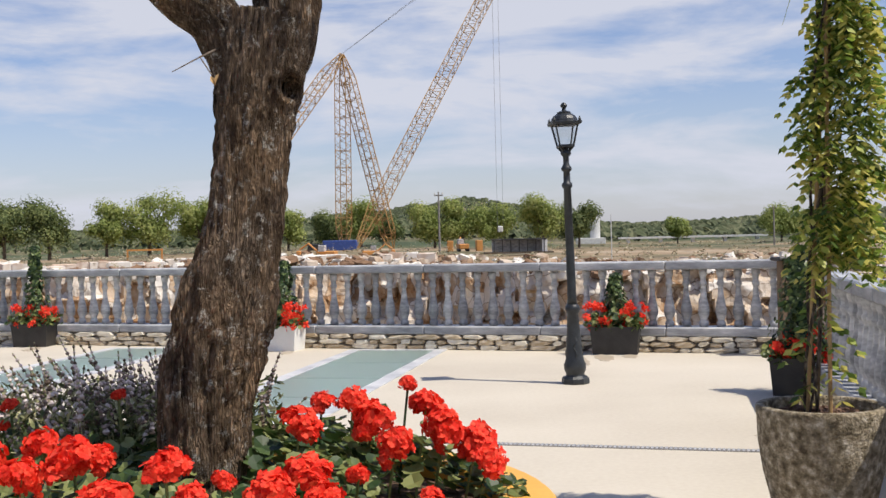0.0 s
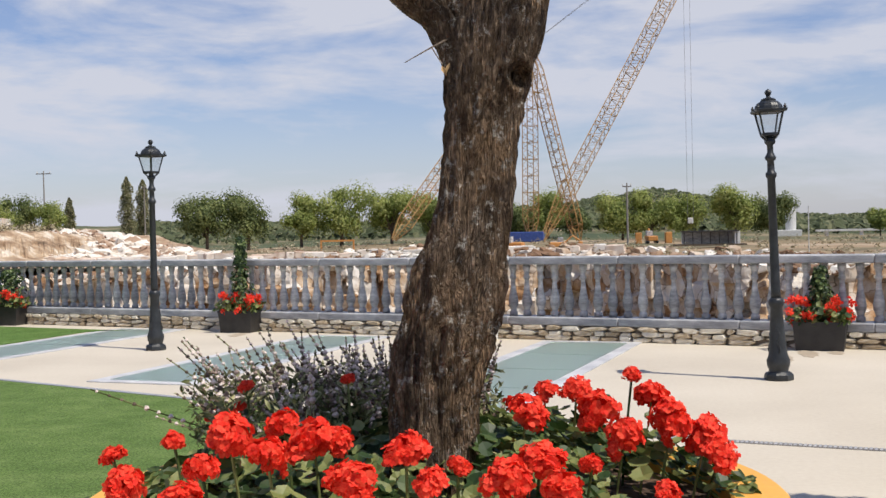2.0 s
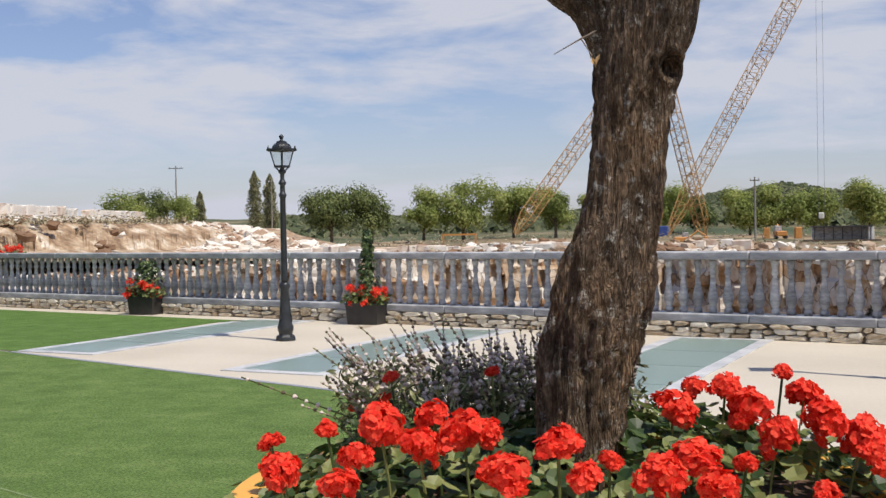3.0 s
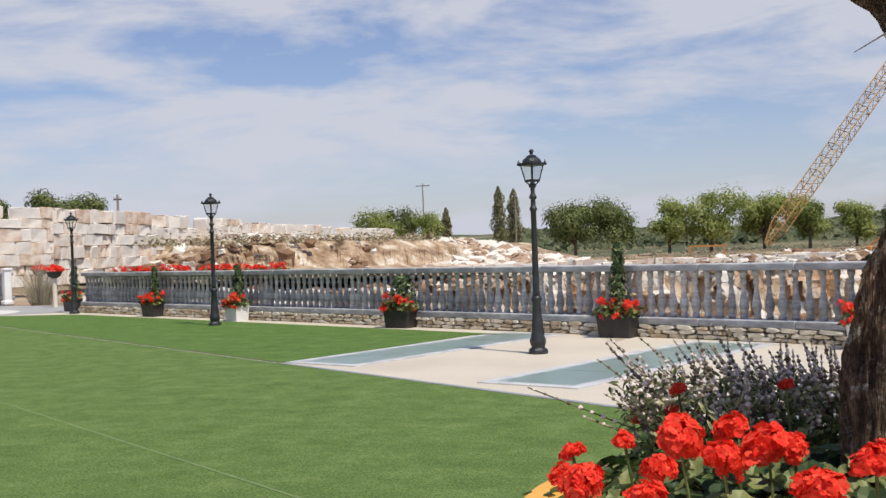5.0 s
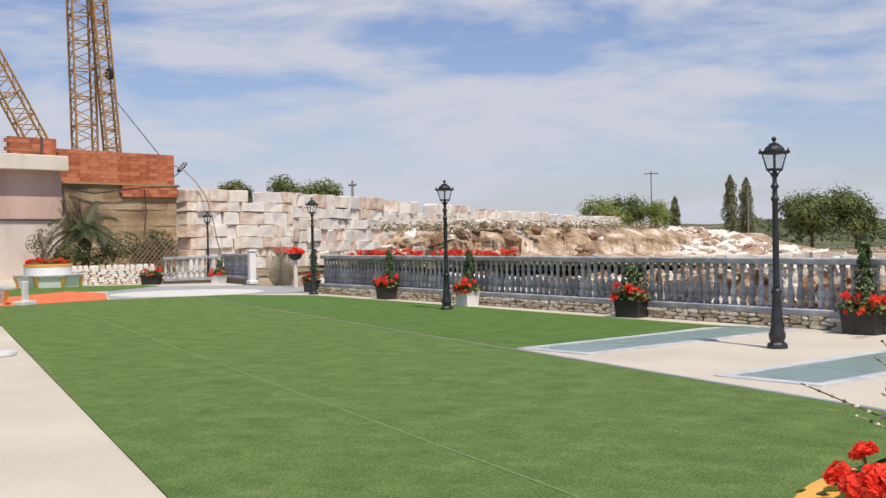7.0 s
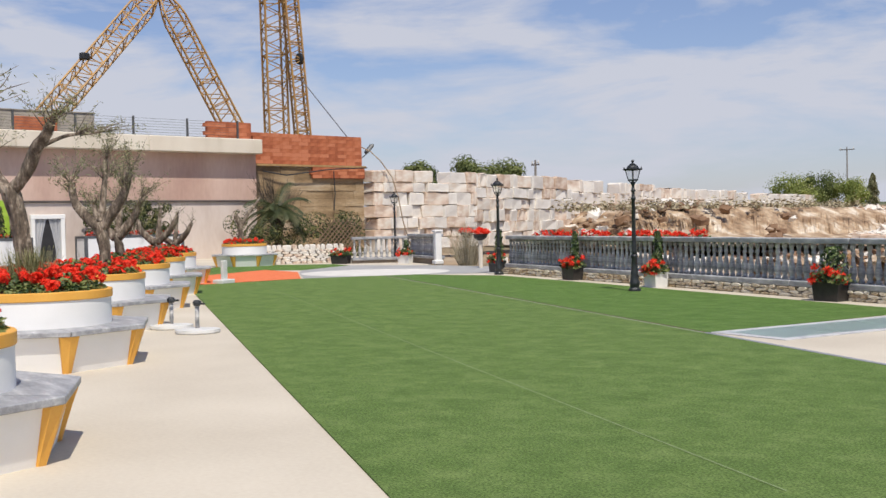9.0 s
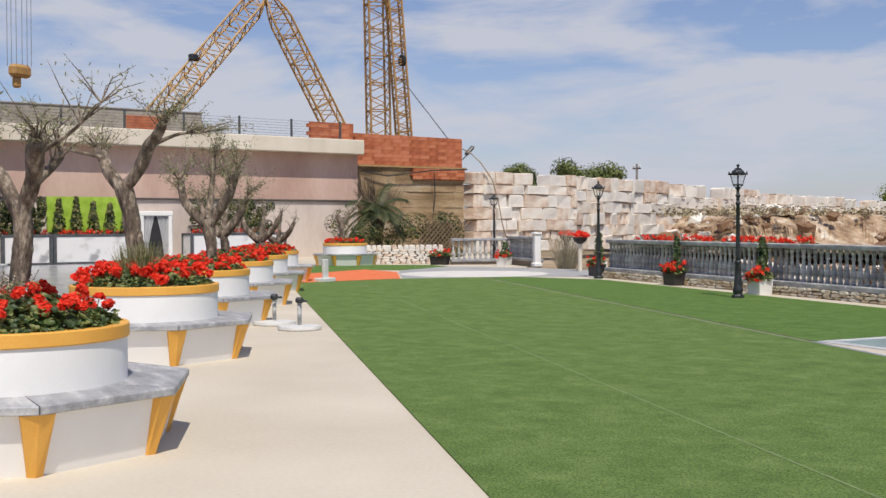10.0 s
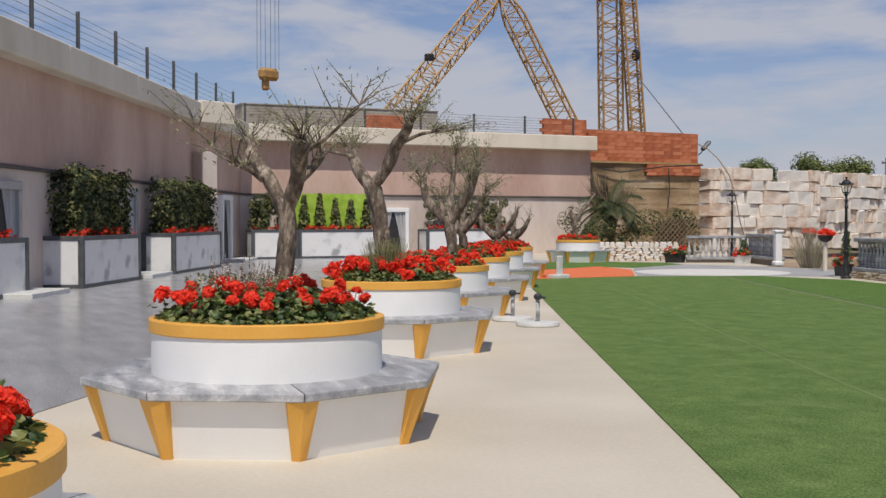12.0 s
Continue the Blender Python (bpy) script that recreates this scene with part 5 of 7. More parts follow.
floor_light((-0.85, 14.72), 5.6, 4, "strip of greenish glass panes set in the paving")
floor_light((-4.40, 15.72), 4.85, 4, "strip of greenish glass panes set in the paving")
floor_light((-8.10, 17.05), 4.75, 4, "strip of greenish glass panes beside the turf")
drain = thing("floor_drain", "slotted metal linear drain in the paving", "drain", (-1.9, 8.57, 0), -14.4, kind="structure")
part("channel", Shape().box((2.3, 0, 0.002), (4.6, 0.085, 0.004)), material("drain_dark", [(0.16, 0.15, 0.14), (0.24, 0.23, 0.21)], 0.6, 10), drain)
bar_mesh = Shape().box((0, 0, 0), (0.016, 0.07, 0.006)).mesh("bar", M_railmarble)
for i in range(140):
    part("bar", bar_mesh, None, drain, m=Matrix.Translation((0.02 + i * 0.0325, 0, 0.006)))

# ---- water stains on the paving ----
M_stain = material("damp_concrete", [(0.40, 0.33, 0.24), (0.47, 0.40, 0.305)], 0.6, 3, 0.1, 90, fine=0.15, fine_scale=25)
rg = random.Random(23)
for x, y, l_, w_ in ((1.22, 13.55, 0.12, 0.42), (1.55, 13.62, 0.10, 0.22), (0.95, 13.3, 0.07, 0.5), (-6.7, 16.2, 0.12, 0.3), (-2.8, 14.95, 0.08, 0.25), (2.2, 8.25, 0.55, 0.05)):
    rim_ = [(x + l_ * math.cos(a) * k, y + w_ * math.sin(a) * k) for a, k in [(2 * math.pi * i / 22, rg.uniform(0.7, 1.1)) for i in range(22)]]
    single("water_stain", slab(rim_, 0.0, 0.003), M_stain, "damp brown stain on the concrete paving", "stain", "structure")

# ---- base stones of the balustrade ----
def rough_stone(rng):
    """An irregular flat stone, one unit wide and high."""
    k = rng.choice((6, 7, 8))
    out = []
    for i in range(k):
        a = 2 * math.pi * (i + rng.uniform(-.2, .2)) / k
        c, s_ = math.cos(a), math.sin(a)
        e = 1 / max(abs(c), abs(s_)) ** 0.75
        out.append((0.5 * c * e * rng.uniform(0.85, 1.03), 0.5 * s_ * e * rng.uniform(0.85, 1.03)))
    s = Shape()
    vs = [(x, 0.5, z) for x, z in out] + [(x, -0.3, z) for x, z in out] + [(x * 0.8, -0.5 - rng.uniform(0, .15), z * 0.78) for x, z in out]
    fs = [(i, (i + 1) % k, k * r + k + (i + 1) % k, k * r + k + i) if r == 0 else (k + i, k + (i + 1) % k, 2 * k + (i + 1) % k, 2 * k + i) for r in range(2) for i in range(k)]
    fs.append(tuple(range(2 * k, 3 * k)))
    return s.add(vs, [tuple(reversed(f)) for f in fs])


rs = random.Random(77)
STONES = [rough_stone(rs) for _ in range(10)]
STONE_MESHES = [s.mesh("stone", M_stone) for s in STONES]


def stone_course(root, length, height, courses, single_to, face=-0.13, flip=1, big=1.0):
    rest = Shape()
    count = 0
    for c in range(courses):
        x = -0.1
        while x < length:
            w = rs.uniform(0.12, 0.42) * big
            h = height / courses * rs.uniform(0.85, 1.25)
            m = Matrix.Translation((x + w / 2, face, height * (c + 0.5) / courses + rs.uniform(-.008, .008))) @ Matrix.Rotation(rs.uniform(-.08, .08), 4, "Y") @ Matrix.Diagonal((w * 1.02, 0.09 * flip, h, 1))
            k = rs.randrange(10)
            if x < single_to and count < 300:
                part("stone", STONE_MESHES[k], None, root, m=m)
                count += 1
            else:
                rest.add([m @ Vector(p) for p in STONES[k].v], STONES[k].f)
            x += w
    if rest.v:
        tagged(part("stones", rest, M_stone_i, root), kind="stuff")


stone_course(long_run, BAL_LEN, 0.20, 3, 22.0, face=0.13, flip=-1)
stone_course(short_run, 12.0, 0.20, 3, 0.0, face=-0.13, flip=1)

# ---- building round the plaza ----
M_lower = material("pale_wall_lower", [(0.56, 0.46, 0.40), (0.65, 0.555, 0.49), (0.70, 0.615, 0.55)], 0.85, 0.6, 0.1, 20, stretch=(1, 1, 0.4), fine=0.12, fine_scale=6)
M_ledge = material("dark_ledge", [(0.06, 0.052, 0.048), (0.12, 0.10, 0.09)], 0.8, 2)
# near-black colour that stands in for the shade inside the doorways
M_room_shade = material("painted_room_shade", [(0.012, 0.011, 0.012), (0.03, 0.028, 0.03)], 0.6, 2)
M_curtain = material("grey_curtain", [(0.30, 0.30, 0.31), (0.52, 0.52, 0.53)], 0.9, 6, stretch=(1, 1, 0.1))
M_whitemarble = material("white_veined_marble", [(0.22, 0.225, 0.235), (0.58, 0.575, 0.57), (0.75, 0.745, 0.735), (0.78, 0.775, 0.765), (0.76, 0.755, 0.745), (0.36, 0.36, 0.365)], 0.3, 1.0, detail=10, fine=0.1)
M_greyframe = material("grey_planter_frame", [(0.055, 0.06, 0.066), (0.10, 0.105, 0.112)], 0.5, 4)
M_lime = material("lime_green_panel", [(0.25, 0.42, 0.03), (0.36, 0.55, 0.05), (0.46, 0.62, 0.10)], 0.7, 2.5)
M_hedge = material("hedge_leaf", [(0.013, 0.026, 0.008), (0.04, 0.064, 0.017), (0.18, 0.175, 0.055)], 0.7, 2, island=0.6, trans=0.12)
M_grey = material("grey_blockwork", [(0.30, 0.27, 0.22), (0.42, 0.38, 0.32)], 0.9, 0.8, 0.3, 10, fine=0.4, fine_scale=5)


def run(a, b):
    d = Vector((b[0] - a[0], b[1] - a[1]))
    return d.length, math.degrees(math.atan2(d.y, d.x))


def facade(name, a, b, label, over=0.65):
    """A wall of two bands with a dark ledge between and a deep parapet on top."""
    L, ang = run(a, b)
    root = thing(name, label, "building", (a[0], a[1], 0), ang, kind="structure")
    s_ = -1 if name == "facade_back" else 1
    part("lower_wall", Shape().box((L / 2, 0, 1.4), (L, 0.3, 2.8)), M_lower, root, "pale plastered lower wall")
    part("upper_wall", Shape().box((L / 2, 0, 4.0), (L, 0.34, 2.4)), M_pink, root, "pink rendered upper wall")
    part("ledge", Shape().box((L / 2, s_ * -0.0, 2.82), (L, 0.5, 0.09), bevel=0.02), M_ledge, root, "thin dark ledge")
    k = max(1, int(L / 5))
    for i in range(k):
        part("parapet_panel", Shape().box(((i + 0.5) * L / k, 0, 5.52), (L / k - 0.012, 2 * over, 0.72), bevel=0.03), M_cream, root, "cream parapet panel")
    return root


BACK_A, BACK_B = (-50.2, 11.6), (-50.9, 30.4)
facade("facade_back", BACK_A, BACK_B, "pink two-band building facade with cream parapet", 0.82)
facade("facade_wing", (-20.0, -2.75), (-50.2, 12.0), "long pink building wing with cream parapet")
single("pilaster", Shape().box((-42.5, 8.75, 3.3), (0.9, 0.7, 1.7), 26, bevel=0.02), M_lower, "pale pilaster block on the wing wall", "pilaster", "structure")
single("wall_step", Shape().box((-42.6, 8.9, 5.55), (1.6, 1.5, 0.8), 26, bevel=0.03), M_cream, "cream parapet step", "parapet", "structure")


def doorway(at, rot, width, height, label, frame_mat=None):
    frame_mat = frame_mat or M_white
    root = thing("door", label, "door", (at[0], at[1], 0), rot, kind="structure")
    # no room behind: a flat panel on the wall carries the indoor shade as colour
    part("opening", Shape().box((0, 0.0, height / 2), (width, 0.06, height)), M_room_shade, root, "near-black panel painted as the unlit room inside")
    part("threshold", Shape().box((0, -0.62, 0.06), (width + 0.7, 1.05, 0.12), bevel=0.015), M_stand, root, "low pale stone threshold")
    for s_ in (-1, 1):
        part("jamb", Shape().box((s_ * (width / 2 + 0.09), -0.05, height / 2), (0.18, 0.2, height), bevel=0.015), frame_mat, root, "plain door jamb")
    part("lintel", Shape().box((0, -0.05, height + 0.1), (width + 0.4, 0.22, 0.2), bevel=0.02), frame_mat, root, "plain lintel")
    for s_ in (-1, 1):
        c = Shape()
        vs, n = [], 9
        for j in range(7):
            t = j / 6
            wv = width * (0.46 - 0.28 * math.sin(math.pi * min(1, t * 1.05) * 0.5))
            for i in range(n):
                vs.append((s_ * (width / 2 - wv * i / (n - 1)), -0.06 - 0.03 * math.sin(i * 2.3), height * (1 - t)))
        c.add(vs, [(j * n + i, j * n + i + 1, (j + 1) * n + i + 1, (j + 1) * n + i) for j in range(6) for i in range(n - 1)])
        part("curtain", c, M_curtain, root, "grey tied-back curtain")
    return root


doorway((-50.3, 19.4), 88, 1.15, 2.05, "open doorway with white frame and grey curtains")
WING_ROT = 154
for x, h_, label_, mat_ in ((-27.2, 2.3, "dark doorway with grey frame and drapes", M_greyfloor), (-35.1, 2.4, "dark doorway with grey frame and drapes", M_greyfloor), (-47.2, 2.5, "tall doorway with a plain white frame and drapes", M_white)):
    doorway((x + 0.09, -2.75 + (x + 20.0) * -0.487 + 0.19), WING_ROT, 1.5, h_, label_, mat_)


# marble planter boxes with hedges
def clump(s, c, size, n, leaf, rng, squash=(1, 1, 1)):
    """Leaves in an uneven mass with small lumps on it."""
    lumps = [(Vector((rng.uniform(-.5, .5) * size[0], rng.uniform(-.5, .5) * size[1], rng.uniform(-.45, .5) * size[2])), rng.uniform(0.5, 1.0)) for _ in range(14)]
    for i in range(n):
        o, k = rng.choice(lumps)
        d = Vector((rng.gauss(0, 1), rng.gauss(0, 1), rng.gauss(0, 1))).normalized()
        p = o + Vector((d.x * size[0], d.y * size[1], d.z * size[2])) * 0.3 * k
        s.leaf(Vector(c) + p, leaf * rng.uniform(0.6, 1.3), d + Vector((0, 0, 0.4)), rng.uniform(0, 6), 1.2)


def marble_box(at, rot, L, D, label, hedge, seed, lime=False, H=1.26):
    """Framed marble planter box; at is its front corner, its length runs along local x."""
    rng = random.Random(seed)
    root = thing("marble_planter", label, "planter", (at[0], at[1], 0), rot, group="marble planter boxes")
    part("body", Shape().box((L / 2, D / 2, H / 2), (L - 0.06, D - 0.06, H - 0.04)), M_soil, root)
    n = max(1, round(L / 4.2))
    for i in range(n):
        part("front_panel", Shape().box(((i + 0.5) * L / n, 0.0, H / 2), (L / n - 0.16, 0.05, H - 0.2), bevel=0.01), M_whitemarble, root, "white veined marble panel")
    for x in (0, L):
        part("side_panel", Shape().box((x, D / 2, H / 2), (0.05, D - 0.18, H - 0.2), bevel=0.01), M_whitemarble, root, "white veined marble panel")
    fr = []
    for x in [L * i / n for i in range(n + 1)]:
        fr.append(((x, 0, H / 2), (0.14, 0.10, H)))
    for x in (0, L):
        fr.append(((x, D, H / 2), (0.10, 0.14, H)))
        for z in (0.05, H - 0.05):
            fr.append(((x, D / 2, z), (0.10, D, 0.10)))
    for z in (0.05, H - 0.05):
        fr.append(((L / 2, 0, z), (L, 0.09, 0.11)))
    for c, s_ in fr:
        part("frame_bar", Shape().box(c, s_, bevel=0.008), M_greyframe, root, "dark grey frame bar")
    fl, lv = Shape(), Shape()
    for i in range(int(L * 16)):
        h = head_shape(rng, 7, 3, 0.075 * rng.uniform(0.7, 1.2))
        o = (rng.uniform(0.05, L - 0.05), rng.uniform(0.02, D * 0.5), H + rng.uniform(0.0, 0.16))
        fl.add([(p[0] + o[0], p[1] + o[1], p[2] + o[2]) for p in h.v], h.f)
        round_leaf(lv, (o[0], o[1], H + 0.03), 0.08, (rng.uniform(-1, 1), -0.5, 1), rng, 5)
    tagged(part("blossoms", fl, M_petal, root, "red geraniums along the front"), kind="stuff")
    hd = Shape()
    if hedge == "block":
        for i in range(7000):
            q = [rng.uniform(-.5, .5), rng.uniform(-.5, .5), rng.uniform(-.5, .5)]
            f = rng.randrange(3)
            if rng.random() < 0.75:
                q[f] = 0.5 * (1 if q[f] > 0 else -1) * rng.uniform(0.80, 1.10)
            lump = 1 + 0.22 * noise.noise(Vector((q[0] * 9 + seed, q[1] * 3, q[2] * 6))) + 0.12 * noise.noise(Vector((q[0] * 22, q[1] * 8 + seed, q[2] * 14)))
            hd.leaf((L * 0.54 + q[0] * L * 0.86 * lump, D * 0.55 + q[1] * D * 0.8 * lump, H + 0.80 + q[2] * 1.5 * lump * (1 + 0.3 * noise.noise(Vector((q[0] * 5 + seed * 3, q[1] * 2, 0))))), 0.085 * rng.uniform(0.6, 1.3), (q[0] + rng.uniform(-.5, .5), q[1] + rng.uniform(-.5, .5), q[2] + rng.uniform(-.2, .8)), rng.uniform(0, 6), 1.3)
    elif hedge == "cones":
        for k in range(5):
            x, top = L * (0.1 + 0.2 * k), rng.uniform(1.3, 1.6)
            for i in range(420):
                t = rng.random()
                r = 0.34 * (1 - 0.75 * t) * math.sqrt(rng.random())
                a = rng.uniform(0, 6.28)
                hd.leaf((x + r * math.cos(a), D * 0.6 + r * math.sin(a), H + top * t), 0.12 * rng.uniform(0.6, 1.2), (math.cos(a), math.sin(a), 0.6), rng.uniform(0, 6), 1.3)
    elif hedge == "shrubs":
        for k in range(3):
            clump(hd, (L * (0.2 + 0.3 * k), D * 0.55, H + 0.65), (L * 0.3, D, 1.4), 2000, 0.08, rng)
    if hd.v:
        tagged(part("hedge", hd, M_hedge, root, "dark green hedge plants"), kind="stuff")
    if lime:
        part("backboard", Shape().box((L * 0.5, D + 0.12, H + 0.85), (L, 0.06, 1.5)), M_lime, root, "lime green panel behind the plants")
    return root


marble_box((-25.6, 0.75), 152.8, 1.6, 0.95, "white marble planter box in a dark grey frame", "none", 1)
marble_box((-29.1, 2.9), 152.5, 4.2, 1.15, "white marble planter box with a tall clipped hedge", "block", 2, lime=True)
marble_box((-35.8, 6.4), 152.5, 5.6, 0.95, "white marble planter box with a tall clipped hedge", "block", 3)
marble_box((-48.3, 12.2), 88.0, 1.9, 1.1, "white marble planter box with dark shrubs", "shrubs", 4)
marble_box((-48.4, 14.3), 88.0, 3.6, 1.1, "white marble planter box with conifers before a lime panel", "cones", 5, lime=True)
marble_box((-49.0, 20.6), 88.0, 4.6, 1.1, "white marble planter box with dense green shrubs", "shrubs", 6)

# roof fence
M_mesh = material("fence_wire", [(0.05, 0.055, 0.06), (0.09, 0.095, 0.10)], 0.6, 3)


def roof_fence(a, b, n, label, tall=0.95):
    L, ang = run(a, b)
    root = thing("roof_fence", label, "fence", (a[0], a[1], 5.88), ang)
    pm = Shape().box((0, 0, tall / 2), (0.09, 0.09, tall), bevel=0.01).mesh("post", M_mesh)
    for i in range(n + 1):
        part("post", pm, None, root, m=Matrix.Translation((i * L / n, 0, 0)))
    w = Shape()
    for k in range(7):
        w.tube([(0, 0, tall * (0.1 + 0.135 * k)), (L, 0, tall * (0.1 + 0.135 * k))], 0.008, 3)
    tagged(part("wire_mesh", w, M_mesh, root), kind="stuff")


roof_fence((-24.5, -0.9), (-49.6, 11.7), 9, "dark metal fence posts and wires on the roof", 1.35)
roof_fence((-50.3, 12.4), (-50.9, 29.5), 6, "dark metal fence posts and wires on the roof")
rooftop = thing("roof_hut", "grey block hut behind the roof fence", "hut", (-57.5, 19.0, 0), 90)
part("wall", Shape().box((0, 0, 3.7), (10.5, 3.0, 7.4)), M_grey, rooftop)
part("roof", Shape().box((0, 0, 7.42), (10.6, 3.1, 0.05)), M_grey, rooftop)
part("brick_patch", Shape().box((2.2, -1.53, 6.6), (2.2, 0.06, 1.0)), M_brick, rooftop, "patch of red brick")

# brick wall and board-marked retaining wall
M_board = material("board_marked_wall", [(0.13, 0.085, 0.045), (0.25, 0.17, 0.09), (0.36, 0.26, 0.15), (0.45, 0.36, 0.25)], 0.9, 0.7, 0.5, 8, stretch=(0.5, 0.5, 2.2), per_object=0.13, fine=0.4, fine_scale=9)


def brick_wall(a, b, z0, z1, label):
    L, ang = run(a, b)
    root = thing("brick_wall", label, "wall", (a[0], a[1], z0), ang, kind="structure")
    part("core", Shape().box((L / 2, 0, (z1 - z0) / 2), (L - 0.02, 0.18, z1 - z0 - 0.01)), M_brick, root)
    bh, bw = 0.20, 0.62
    rows, cols = int(round((z1 - z0) / bh)), int(L / bw) + 1
    bm_ = Shape().box((0, 0, 0), (bw - 0.016, 0.2, bh - 0.016)).mesh("brick", M_brick)
    for r in range(rows):
        for c in range(cols):
            x = (c + (0.25 if r % 2 else 0.5)) * bw
            if x + bw * 0.4 < L:
                part("brick", bm_, None, root, m=Matrix.Translation((x, 0, (r + 0.5) * bh)))
    return root


brick_wall((-51.4, 30.6), (-51.9, 37.9), 4.75, 6.3, "red hollow-brick wall on top of the retaining wall")
brick_wall((-51.2, 27.9), (-51.35, 30.5), 5.9, 6.8, "short red hollow-brick wall on the roof")
brick_wall((-51.33, 34.2), (-51.52, 37.8), 4.02, 4.62, "lower band of red hollow brick")
ret = thing("retaining_wall", "brown board-marked concrete retaining wall with stains", "wall", (-51.5, 30.5, 0), 93.0, kind="structure")
rr_ = random.Random(5)
part("core", Shape().box((3.7, 0.1, 2.3), (7.3, 0.5, 4.6)), M_grey, ret)
for k in range(11):
    x = 0.0
    while x < 7.3:
        w = min(rr_.uniform(1.6, 3.4), 7.3 - x)
        if w < 0.3:
            break
        part("board", Shape().box((x + w / 2, -0.26 + rr_.uniform(-.02, .02), 0.21 + 0.42 * k), (w + 0.004, 0.1 + rr_.uniform(0, 0.05), 0.417), bevel=0.008), M_board, ret)
        x += w
part("beam", Shape().box((3.7, -0.3, 4.68), (7.4, 0.3, 0.1)), M_bamboo, ret, "thin ochre beam")
# the street-light arm and cable on the brick wall
arm = thing("wall_light", "small floodlight on a thin bracket at the wall end", "lamp", (-51.85, 37.95, 4.6))
part("bracket", Shape().tube([(0, 0, 0.6), (0.1, 0.25, 0.85)], 0.03, 6), M_blackmetal, arm)
part("head", Shape().box((0, 0, 0), (0.3, 0.75, 0.2), bevel=0.08, m=Matrix.Translation((0.12, 0.42, 1.12)) @ Matrix.Rotation(0.75, 4, "X")), M_greyframe, arm)
pipe = thing("bent_pipe", "thin tan pipe bent in an arc down to the ground", "pipe", (-49.8, 38.2, 0))
part("pipe", Shape().tube([(-2.0, -0.3, 5.8), (-1.6, 0.0, 5.55), (-1.2, 0.4, 5.0), (-0.85, 0.9, 4.1), (-0.65, 1.15, 3.0), (-0.5, 1.35, 1.6), (-0.3, 1.8, 0.0)], 0.034, 6), M_dry_pipe, pipe, smooth=True)

cable = thing("wall_cable", "dark sagging cable along the retaining wall", "cable", (-51.0, 31, 0))
part("cable", Shape().tube([(-0.02, 0, 4.35), (0, 1.4, 4.15), (0.0, 2.6, 4.3), (-0.02, 4.2, 4.5), (-0.1, 6.7, 4.62)], 0.035, 5), M_blackmetal, cable)
part("drop_cable", Shape().tube([(0.0, 4.4, 4.4), (0.02, 4.45, 3.2), (0.02, 4.35, 2.3)], 0.03, 5), M_blackmetal, cable)
snag = thing("bare_shrub", "bare grey twiggy shrub against the retaining wall", "shrub", (-49.6, 30.9, 0))
tw_, rs_ = Shape(), random.Random(41)
for i in range(46):
    a, r = rs_.uniform(0, 6.28), rs_.uniform(0.3, 1.0)
    top = Vector((0.5 * r * math.cos(a), 1.5 * r * math.sin(a), rs_.uniform(2.4, 4.2)))
    tw_.tube([(0, 0, 0), Vector((top.x * 0.25, top.y * 0.25, 1.6)), Vector((top.x * 0.7, top.y * 0.6, top.z * 0.75)), top], [0.05, 0.03, 0.018, 0.006], 5)
    for k in range(5):
        e = top + Vector((rs_.uniform(-.3, .3), rs_.uniform(-.4, .4), rs_.uniform(-.3, .3)))
        tw_.tube([Vector((top.x * 0.7, top.y * 0.6, top.z * 0.75)), e], [0.012, 0.004], 3)
tagged(part("branchwork", tw_, M_trunk, snag), kind="stuff")

# palm, shrubs and trellis before the retaining wall
M_palm = material("palm_frond", [(0.02, 0.03, 0.009), (0.05, 0.065, 0.018), (0.12, 0.115, 0.045)], 0.6, 2, trans=0.15)
palm = thing("palm_tree", "short palm with arching green fronds", "palm", (-47.6, 29.6, 0))
part("trunk", Shape().tube([(0, 0, 0), (0.03, 0, 0.8), (0, 0.05, 2.3)], [0.2, 0.17, 0.16], 9), M_trunk, palm)
rp_ = random.Random(12)
for i in range(24):
    a = i * 2.4
    el = rp_.uniform(-0.2, 1.2)
    L = rp_.uniform(1.7, 2.4)
    fr_ = Shape()
    prev = Vector((0, 0, 2.3))
    d = Vector((math.cos(a) * math.cos(el), math.sin(a) * math.cos(el), math.sin(el)))
    pts = [prev]
    for j in range(9):
        d = (d + Vector((0, 0, -0.16))).normalized()
        pts.append(pts[-1] + d * L / 9)
    fr_.tube(pts, 0.018, 4)
    for j in range(1, 10):
        dd = (pts[j] - pts[j - 1]).normalized()
        sd = dd.cross(Vector((0, 0, 1))).normalized()
        for s_ in (-1, 1):
            for e in (0.0, 0.25, 0.5, 0.75):
                c = pts[j] - dd * L / 9 * e
                tip = c + (sd * s_ * 0.8 + dd * 0.5 + Vector((0, 0, -0.35))) * 0.55
                fr_.add([c - dd * 0.028, c + dd * 0.028, tip], [(0, 1, 2)])
    part("frond", fr_, M_palm, palm, smooth=False)


def shrub(at, size, n, leaf, mat, label, seed):
    root = thing("shrub", label, "shrub", at)
    s = Shape()
    clump(s, (0, 0, size[2] / 2), size, n, leaf, random.Random(seed))
    tagged(part("leaves", s, mat, root), kind="stuff")
    st = Shape()
    for k in range(4):
        st.tube([(0.05 * k - 0.1, 0, -0.0), (0.12 * k - 0.2, 0.05, size[2] * 0.6)], 0.02, 5)
    part("stem", st, M_trunk, root)
    return root


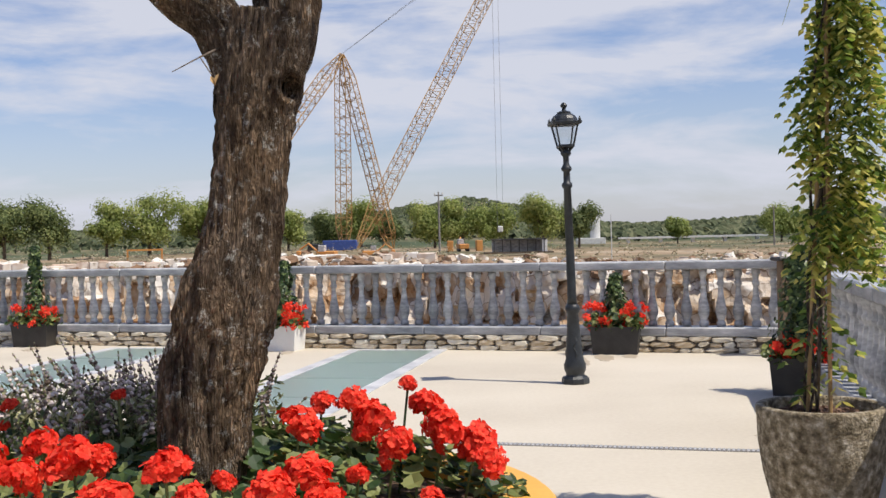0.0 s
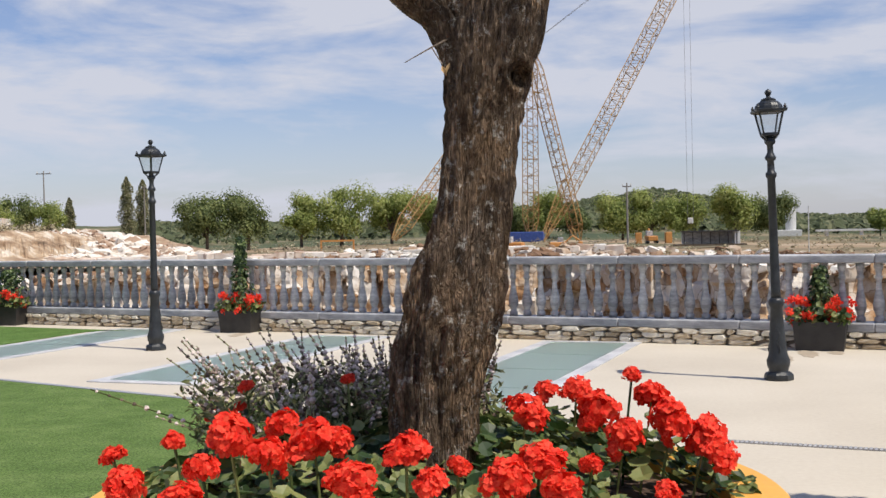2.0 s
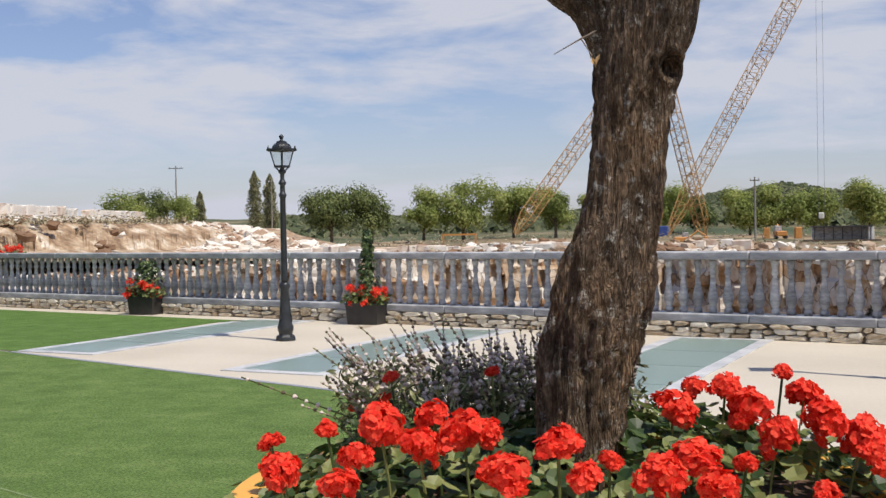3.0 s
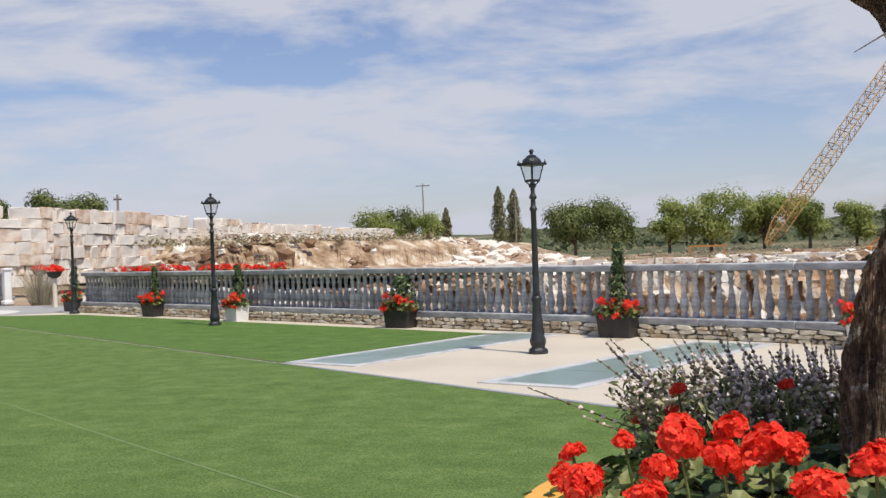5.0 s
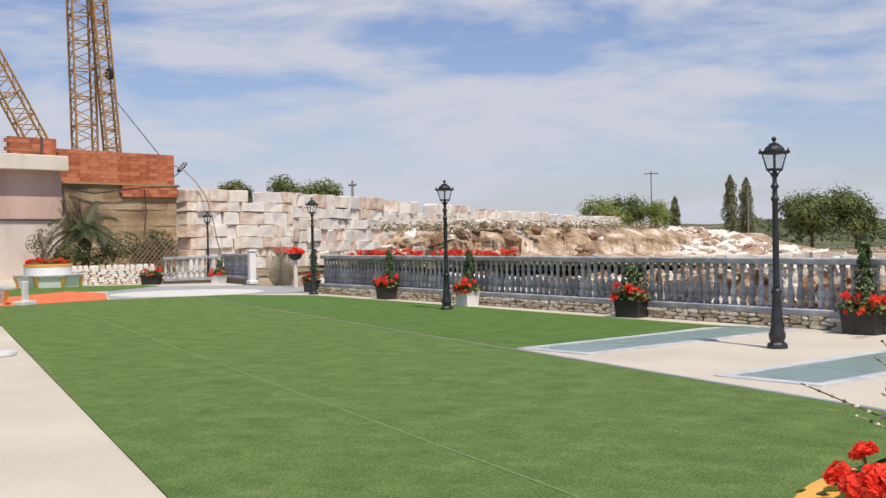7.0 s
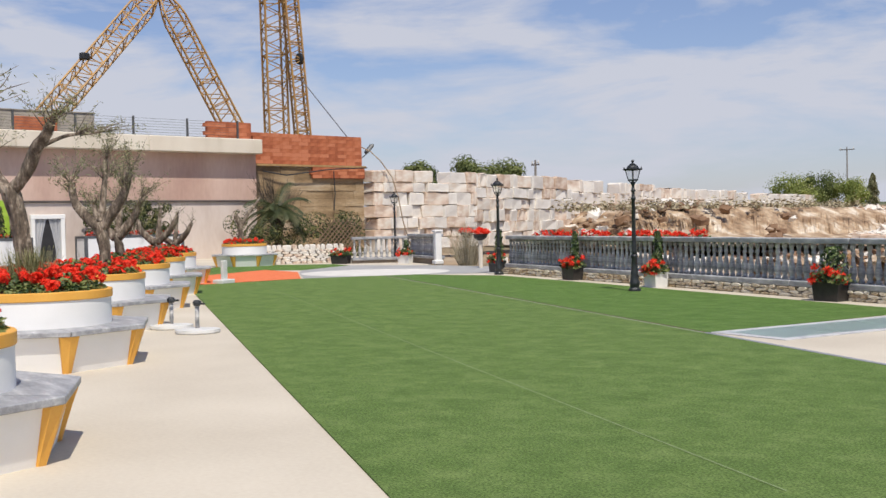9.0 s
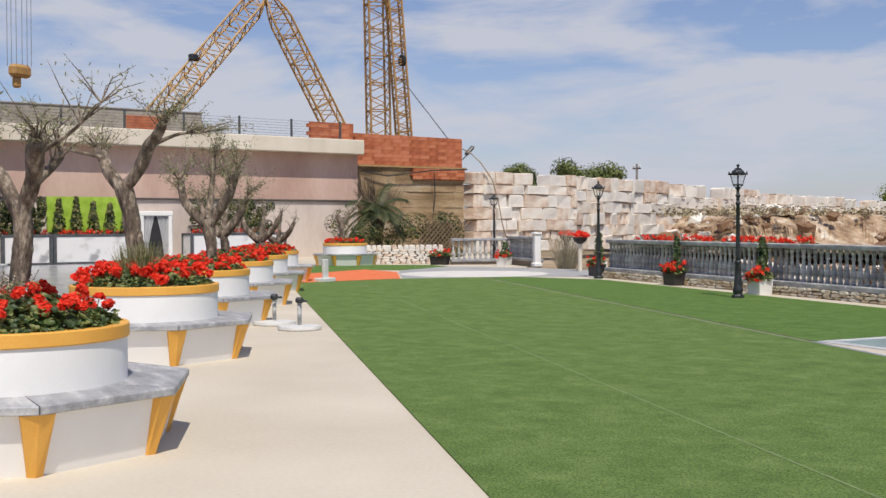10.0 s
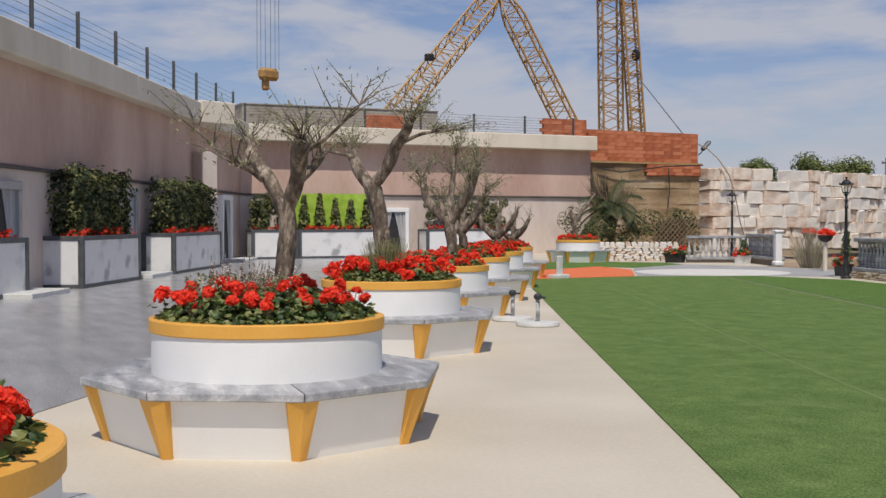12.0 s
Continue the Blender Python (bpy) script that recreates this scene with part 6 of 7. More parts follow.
shrub((-46.2, 31.2, 0), (1.9, 3.0, 2.1), 4200, 0.08, M_hedge, "dark climbing shrub over a wooden trellis", 2)
shrub((-46.6, 27.6, 0), (1.2, 2.0, 1.9), 2200, 0.08, M_hedge, "dark bush behind the low stone wall", 3)
shrub((-46.9, 33.2, 0), (1.0, 1.4, 1.9), 1600, 0.08, M_hedge, "dark bush beside the retaining wall", 4)
M_dry = material("dry_grass", [(0.22, 0.19, 0.11), (0.36, 0.31, 0.20), (0.50, 0.44, 0.31)], 0.9, 3, island=0.6, trans=0.15)
pampas = thing("dry_grass_clump", "tall wispy clump of dry grass at the plaza exit", "grass", (-31.0, 26.9, 0))
blades, rt = Shape(), random.Random(19)
for i in range(420):
    a, r = rt.uniform(0, 6.28), 0.55 * rt.random() ** 0.7
    o = Vector((r * math.cos(a), r * math.sin(a), 0))
    h_ = rt.uniform(0.5, 1.75) * (1 - 0.35 * r)
    blades.tube([o * 0.6, o * 1.0 + Vector((0, 0, h_ * 0.6)), o * 1.7 + Vector((rt.uniform(-.15, .15), rt.uniform(-.15, .15), h_))], [0.006, 0.005, 0.002], 3)
M_wisp = material("bleached_grass", [(0.34, 0.29, 0.19), (0.52, 0.46, 0.33), (0.66, 0.60, 0.46)], 0.9, 3, island=0.6, trans=0.3)
tagged(part("grass", blades, M_wisp, pampas), kind="stuff")
trel = thing("trellis", "dark wooden lattice trellis panel", "trellis", (-44.9, 31.4, 0), 88)
for k in range(9):
    for s_ in (-1, 1):
        part("lath", Shape().box((0, 0, 0), (1.9, 0.02, 0.05), m=Matrix.Translation((0.25 * k - 1.0, 0.02 * s_, 1.1)) @ Matrix.Rotation(s_ * 0.78, 4, "Y")), M_wood, trel)

# low dry-stone wall of white stones
low = thing("low_stone_wall", "low dry-laid wall of rough white stones", "wall", (-40.6, 22.9, 0), 62.5, kind="structure")
part("core", Shape().box((2.2, 0.12, 0.33), (4.5, 0.25, 0.62)), M_mortar, low)
WHITE_STONES = [s.mesh("stone", M_block) for s in STONES]
for c in range(7):
    x = 0.0
    while x < 4.4:
        w = rs.uniform(0.16, 0.4)
        part("stone", rs.choice(WHITE_STONES), None, low, m=Matrix.Translation((x + w / 2, -0.02, 0.05 + 0.1 * c)) @ Matrix.Rotation(rs.uniform(-.15, .15), 4, "Y") @ Matrix.Diagonal((w, 0.12, 0.115 if c < 6 else 0.26, 1)))
        x += w

# small balustrade at the end of the plaza
small = balustrade(Vector((-37.0, 26.2)), Vector((0.44, 0.898)), 2.4, height0=0.12, label="short pale balustrade at the far end of the plaza")
balustrade(Vector((-35.9, 28.3)), Vector((0.93, -0.37)), 3.6, height0=0.2, label="short grey balustrade at the plaza exit")
pier = thing("gate_pier", "white rendered gate pier with a cap", "pier", (-32.45, 26.75, 0), -20)
part("shaft", Shape().box((0, 0, 0.6), (0.24, 0.24, 1.2), bevel=0.02), M_white, pier)
part("cap", Shape().box((0, 0, 1.24), (0.32, 0.32, 0.08), bevel=0.02), M_white, pier)
part("foot", Shape().box((0, 0, 0.1), (0.34, 0.34, 0.16), bevel=0.03), M_white, pier)
for (x, y, s_) in ((-28.9, 25.6, 4), (-32.9, 28.6, 5)):
    hb = thing("flower_stand", "post carrying a bowl of red geraniums", "flower stand", (x, y, 0))
    part("post", Shape().tube([(0, 0, 0), (0, 0, 0.95)], 0.07, 8), M_cream, hb)
    part("bowl", Shape().lathe([(0.08, 0.92), (0.2, 1.0), (0.26, 1.14), (0.24, 1.14), (0.1, 1.05)], 14), M_blackbox, hb)
    fl, rf = Shape(), random.Random(s_)
    for i in range(34):
        h = head_shape(rf, 7, 3, 0.075 * rf.uniform(0.8, 1.2))
        a, r = rf.uniform(0, 6.28), 0.3 * math.sqrt(rf.random())
        fl.add([(p[0] + r * math.cos(a), p[1] + r * math.sin(a), p[2] + 1.18 + 0.2 * (1 - r / 0.3) * rf.random()) for p in h.v], h.f)
        round_leaf(fl, (r * math.cos(a), r * math.sin(a), 1.14), 0.05, (0, 0, 1), rf, 5)
    tagged(part("blossoms", fl, M_petal, hb), kind="stuff")

# far floor: carpet, paving and white round
single("orange_carpet", slab([(-28.3, 14.9), (-28.45, 18.1), (-32.3, 20.55), (-34.9, 20.9), (-33.0, 17.3), (-30.6, 14.9)], 0.014, 0.024), material("orange_carpet", [(0.66, 0.15, 0.05), (0.76, 0.20, 0.075)], 0.95, 4, 0.4, 90), "orange carpet runner on the terrace", "carpet", "structure")
single("grey_paving", slab([(-28.45, 18.2), (-27.2, 21.4), (-25.6, 23.5), (-28.9, 26.4), (-32.0, 26.4), (-35.5, 25.0), (-33.6, 21.6), (-32.3, 20.6)], 0.002, 0.010), material("grey_paving", [(0.30, 0.30, 0.30), (0.40, 0.40, 0.39)], 0.8, 1.2), "grey paving before the exit", "pavement", "structure")
disc = Shape()
disc.lathe([(2.35, 0.011), (2.35, 0.018)], 48, Matrix.Translation((-29.6, 21.7, 0)))
single("white_round", disc, material("white_round_stone", [(0.58, 0.56, 0.52), (0.70, 0.68, 0.64)], 0.9, 1.5, spec=0.2), "pale round stone inlay in the paving", "pavement", "structure")

single("turf_patch", slab([(-34.9, 21.0), (-33.65, 21.65), (-35.55, 25.0), (-37.2, 25.4), (-40.3, 22.8), (-37.0, 18.0), (-33.05, 17.25)], 0.003, 0.013), M_turf_strip, "patch of artificial turf before the low stone wall", "turf", "structure")

# stands on the path
def stand(at, k):
    root = thing("parasol_base", "round white parasol base with a short steel tube", "parasol base", (at[0], at[1], 0), group="parasol bases")
    part("foot", Shape().lathe([(0.32, 0), (0.335, 0.02), (0.33, 0.06), (0.1, 0.075)], 24), M_stand, root)
    part("tube", Shape().lathe([(0.032, 0.07), (0.032, 0.42)], 10), M_greymarble, root, smooth=True)
    part("collar", Shape().lathe([(0.04, 0.40), (0.06, 0.42), (0.065, 0.46), (0.04, 0.49)], 14), M_blackmetal, root, "black clamp collar")
    part("knob", Shape().box((0.1, 0, 0.44), (0.16, 0.03, 0.03), 30 + 50 * k, bevel=0.008), M_blackmetal, root, "black clamp screw")
stand((-16.0, 7.95), 0)
stand((-17.0, 8.05), 1)
sign = thing("floor_stand", "small white upright stand on a flat foot", "stand", (-28.4, 15.55, 0), 20)
part("foot", Shape().box((0, 0, 0.06), (0.35, 0.55, 0.12), bevel=0.02), M_stand, sign)
part("upright", Shape().box((0, 0.02, 0.36), (0.1, 0.2, 0.55), bevel=0.02), M_stand, sign)

# ---- wall of quarried blocks ----
rb = random.Random(101)


def rough_block(rng):
    s = Shape().box((0, 0, 0), (1, 1, 1), bevel=0.06)
    s.v = [(x + rng.uniform(-.06, .06), y + rng.uniform(-.05, .05), z + rng.uniform(-.06, .06)) for x, y, z in s.v]
    return s


BLOCKS = [rough_block(rb) for _ in range(8)]
BLOCK_MESHES = [b.mesh("block", M_block) for b in BLOCKS]
block_wall = thing("block_wall", "tall stacked wall of rough white and pink marble blocks", "wall", kind="structure")
LINE = [Vector((-51.6, 38.2)), Vector((-52.2, 46)), Vector((-55.9, 58.4)), Vector((-63.8, 77.5)), Vector((-71, 100)), Vector((-79, 130))]
TOPS = [4.5, 4.45, 4.35, 4.1, 3.9, 3.5]
count = 0
for k in range(len(LINE) - 1):
    a, b = LINE[k], LINE[k + 1]
    L, ang = (b - a).length, math.degrees(math.atan2((b - a).y, (b - a).x))
    hgt = (0.72, 0.74, 0.84, 1.15, 1.5)[k]
    base = (0.0, 0.0, 0.4, 1.2, 1.6)[k]
    start = 0.0
    while start < L:
        stop = min(L, start + rb.uniform(8.0, 16.0) * hgt / 0.72)
        rows_ = max(2, int(round((TOPS[k] - base) / hgt)) + rb.choice((0, 0, 1)))
        row_h = (TOPS[k] - base) / rows_
        shares = [rb.uniform(0.8, 1.25) for r in range(rows_)]
        for r in range(rows_):
            tall = shares[r] * rows_ / sum(shares)
            low_ = sum(shares[:r]) * rows_ / sum(shares)
            x = start + rb.uniform(-0.25, 0.1)
            while x < stop - 0.15:
                w = min(rb.choice((rb.uniform(0.6, 1.0), rb.uniform(1.0, 1.9))) * hgt / 0.72, stop + 0.3 - x)
                if not (r == rows_ - 1 and rb.random() < 0.25):
                    p = a + (b - a) * min(1.0, max(0, (x + w / 2)) / L)
                    part("block", rb.choice(BLOCK_MESHES), None, block_wall, m=Matrix.Translation((p.x + rb.uniform(-.11, .11), p.y + rb.uniform(-.08, .08), base + (low_ + 0.5 * tall) * row_h)) @ Euler((rb.uniform(-.03, .03), rb.uniform(-.035, .035), radians(ang) + rb.uniform(-.05, .05))).to_matrix().to_4x4() @ Matrix.Diagonal((w * rb.uniform(0.92, 1.0), 1.2, row_h * tall * rb.uniform(0.95, 1.04), 1)))
                x += w
        start = stop

def rock_shape(rng):
    s = Shape().box((0, 0, 0), (1, 1, 1), bevel=0.2)
    s.v = [(x + rng.uniform(-.16, .16), y + rng.uniform(-.16, .16), z + rng.uniform(-.16, .16)) for x, y, z in s.v]
    return s


ROCKS = [rock_shape(rb) for _ in range(12)]
M_rimrock = material("earthy_rubble", [(0.22, 0.13, 0.075), (0.38, 0.27, 0.18), (0.55, 0.46, 0.37), (0.74, 0.70, 0.63)], 0.9, 0.4, 0.4, 4, island=0.9, fine=0.3, fine_scale=3)

# earth bank in front of the blocks, and the ledge above it
M_bank = material("clay_bank", [(0.13, 0.085, 0.05), (0.30, 0.20, 0.12), (0.45, 0.34, 0.23), (0.64, 0.57, 0.47)], 0.95, 0.7, 0.9, 3, stretch=(1, 1, 1.6), detail=10, fine=0.6, fine_scale=3)
bank = Shape()
TOPL = [Vector((-51.6, 55.5, 0.1)), Vector((-50.4, 59.5, 1.8)), Vector((-49.2, 66.2, 2.2)), Vector((-47, 80.4, 2.0)), Vector((-46, 92, 1.2))]
BOTL = [Vector((-49.0, 53.5, -0.2)), Vector((-42.5, 52.0, 0.0)), Vector((-39.4, 53.2, 0.0)), Vector((-36.6, 63.0, -0.3)), Vector((-35, 74, -0.9))]
nu, nv = 420, 20
for j in range(nv):
    for i in range(nu):
        t = i / (nu - 1) * 3.999
        k, f = int(t), t - int(t)
        a, b = TOPL[k].lerp(TOPL[k + 1], f), BOTL[k].lerp(BOTL[k + 1], f)
        v = j / (nv - 1)
        hv, hz = (v / 0.12 * 0.7, v * 0.9) if v < 0.12 else (0.7 + 0.3 * (v - 0.12) / 0.88, 0.108 + 0.892 * ((v - 0.12) / 0.88) ** 0.8)
        p = b.lerp(a, hv)
        p.z = b.z + (a.z - b.z) * hz
        gul = 1.2 * noise.noise(Vector((t * 7, v * 0.6, 0))) + 1.3 * abs(noise.noise(Vector((t * 24, v * 1.2, 4)))) + 0.7 * abs(noise.noise(Vector((t * 50, v * 2.5, 7)))) - 0.4
        p += (b - a).normalized() * gul * (1 - abs(2 * v - 1)) * 1.6 + Vector((0, 0, 0.15 * noise.noise(p * 0.8)))
        bank.v.append(tuple(p))
bank.f = [(j * nu + i, j * nu + i + 1, (j + 1) * nu + i + 1, (j + 1) * nu + i) for j in range(nv - 1) for i in range(nu - 1)]
single("earth_bank", bank, M_bank, "eroded ochre clay bank below the block wall", "bank", "structure")
ledge = Shape()
for i in range(60):
    t = i / 59 * 3.999
    k, f = int(t), t - int(t)
    a = TOPL[k].lerp(TOPL[k + 1], f)
    for q, dz in ((0, 0.0), (2.5, 0.25), (9, 0.5), (30, 0.8)):
        ledge.v.append((a.x - q, a.y + q * 0.25, a.z - 0.05 + dz + 0.15 * noise.noise(Vector((t * 3, q, 0)))))
ledge.f = [(i * 4 + j, i * 4 + j + 1, i * 4 + j + 5, i * 4 + j + 4) for i in range(59) for j in range(3)]
slide = Shape()
for i in range(120):
    t = rb.random() ** 1.5 * 2.6
    k, f = int(t), t - int(t)
    a, q = TOPL[k].lerp(TOPL[k + 1], f), rb.uniform(-1.0, 5.0)
    if i % 3 == 0:
        a, q = a.lerp(BOTL[k].lerp(BOTL[k + 1], f), rb.random()), 0.0
    s_ = rb.choice((0.2, 0.3, 0.45, 0.6, 0.8)) * rb.uniform(0.7, 1.1)
    m = Matrix.Translation((a.x - q, a.y + q * 0.25, a.z + 0.12 + 0.05 * q + rb.uniform(-.1, .25))) @ Euler((rb.uniform(-.5, .5), rb.uniform(-.5, .5), rb.uniform(0, 3))).to_matrix().to_4x4() @ Matrix.Diagonal((s_ * 1.3, s_, s_ * 0.7, 1))
    r_ = ROCKS[i % 12]
    slide.add([m @ Vector(p) for p in r_.v], r_.f)
single("bank_rubble", slide, M_rimrock, "broken stones tumbled along the clay bank", "rubble", "stuff")
single("bank_top", ledge, M_bank, "dry grassy shelf above the bank", "ground", "structure")

# ---- loose rock: debris and quarry rim ----
M_rubble = material("white_rubble", [(0.36, 0.24, 0.16), (0.60, 0.51, 0.41), (0.69, 0.62, 0.53), (0.74, 0.69, 0.61)], 0.85, 0.4, 0.4, 4, island=0.75, fine=0.3, fine_scale=3)
deb = Shape()
for i in range(1100):
    t, u = rb.random(), rb.random()
    p = Vector((-60, 82, 0)).lerp(Vector((-50, 96, 0)), t).lerp(Vector((-41, 74, 0)).lerp(Vector((-33, 84, 0)), t), u)
    z = 2.4 * (1 - u) ** 1.1 - 0.62 + rb.uniform(-.1, .12)
    s_ = rb.choice((0.3, 0.45, 0.6, 0.85, 1.15)) * rb.uniform(0.7, 1.1)
    m = Matrix.Translation((p.x, p.y, z)) @ Euler((rb.uniform(-.4, .4), rb.uniform(-.4, .4), rb.uniform(0, 3))).to_matrix().to_4x4() @ Matrix.Diagonal((s_ * 1.3, s_, s_ * 0.7, 1))
    r_ = rb.choice(ROCKS)
    deb.add([m @ Vector(q) for q in r_.v], r_.f)
single("marble_debris", deb, M_rubble, "heap of broken white marble blocks", "rubble", "stuff")
mound = Shape()
for j in range(16):
    for i in range(24):
        t, u = i / 23, j / 15
        p = Vector((-61, 80, 0)).lerp(Vector((-47, 100, 0)), t).lerp(Vector((-41, 71, 0)).lerp(Vector((-31, 86, 0)), t), u)
        mound.v.append((p.x, p.y, 2.3 * (1 - u) ** 1.1 - 0.8 + 0.3 * noise.noise(Vector((t * 6, u * 6, 0)))))
mound.f = [(j * 24 + i, j * 24 + i + 1, (j + 1) * 24 + i + 1, (j + 1) * 24 + i) for j in range(15) for i in range(23)]
single("debris_mound", mound, M_bank, "earth mound under the marble debris", "ground", "structure")
rim = Shape()
for i in range(2300):
    az = rb.uniform(-30, 40)
    r = pit_radius(az) + (rb.random() ** 1.7) * 34 - 1.0
    p = polar(az, r)
    s_ = rb.choice((0.16, 0.2, 0.25, 0.3, 0.4, 0.7)) * rb.uniform(0.7, 1.2)
    m = Matrix.Translation((p.x, p.y, rim_height(az, r) + s_ * 0.25)) @ Euler((rb.uniform(-.3, .3), rb.uniform(-.3, .3), rb.uniform(0, 3))).to_matrix().to_4x4() @ Matrix.Diagonal((s_ * 1.4, s_, s_ * 0.7, 1))
    r_ = rb.choice(ROCKS)
    rim.add([m @ Vector(q) for q in r_.v], r_.f)
single("rim_rubble", rim, M_rimrock, "broken stone and boulders along the quarry rim", "rubble", "stuff")
white_row = thing("block_row", "row of cut pale marble blocks along the quarry edge", "stone blocks")
for i in range(46):
    az = 2.0 + i * 0.62 + rb.uniform(-.15, .15)
    p = polar(az, 84 + 3 * math.sin(i))
    part("block", rb.choice(BLOCK_MESHES), None, white_row, m=Matrix.Translation((p.x, p.y, -0.35)) @ Matrix.Rotation(radians(az) + rb.uniform(-.2, .2), 4, "Z") @ Matrix.Diagonal((rb.uniform(0.8, 1.9), 1.0, rb.uniform(0.5, 0.95), 1)))


# ---- cranes ----
def lattice(a, b, w0, w1, root, name, tips=(0.1, 0.1), bays=None, rad=0.068, mat=None):
    """A lattice boom from a to b: four chords, tapered to the tips, with zigzag bracing."""
    a, b = Vector(a), Vector(b)
    d = (b - a)
    L = d.length
    d.normalize()
    u = d.cross(Vector((0.3, 0.9, 0.1))).normalized()
    v = d.cross(u)
    n = bays or max(4, int(L / (w0 * 0.45)))
    rings = []
    for i in range(n + 1):
        t = i / n
        k = min(1.0, 0.25 + 0.75 * t / tips[0] if tips[0] else 1, 0.25 + 0.75 * (1 - t) / tips[1] if tips[1] else 1)
        w = (w0 + (w1 - w0) * t) * k / 2
        c = a + d * L * t
        rings.append([c + u * w + v * w, c - u * w + v * w, c - u * w - v * w, c + u * w - v * w])
    s = Shape()
    for q in range(4):
        s.tube([r[q] for r in rings], rad, 4)
    for i in range(n):
        for q in range(4):
            e = (q + 1) % 4
            s.tube([rings[i][q], rings[i + 1][e]] if i % 2 else [rings[i][e], rings[i + 1][q]], rad * 0.5, 3)
            if i % 3 == 0:
                s.tube([rings[i][q], rings[i][e]], rad * 0.6, 3)
    return part(name, s, mat or M_crane, root)


M_blue = material("blue_paint", [(0.02, 0.05, 0.20), (0.04, 0.08, 0.28)], 0.5, 3)
M_cable = material("steel_cable", [(0.10, 0.10, 0.11), (0.17, 0.17, 0.18)], 0.5, 3)
far_crane = thing("derrick_crane", "tall yellow lattice derrick crane standing in the quarry", "crane")
lattice((-16.7, 149.5, -0.6), (-16.4, 149.9, 25.0), 1.6, 1.5, far_crane, "mast", (0.12, 0.1))
lattice((-16.4, 149.9, 25.2), (-10.4, 149.7, -0.5), 1.5, 1.5, far_crane, "back_leg", (0.12, 0.08))
lattice((-16.4, 149.8, 25.2), (-31.7, 134.3, 0.3), 1.5, 1.5, far_crane, "side_leg", (0.12, 0.08))
lattice((-15.0, 147.5, -0.3), (9.9, 170.6, 49.0), 1.7, 1.7, far_crane, "boom", (0.1, 0.1))
part("cab", Shape().box((-17.0, 148.0, 0.2), (4.4, 2.2, 1.3), bevel=0.08), M_blue, far_crane, "blue machine cabin")
part("hoist", Shape().box((-20.2, 148.0, 0.0), (2.0, 1.6, 0.9), bevel=0.1), M_blackmetal, far_crane)
cb = Shape()
cb.tube([(-16.4, 149.9, 25.3), (9.9, 170.6, 49.0)], 0.03, 3)
cb.tube([(-16.4, 149.9, 25.3), (9.0, 169.6, 47.6)], 0.03, 3)
part("stay_cable", cb, M_cable, far_crane)
for o in (0, 0.75):
    part("hoist_cable", Shape().tube([(3.5 + o, 150.2, 49.0), (3.5 + o, 150.2, 2.2)], 0.022, 3), M_cable, far_crane)
part("hook_block", Shape().box((3.85, 150.2, 1.8), (0.7, 0.5, 0.8), bevel=0.1), M_stand, far_crane)

near_crane = thing("derrick_crane", "yellow lattice derrick crane rising behind the building", "crane")
lattice((-77.4, 49.0, -2), (-78.0, 48.8, 34), 1.55, 1.55, near_crane, "mast", (0.02, 0.02), rad=0.09)
lattice((-74.4, 50.1, -2), (-76.6, 48.4, 36), 1.0, 1.0, near_crane, "back_leg", (0.02, 0.1), rad=0.085)
lattice((-81.3, 41.0, 19.9), (-75.5, 52.4, -6.0), 1.45, 1.45, near_crane, "right_leg", (0.08, 0.02), rad=0.085)
lattice((-81.3, 41.0, 19.9), (-78.8, 25.5, 3.0), 1.45, 1.45, near_crane, "left_leg", (0.08, 0.02), rad=0.085)
part("pulley", Shape().lathe([(0.3, -0.15), (0.45, -0.1), (0.45, 0.1), (0.3, 0.15)], 14, Matrix.Translation((-75.0, 49.5, 14.4)) @ Matrix.Rotation(1.57, 4, "X")), M_blackmetal, near_crane)
part("floodlight", Shape().box((-79.9, 34.3, 14.0), (0.5, 0.7, 0.5), 20, bevel=0.08), M_blackmetal, near_crane)
part("guy_cable", Shape().tube([(-75.2, 49.6, 13.0), (-60.0, 44.0, 6.0), (-52.0, 37.6, 5.6)], 0.05, 4), M_cable, near_crane)
for o in (-0.75, -0.5, -0.2, 0.15, 0.45, 0.7):
    part("hoist_cable", Shape().tube([(-74.1 + 0.4 * o, 20.2 + 0.9 * o, 11.6), (-74.3 + 0.4 * o, 20.3 + 0.9 * o, 42)], 0.02, 3), M_cable, near_crane)
part("hook_block", Shape().box((-74.1, 20.2, 11.3), (0.7, 1.5, 0.8), 25, bevel=0.2).box((-74.1, 20.0, 10.6), (0.4, 0.5, 0.7), 25, bevel=0.1), M_crane, near_crane)


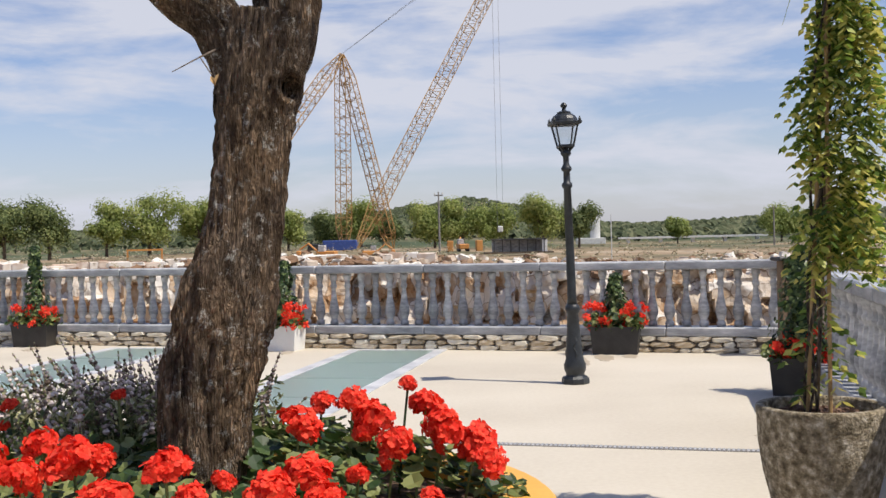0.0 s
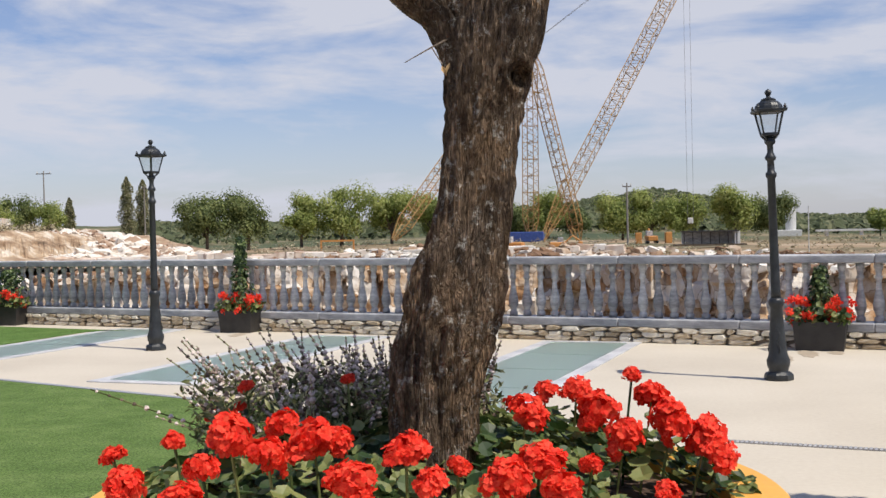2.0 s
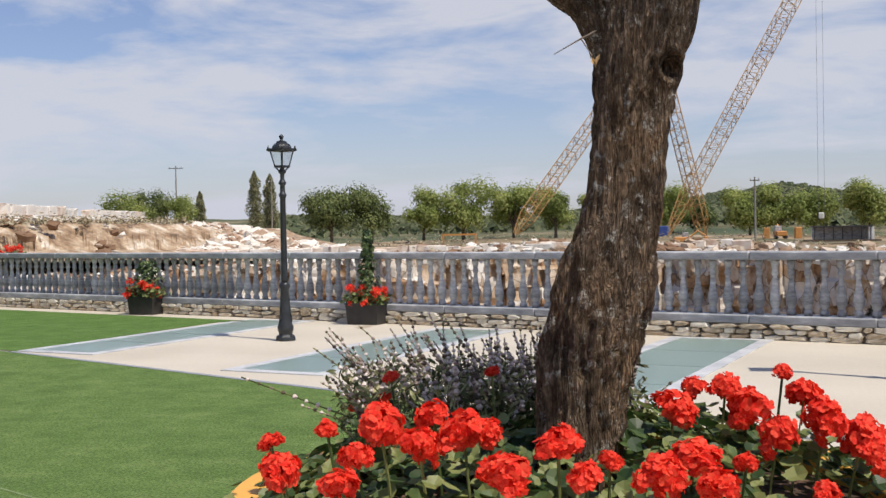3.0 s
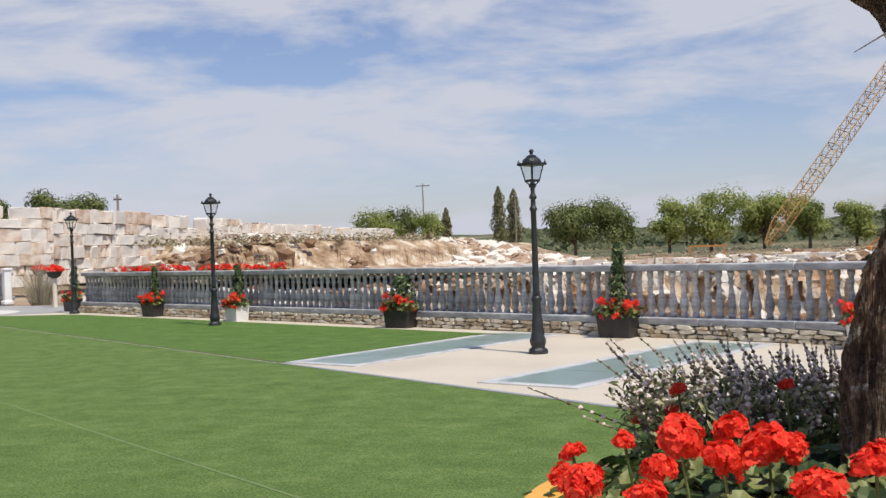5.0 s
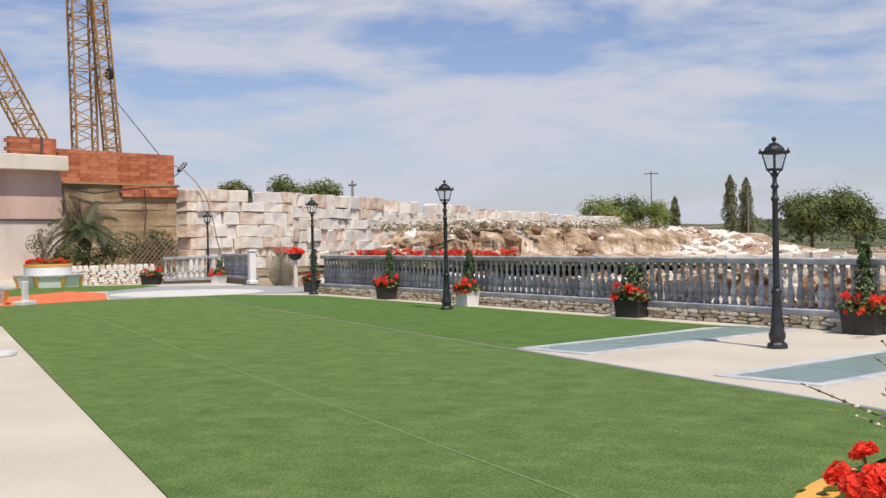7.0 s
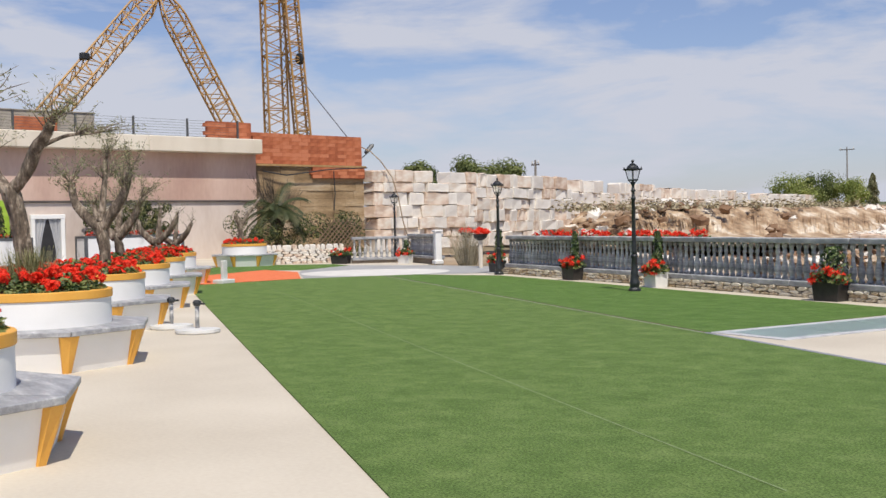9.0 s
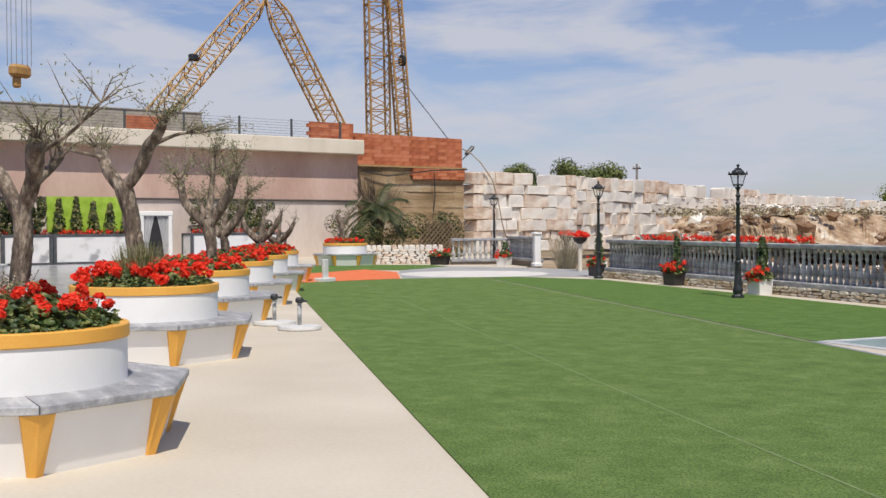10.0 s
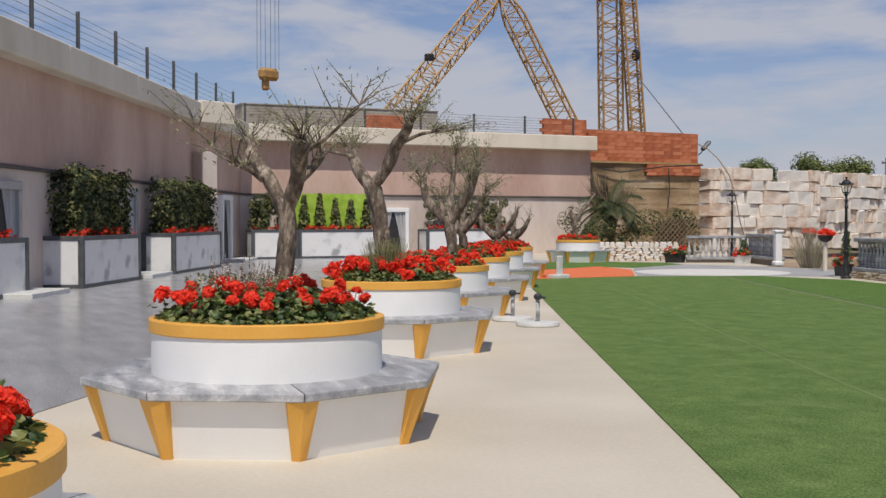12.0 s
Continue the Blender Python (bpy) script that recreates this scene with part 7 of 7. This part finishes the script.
# ---- trees of the distance ----
def far_tree(at, h, w, seed, label, trunk_share=0.28, n=900, leaf=0.42, poplar=False, mat=None):
    rng = random.Random(seed)
    root = thing("tree", label, "tree", at)
    tr = Shape()
    tr.tube([(0, 0, -0.3), (0.05, 0, h * trunk_share), (0.1, 0.05, h * 0.6)], [h * 0.035, h * 0.026, h * 0.012], 7)
    lumps = []
    k = 30 if poplar else 15
    for i in range(k):
        if poplar:
            t = (i + 0.5) / k
            c = Vector((rng.uniform(-.2, .2) * w, rng.uniform(-.2, .2) * w, h * (0.12 + 0.82 * t)))
            lumps.append((c, w * 0.36 * (1.05 - 0.62 * t) * rng.uniform(0.8, 1.2)))
        else:
            a, r = rng.uniform(0, 6.28), w * 0.34 * math.sqrt(rng.random())
            t = rng.random()
            c = Vector((r * math.cos(a), r * math.sin(a), h * (trunk_share + 0.12 + (0.78 - trunk_share) * t)))
            lumps.append((c, w * rng.uniform(0.17, 0.28)))
            tr.tube([(0.03, 0, h * trunk_share * rng.uniform(0.8, 1.3)), Vector((c.x * 0.5, c.y * 0.5, c.z * 0.75)), c], [h * 0.014, h * 0.009, h * 0.004], 5)
    part("trunk", tr, M_trunk, root)
    s = Shape()
    for i in range(n):
        c, r = rng.choice(lumps)
        d = Vector((rng.gauss(0, 1), rng.gauss(0, 1), rng.gauss(0, 1) * (1.6 if poplar else 0.85))).normalized()
        p = c + d * r * rng.uniform(0.25, 1.0)
        if poplar:
            t, a = rng.random(), rng.uniform(0, 6.28)
            q = w * 0.40 * min(1.0, 0.3 + 4 * t) * (1.0 - 0.25 * t - 0.7 * t ** 6) * math.sqrt(rng.random()) * (1 + 0.8 * noise.noise(Vector((math.cos(a) * 1.5 + seed, math.sin(a) * 1.5, t * 9))))
            p = Vector((q * math.cos(a), q * math.sin(a), h * (0.08 + 0.94 * t)))
        s.leaf(p, leaf * rng.uniform(0.6, 1.3), d + Vector((0, 0, 0.3)), rng.uniform(0, 6), 1.1)
    tagged(part("crown", s, mat or M_tree, root, "leafy green crown with gaps"), kind="stuff")
    return root


def view(az, r, z):
    p = polar(az, r)
    return (p.x, p.y, z)


# degrees to the left, distance, height, width
TREES = [(22.2, 150, 6.6, 6.8), (20.2, 152, 6.6, 7.0), (17.6, 148, 6.2, 5.0), (15.6, 150, 7.2, 7.0), (13.1, 152, 6.4, 6.0), (11.0, 150, 6.4, 5.6), (8.9, 150, 5.6, 4.6),
         (6.6, 178, 5.4, 6.5), (5.3, 172, 7.6, 6.0), (4.2, 180, 5.0, 6.0), (1.6, 150, 5.8, 5.6), (0.2, 152, 6.0, 5.8), (-1.4, 154, 5.6, 5.6), (-3.8, 148, 6.2, 6.2), (-5.6, 150, 5.4, 5.0), (-10.4, 170, 3.4, 3.4), (-15.3, 170, 4.4, 6.0), (-17.6, 172, 4.0, 5.0)]
for i, (az, r, h, w) in enumerate(TREES):
    far_tree(view(az, r, -0.6), h * (1.1 if i < 6 else 1.0), w * 1.22, 200 + i, "broad green tree beyond the quarry", trunk_share=0.24, n=7500, leaf=0.26, mat=M_tree_dark if i < 2 or i in (7, 9, 14) else None)
for i, (az, r, h, w) in enumerate(((25.95, 150, 9.0, 2.6), (25.2, 152, 8.7, 2.9), (28.6, 160, 6.8, 1.9))):
    far_tree(view(az, r, -0.2), h, w, 230 + i, "slender poplar tree beyond the quarry", poplar=True, n=8000, leaf=0.16, mat=M_olive)
for i, (az, r, h, w) in enumerate(((32.0, 150, 4.6, 7.5), (30.8, 152, 5.4, 7.0), (29.5, 150, 4.0, 5.0))):
    far_tree(view(az, r, 2.2), h * 0.8, w, 240 + i, "rounded bush tree above the debris", trunk_share=0.1, n=6000, leaf=0.2, mat=M_tree_dark if i == 1 else None)
for i, (az, r, h, w) in enumerate(((50.4, 105, 7.0, 4.2), (47.5, 108, 7.2, 6.0), (46.3, 109, 6.9, 5.0))):
    far_tree(view(az, r, 0.2), h, w, 250 + i, "dark green tree behind the block wall", n=7500, leaf=0.2, mat=M_tree_dark)
woods = Shape()
rw = random.Random(66)
for i in range(5200):
    az = rw.uniform(-24, 26)
    r = rw.uniform(200, 560)
    z = ground_height(az, r)
    p = polar(az, r)
    c = Vector((p.x, p.y, z + 0.4))
    k = rw.uniform(0.8, 2.2)
    for j in range(4):
        d = Vector((rw.uniform(-1, 1), rw.uniform(-1, 0.3), rw.uniform(0, 1)))
        woods.leaf(c + d * k * 0.6, k * rw.uniform(0.7, 1.2), d + Vector((0, -0.4, 0.5)), rw.uniform(0, 6), 1.0)
M_woods = material("far_woods", [(0.05, 0.068, 0.028), (0.09, 0.11, 0.048), (0.15, 0.16, 0.08)], 0.8, 0.1, island=0.5, trans=0.15)
single("far_woods", woods, M_woods, "olive and oak scrub covering the far hill", "woods", "stuff")
scrub = Shape()
for i in range(800):
    az = rw.uniform(-25, 48)
    r = rw.uniform(76, 190)
    p = polar(az, r)
    zz = rim_height(az, r)
    if az > 33:
        zz = 1.2
        p = Vector((rw.uniform(-52, -47), rw.uniform(52, 84), 0))
    k = rw.uniform(0.25, 0.7)
    for j in range(16):
        d = Vector((rw.gauss(0, 0.5), rw.gauss(0, 0.5), abs(rw.gauss(0, 0.6))))
        scrub.leaf(Vector((p.x, p.y, zz + (0.9 if az > 33 else 0))) + d * k, 0.16 * rw.uniform(0.6, 1.4), d + Vector((0, 0, 0.3)), rw.uniform(0, 6), 1.6)
single("dry_scrub", scrub, M_dry, "tufts of dry grass and small bushes on the quarry ground", "scrub", "stuff")


# ---- poles, tower, site ----
def utility_pole(at, h, label, arm=1.6):
    root = thing("utility_pole", label, "pole", at)
    part("shaft", Shape().tube([(0, 0, 0), (0, 0, h)], [0.12, 0.075], 8), M_pole, root)
    part("crossarm", Shape().box((0, 0, h - 0.35), (arm, 0.10, 0.10), 10), M_trunk, root)
    for k in (-0.45, 0, 0.45):
        part("insulator", Shape().lathe([(0.06, 0), (0.08, 0.1), (0.04, 0.24)], 6, Matrix.Translation((k * arm, 0, h - 0.28))), M_stand, root)


utility_pole((-3.4, 119.8, -0.7), 6.5, "grey concrete utility pole by the quarry rim", 0.9)
utility_pole((37.1, 140.7, -1.0), 4.9, "wooden utility pole on the far plain", 0.7)
utility_pole((-78.1, 135.5, 1.0), 9.1, "grey utility pole with crossarm above the debris", 2.0)
utility_pole((-64.5, 136, 0.0), 7.8, "thin utility pole beside the poplars", 0.8)
utility_pole((-62, 62, 2.5), 3.6, "thin utility pole behind the block wall", 0.7)
tower = thing("water_tower", "pale cylindrical water tank tower", "tank", (18.5, 170.3, -0.6))
part("tank", Shape().lathe([(0.75, 0), (0.75, 3.7), (0.68, 3.85), (0.1, 3.95)], 20), M_stand, tower, smooth=False)
part("shed", Shape().box((-0.8, -1, 0.35), (4.2, 2.2, 0.9), bevel=0.05), M_stand, tower)
hut = thing("site_hut", "low glazed site hut with dark posts", "hut", (4.4, 110, -0.5), 3)
part("roof", Shape().box((0, 0, 1.22), (5.2, 2.4, 0.12)), M_blackbox, hut)
part("back_wall", Shape().box((0, 1.0, 0.6), (4.9, 0.1, 1.15)), M_greymarble, hut)
for k in range(7):
    part("post", Shape().box((-2.4 + 0.8 * k, -1.1, 0.6), (0.08, 0.08, 1.2)), M_blackbox, hut)
part("end_wall", Shape().box((2.45, 0, 0.6), (0.5, 2.2, 1.2), bevel=0.02), M_stand, hut)
part("platform", Shape().box((0, 0, -0.05), (6.5, 3.0, 0.15)), M_trunk, hut)
M_orange = material("machine_orange", [(0.50, 0.20, 0.045), (0.58, 0.27, 0.075)], 0.55, 3)


def digger(at, rot, k, label):
    root = thing("excavator", label, "machine", at, rot)
    part("body", Shape().box((0, 0, 0.75 * k), (2.6 * k, 1.6 * k, 0.8 * k), bevel=0.12 * k), M_orange, root)
    part("cab", Shape().box((0.6 * k, 0.2, 1.5 * k), (0.9 * k, 1.0 * k, 0.9 * k), bevel=0.08 * k), M_greymarble, root)
    for s_ in (-1, 1):
        part("track", Shape().box((0, s_ * 0.7 * k, 0.2 * k), (2.8 * k, 0.4 * k, 0.5 * k), bevel=0.18 * k), M_blackbox, root)
    part("boom", Shape().tube([(1.2 * k, 0, 1.0 * k), (2.6 * k, 0, 2.2 * k), (3.8 * k, 0, 1.4 * k)], 0.14 * k, 6), M_orange, root)
    part("bucket", Shape().box((3.9 * k, 0, 0.9 * k), (0.7 * k, 0.9 * k, 0.7 * k), bevel=0.15 * k), M_orange, root)


digger((-14.6, 114.5, -0.9), 170, 0.75, "orange excavator parked at the quarry rim")
digger((-10.3, 114.7, -0.8), 10, 0.6, "orange loader parked at the quarry rim")
digger((-1.0, 128.0, -0.6), 100, 0.7, "yellow excavator near the utility pole")
for i, (x, y) in enumerate(((-2.4, 126), (0.8, 126.5), (2.6, 125))):
    v = thing("site_container", "small orange and white site container", "container", (x, y, -0.6), 12 * i)
    part("box", Shape().box((0, 0, 0.6), (0.7, 0.7, 1.2), bevel=0.05), M_orange if i < 2 else M_stand, v)
barrier = thing("barrier", "yellow steel barrier at the quarry road", "barrier", view(15.8, 120, -0.5), 10)
part("rail", Shape().box((0, 0, 1.0), (3.6, 0.15, 0.18)), M_orange, barrier)
for x in (-1.7, 1.7):
    part("leg", Shape().box((x, 0, 0.5), (0.15, 0.3, 1.0)), M_orange, barrier)
viaduct = thing("viaduct", "distant pale concrete viaduct on the plain", "viaduct", (36.0, 186.0, -0.9), 0)
part("deck", Shape().box((0, 0, 0.78), (24, 1.4, 0.3)), M_stand, viaduct)
for k in range(5):
    part("pier", Shape().box((-10.4 + 5.2 * k, 0, 0.3), (0.5, 0.8, 0.7)), M_stand, viaduct)
mastp = thing("thin_mast", "thin white mast behind the balustrade", "pole", (11.5, 95, -1.3))
part("shaft", Shape().tube([(0, 0, 0), (0, 0, 4.0)], 0.04, 6), M_stand, mastp)
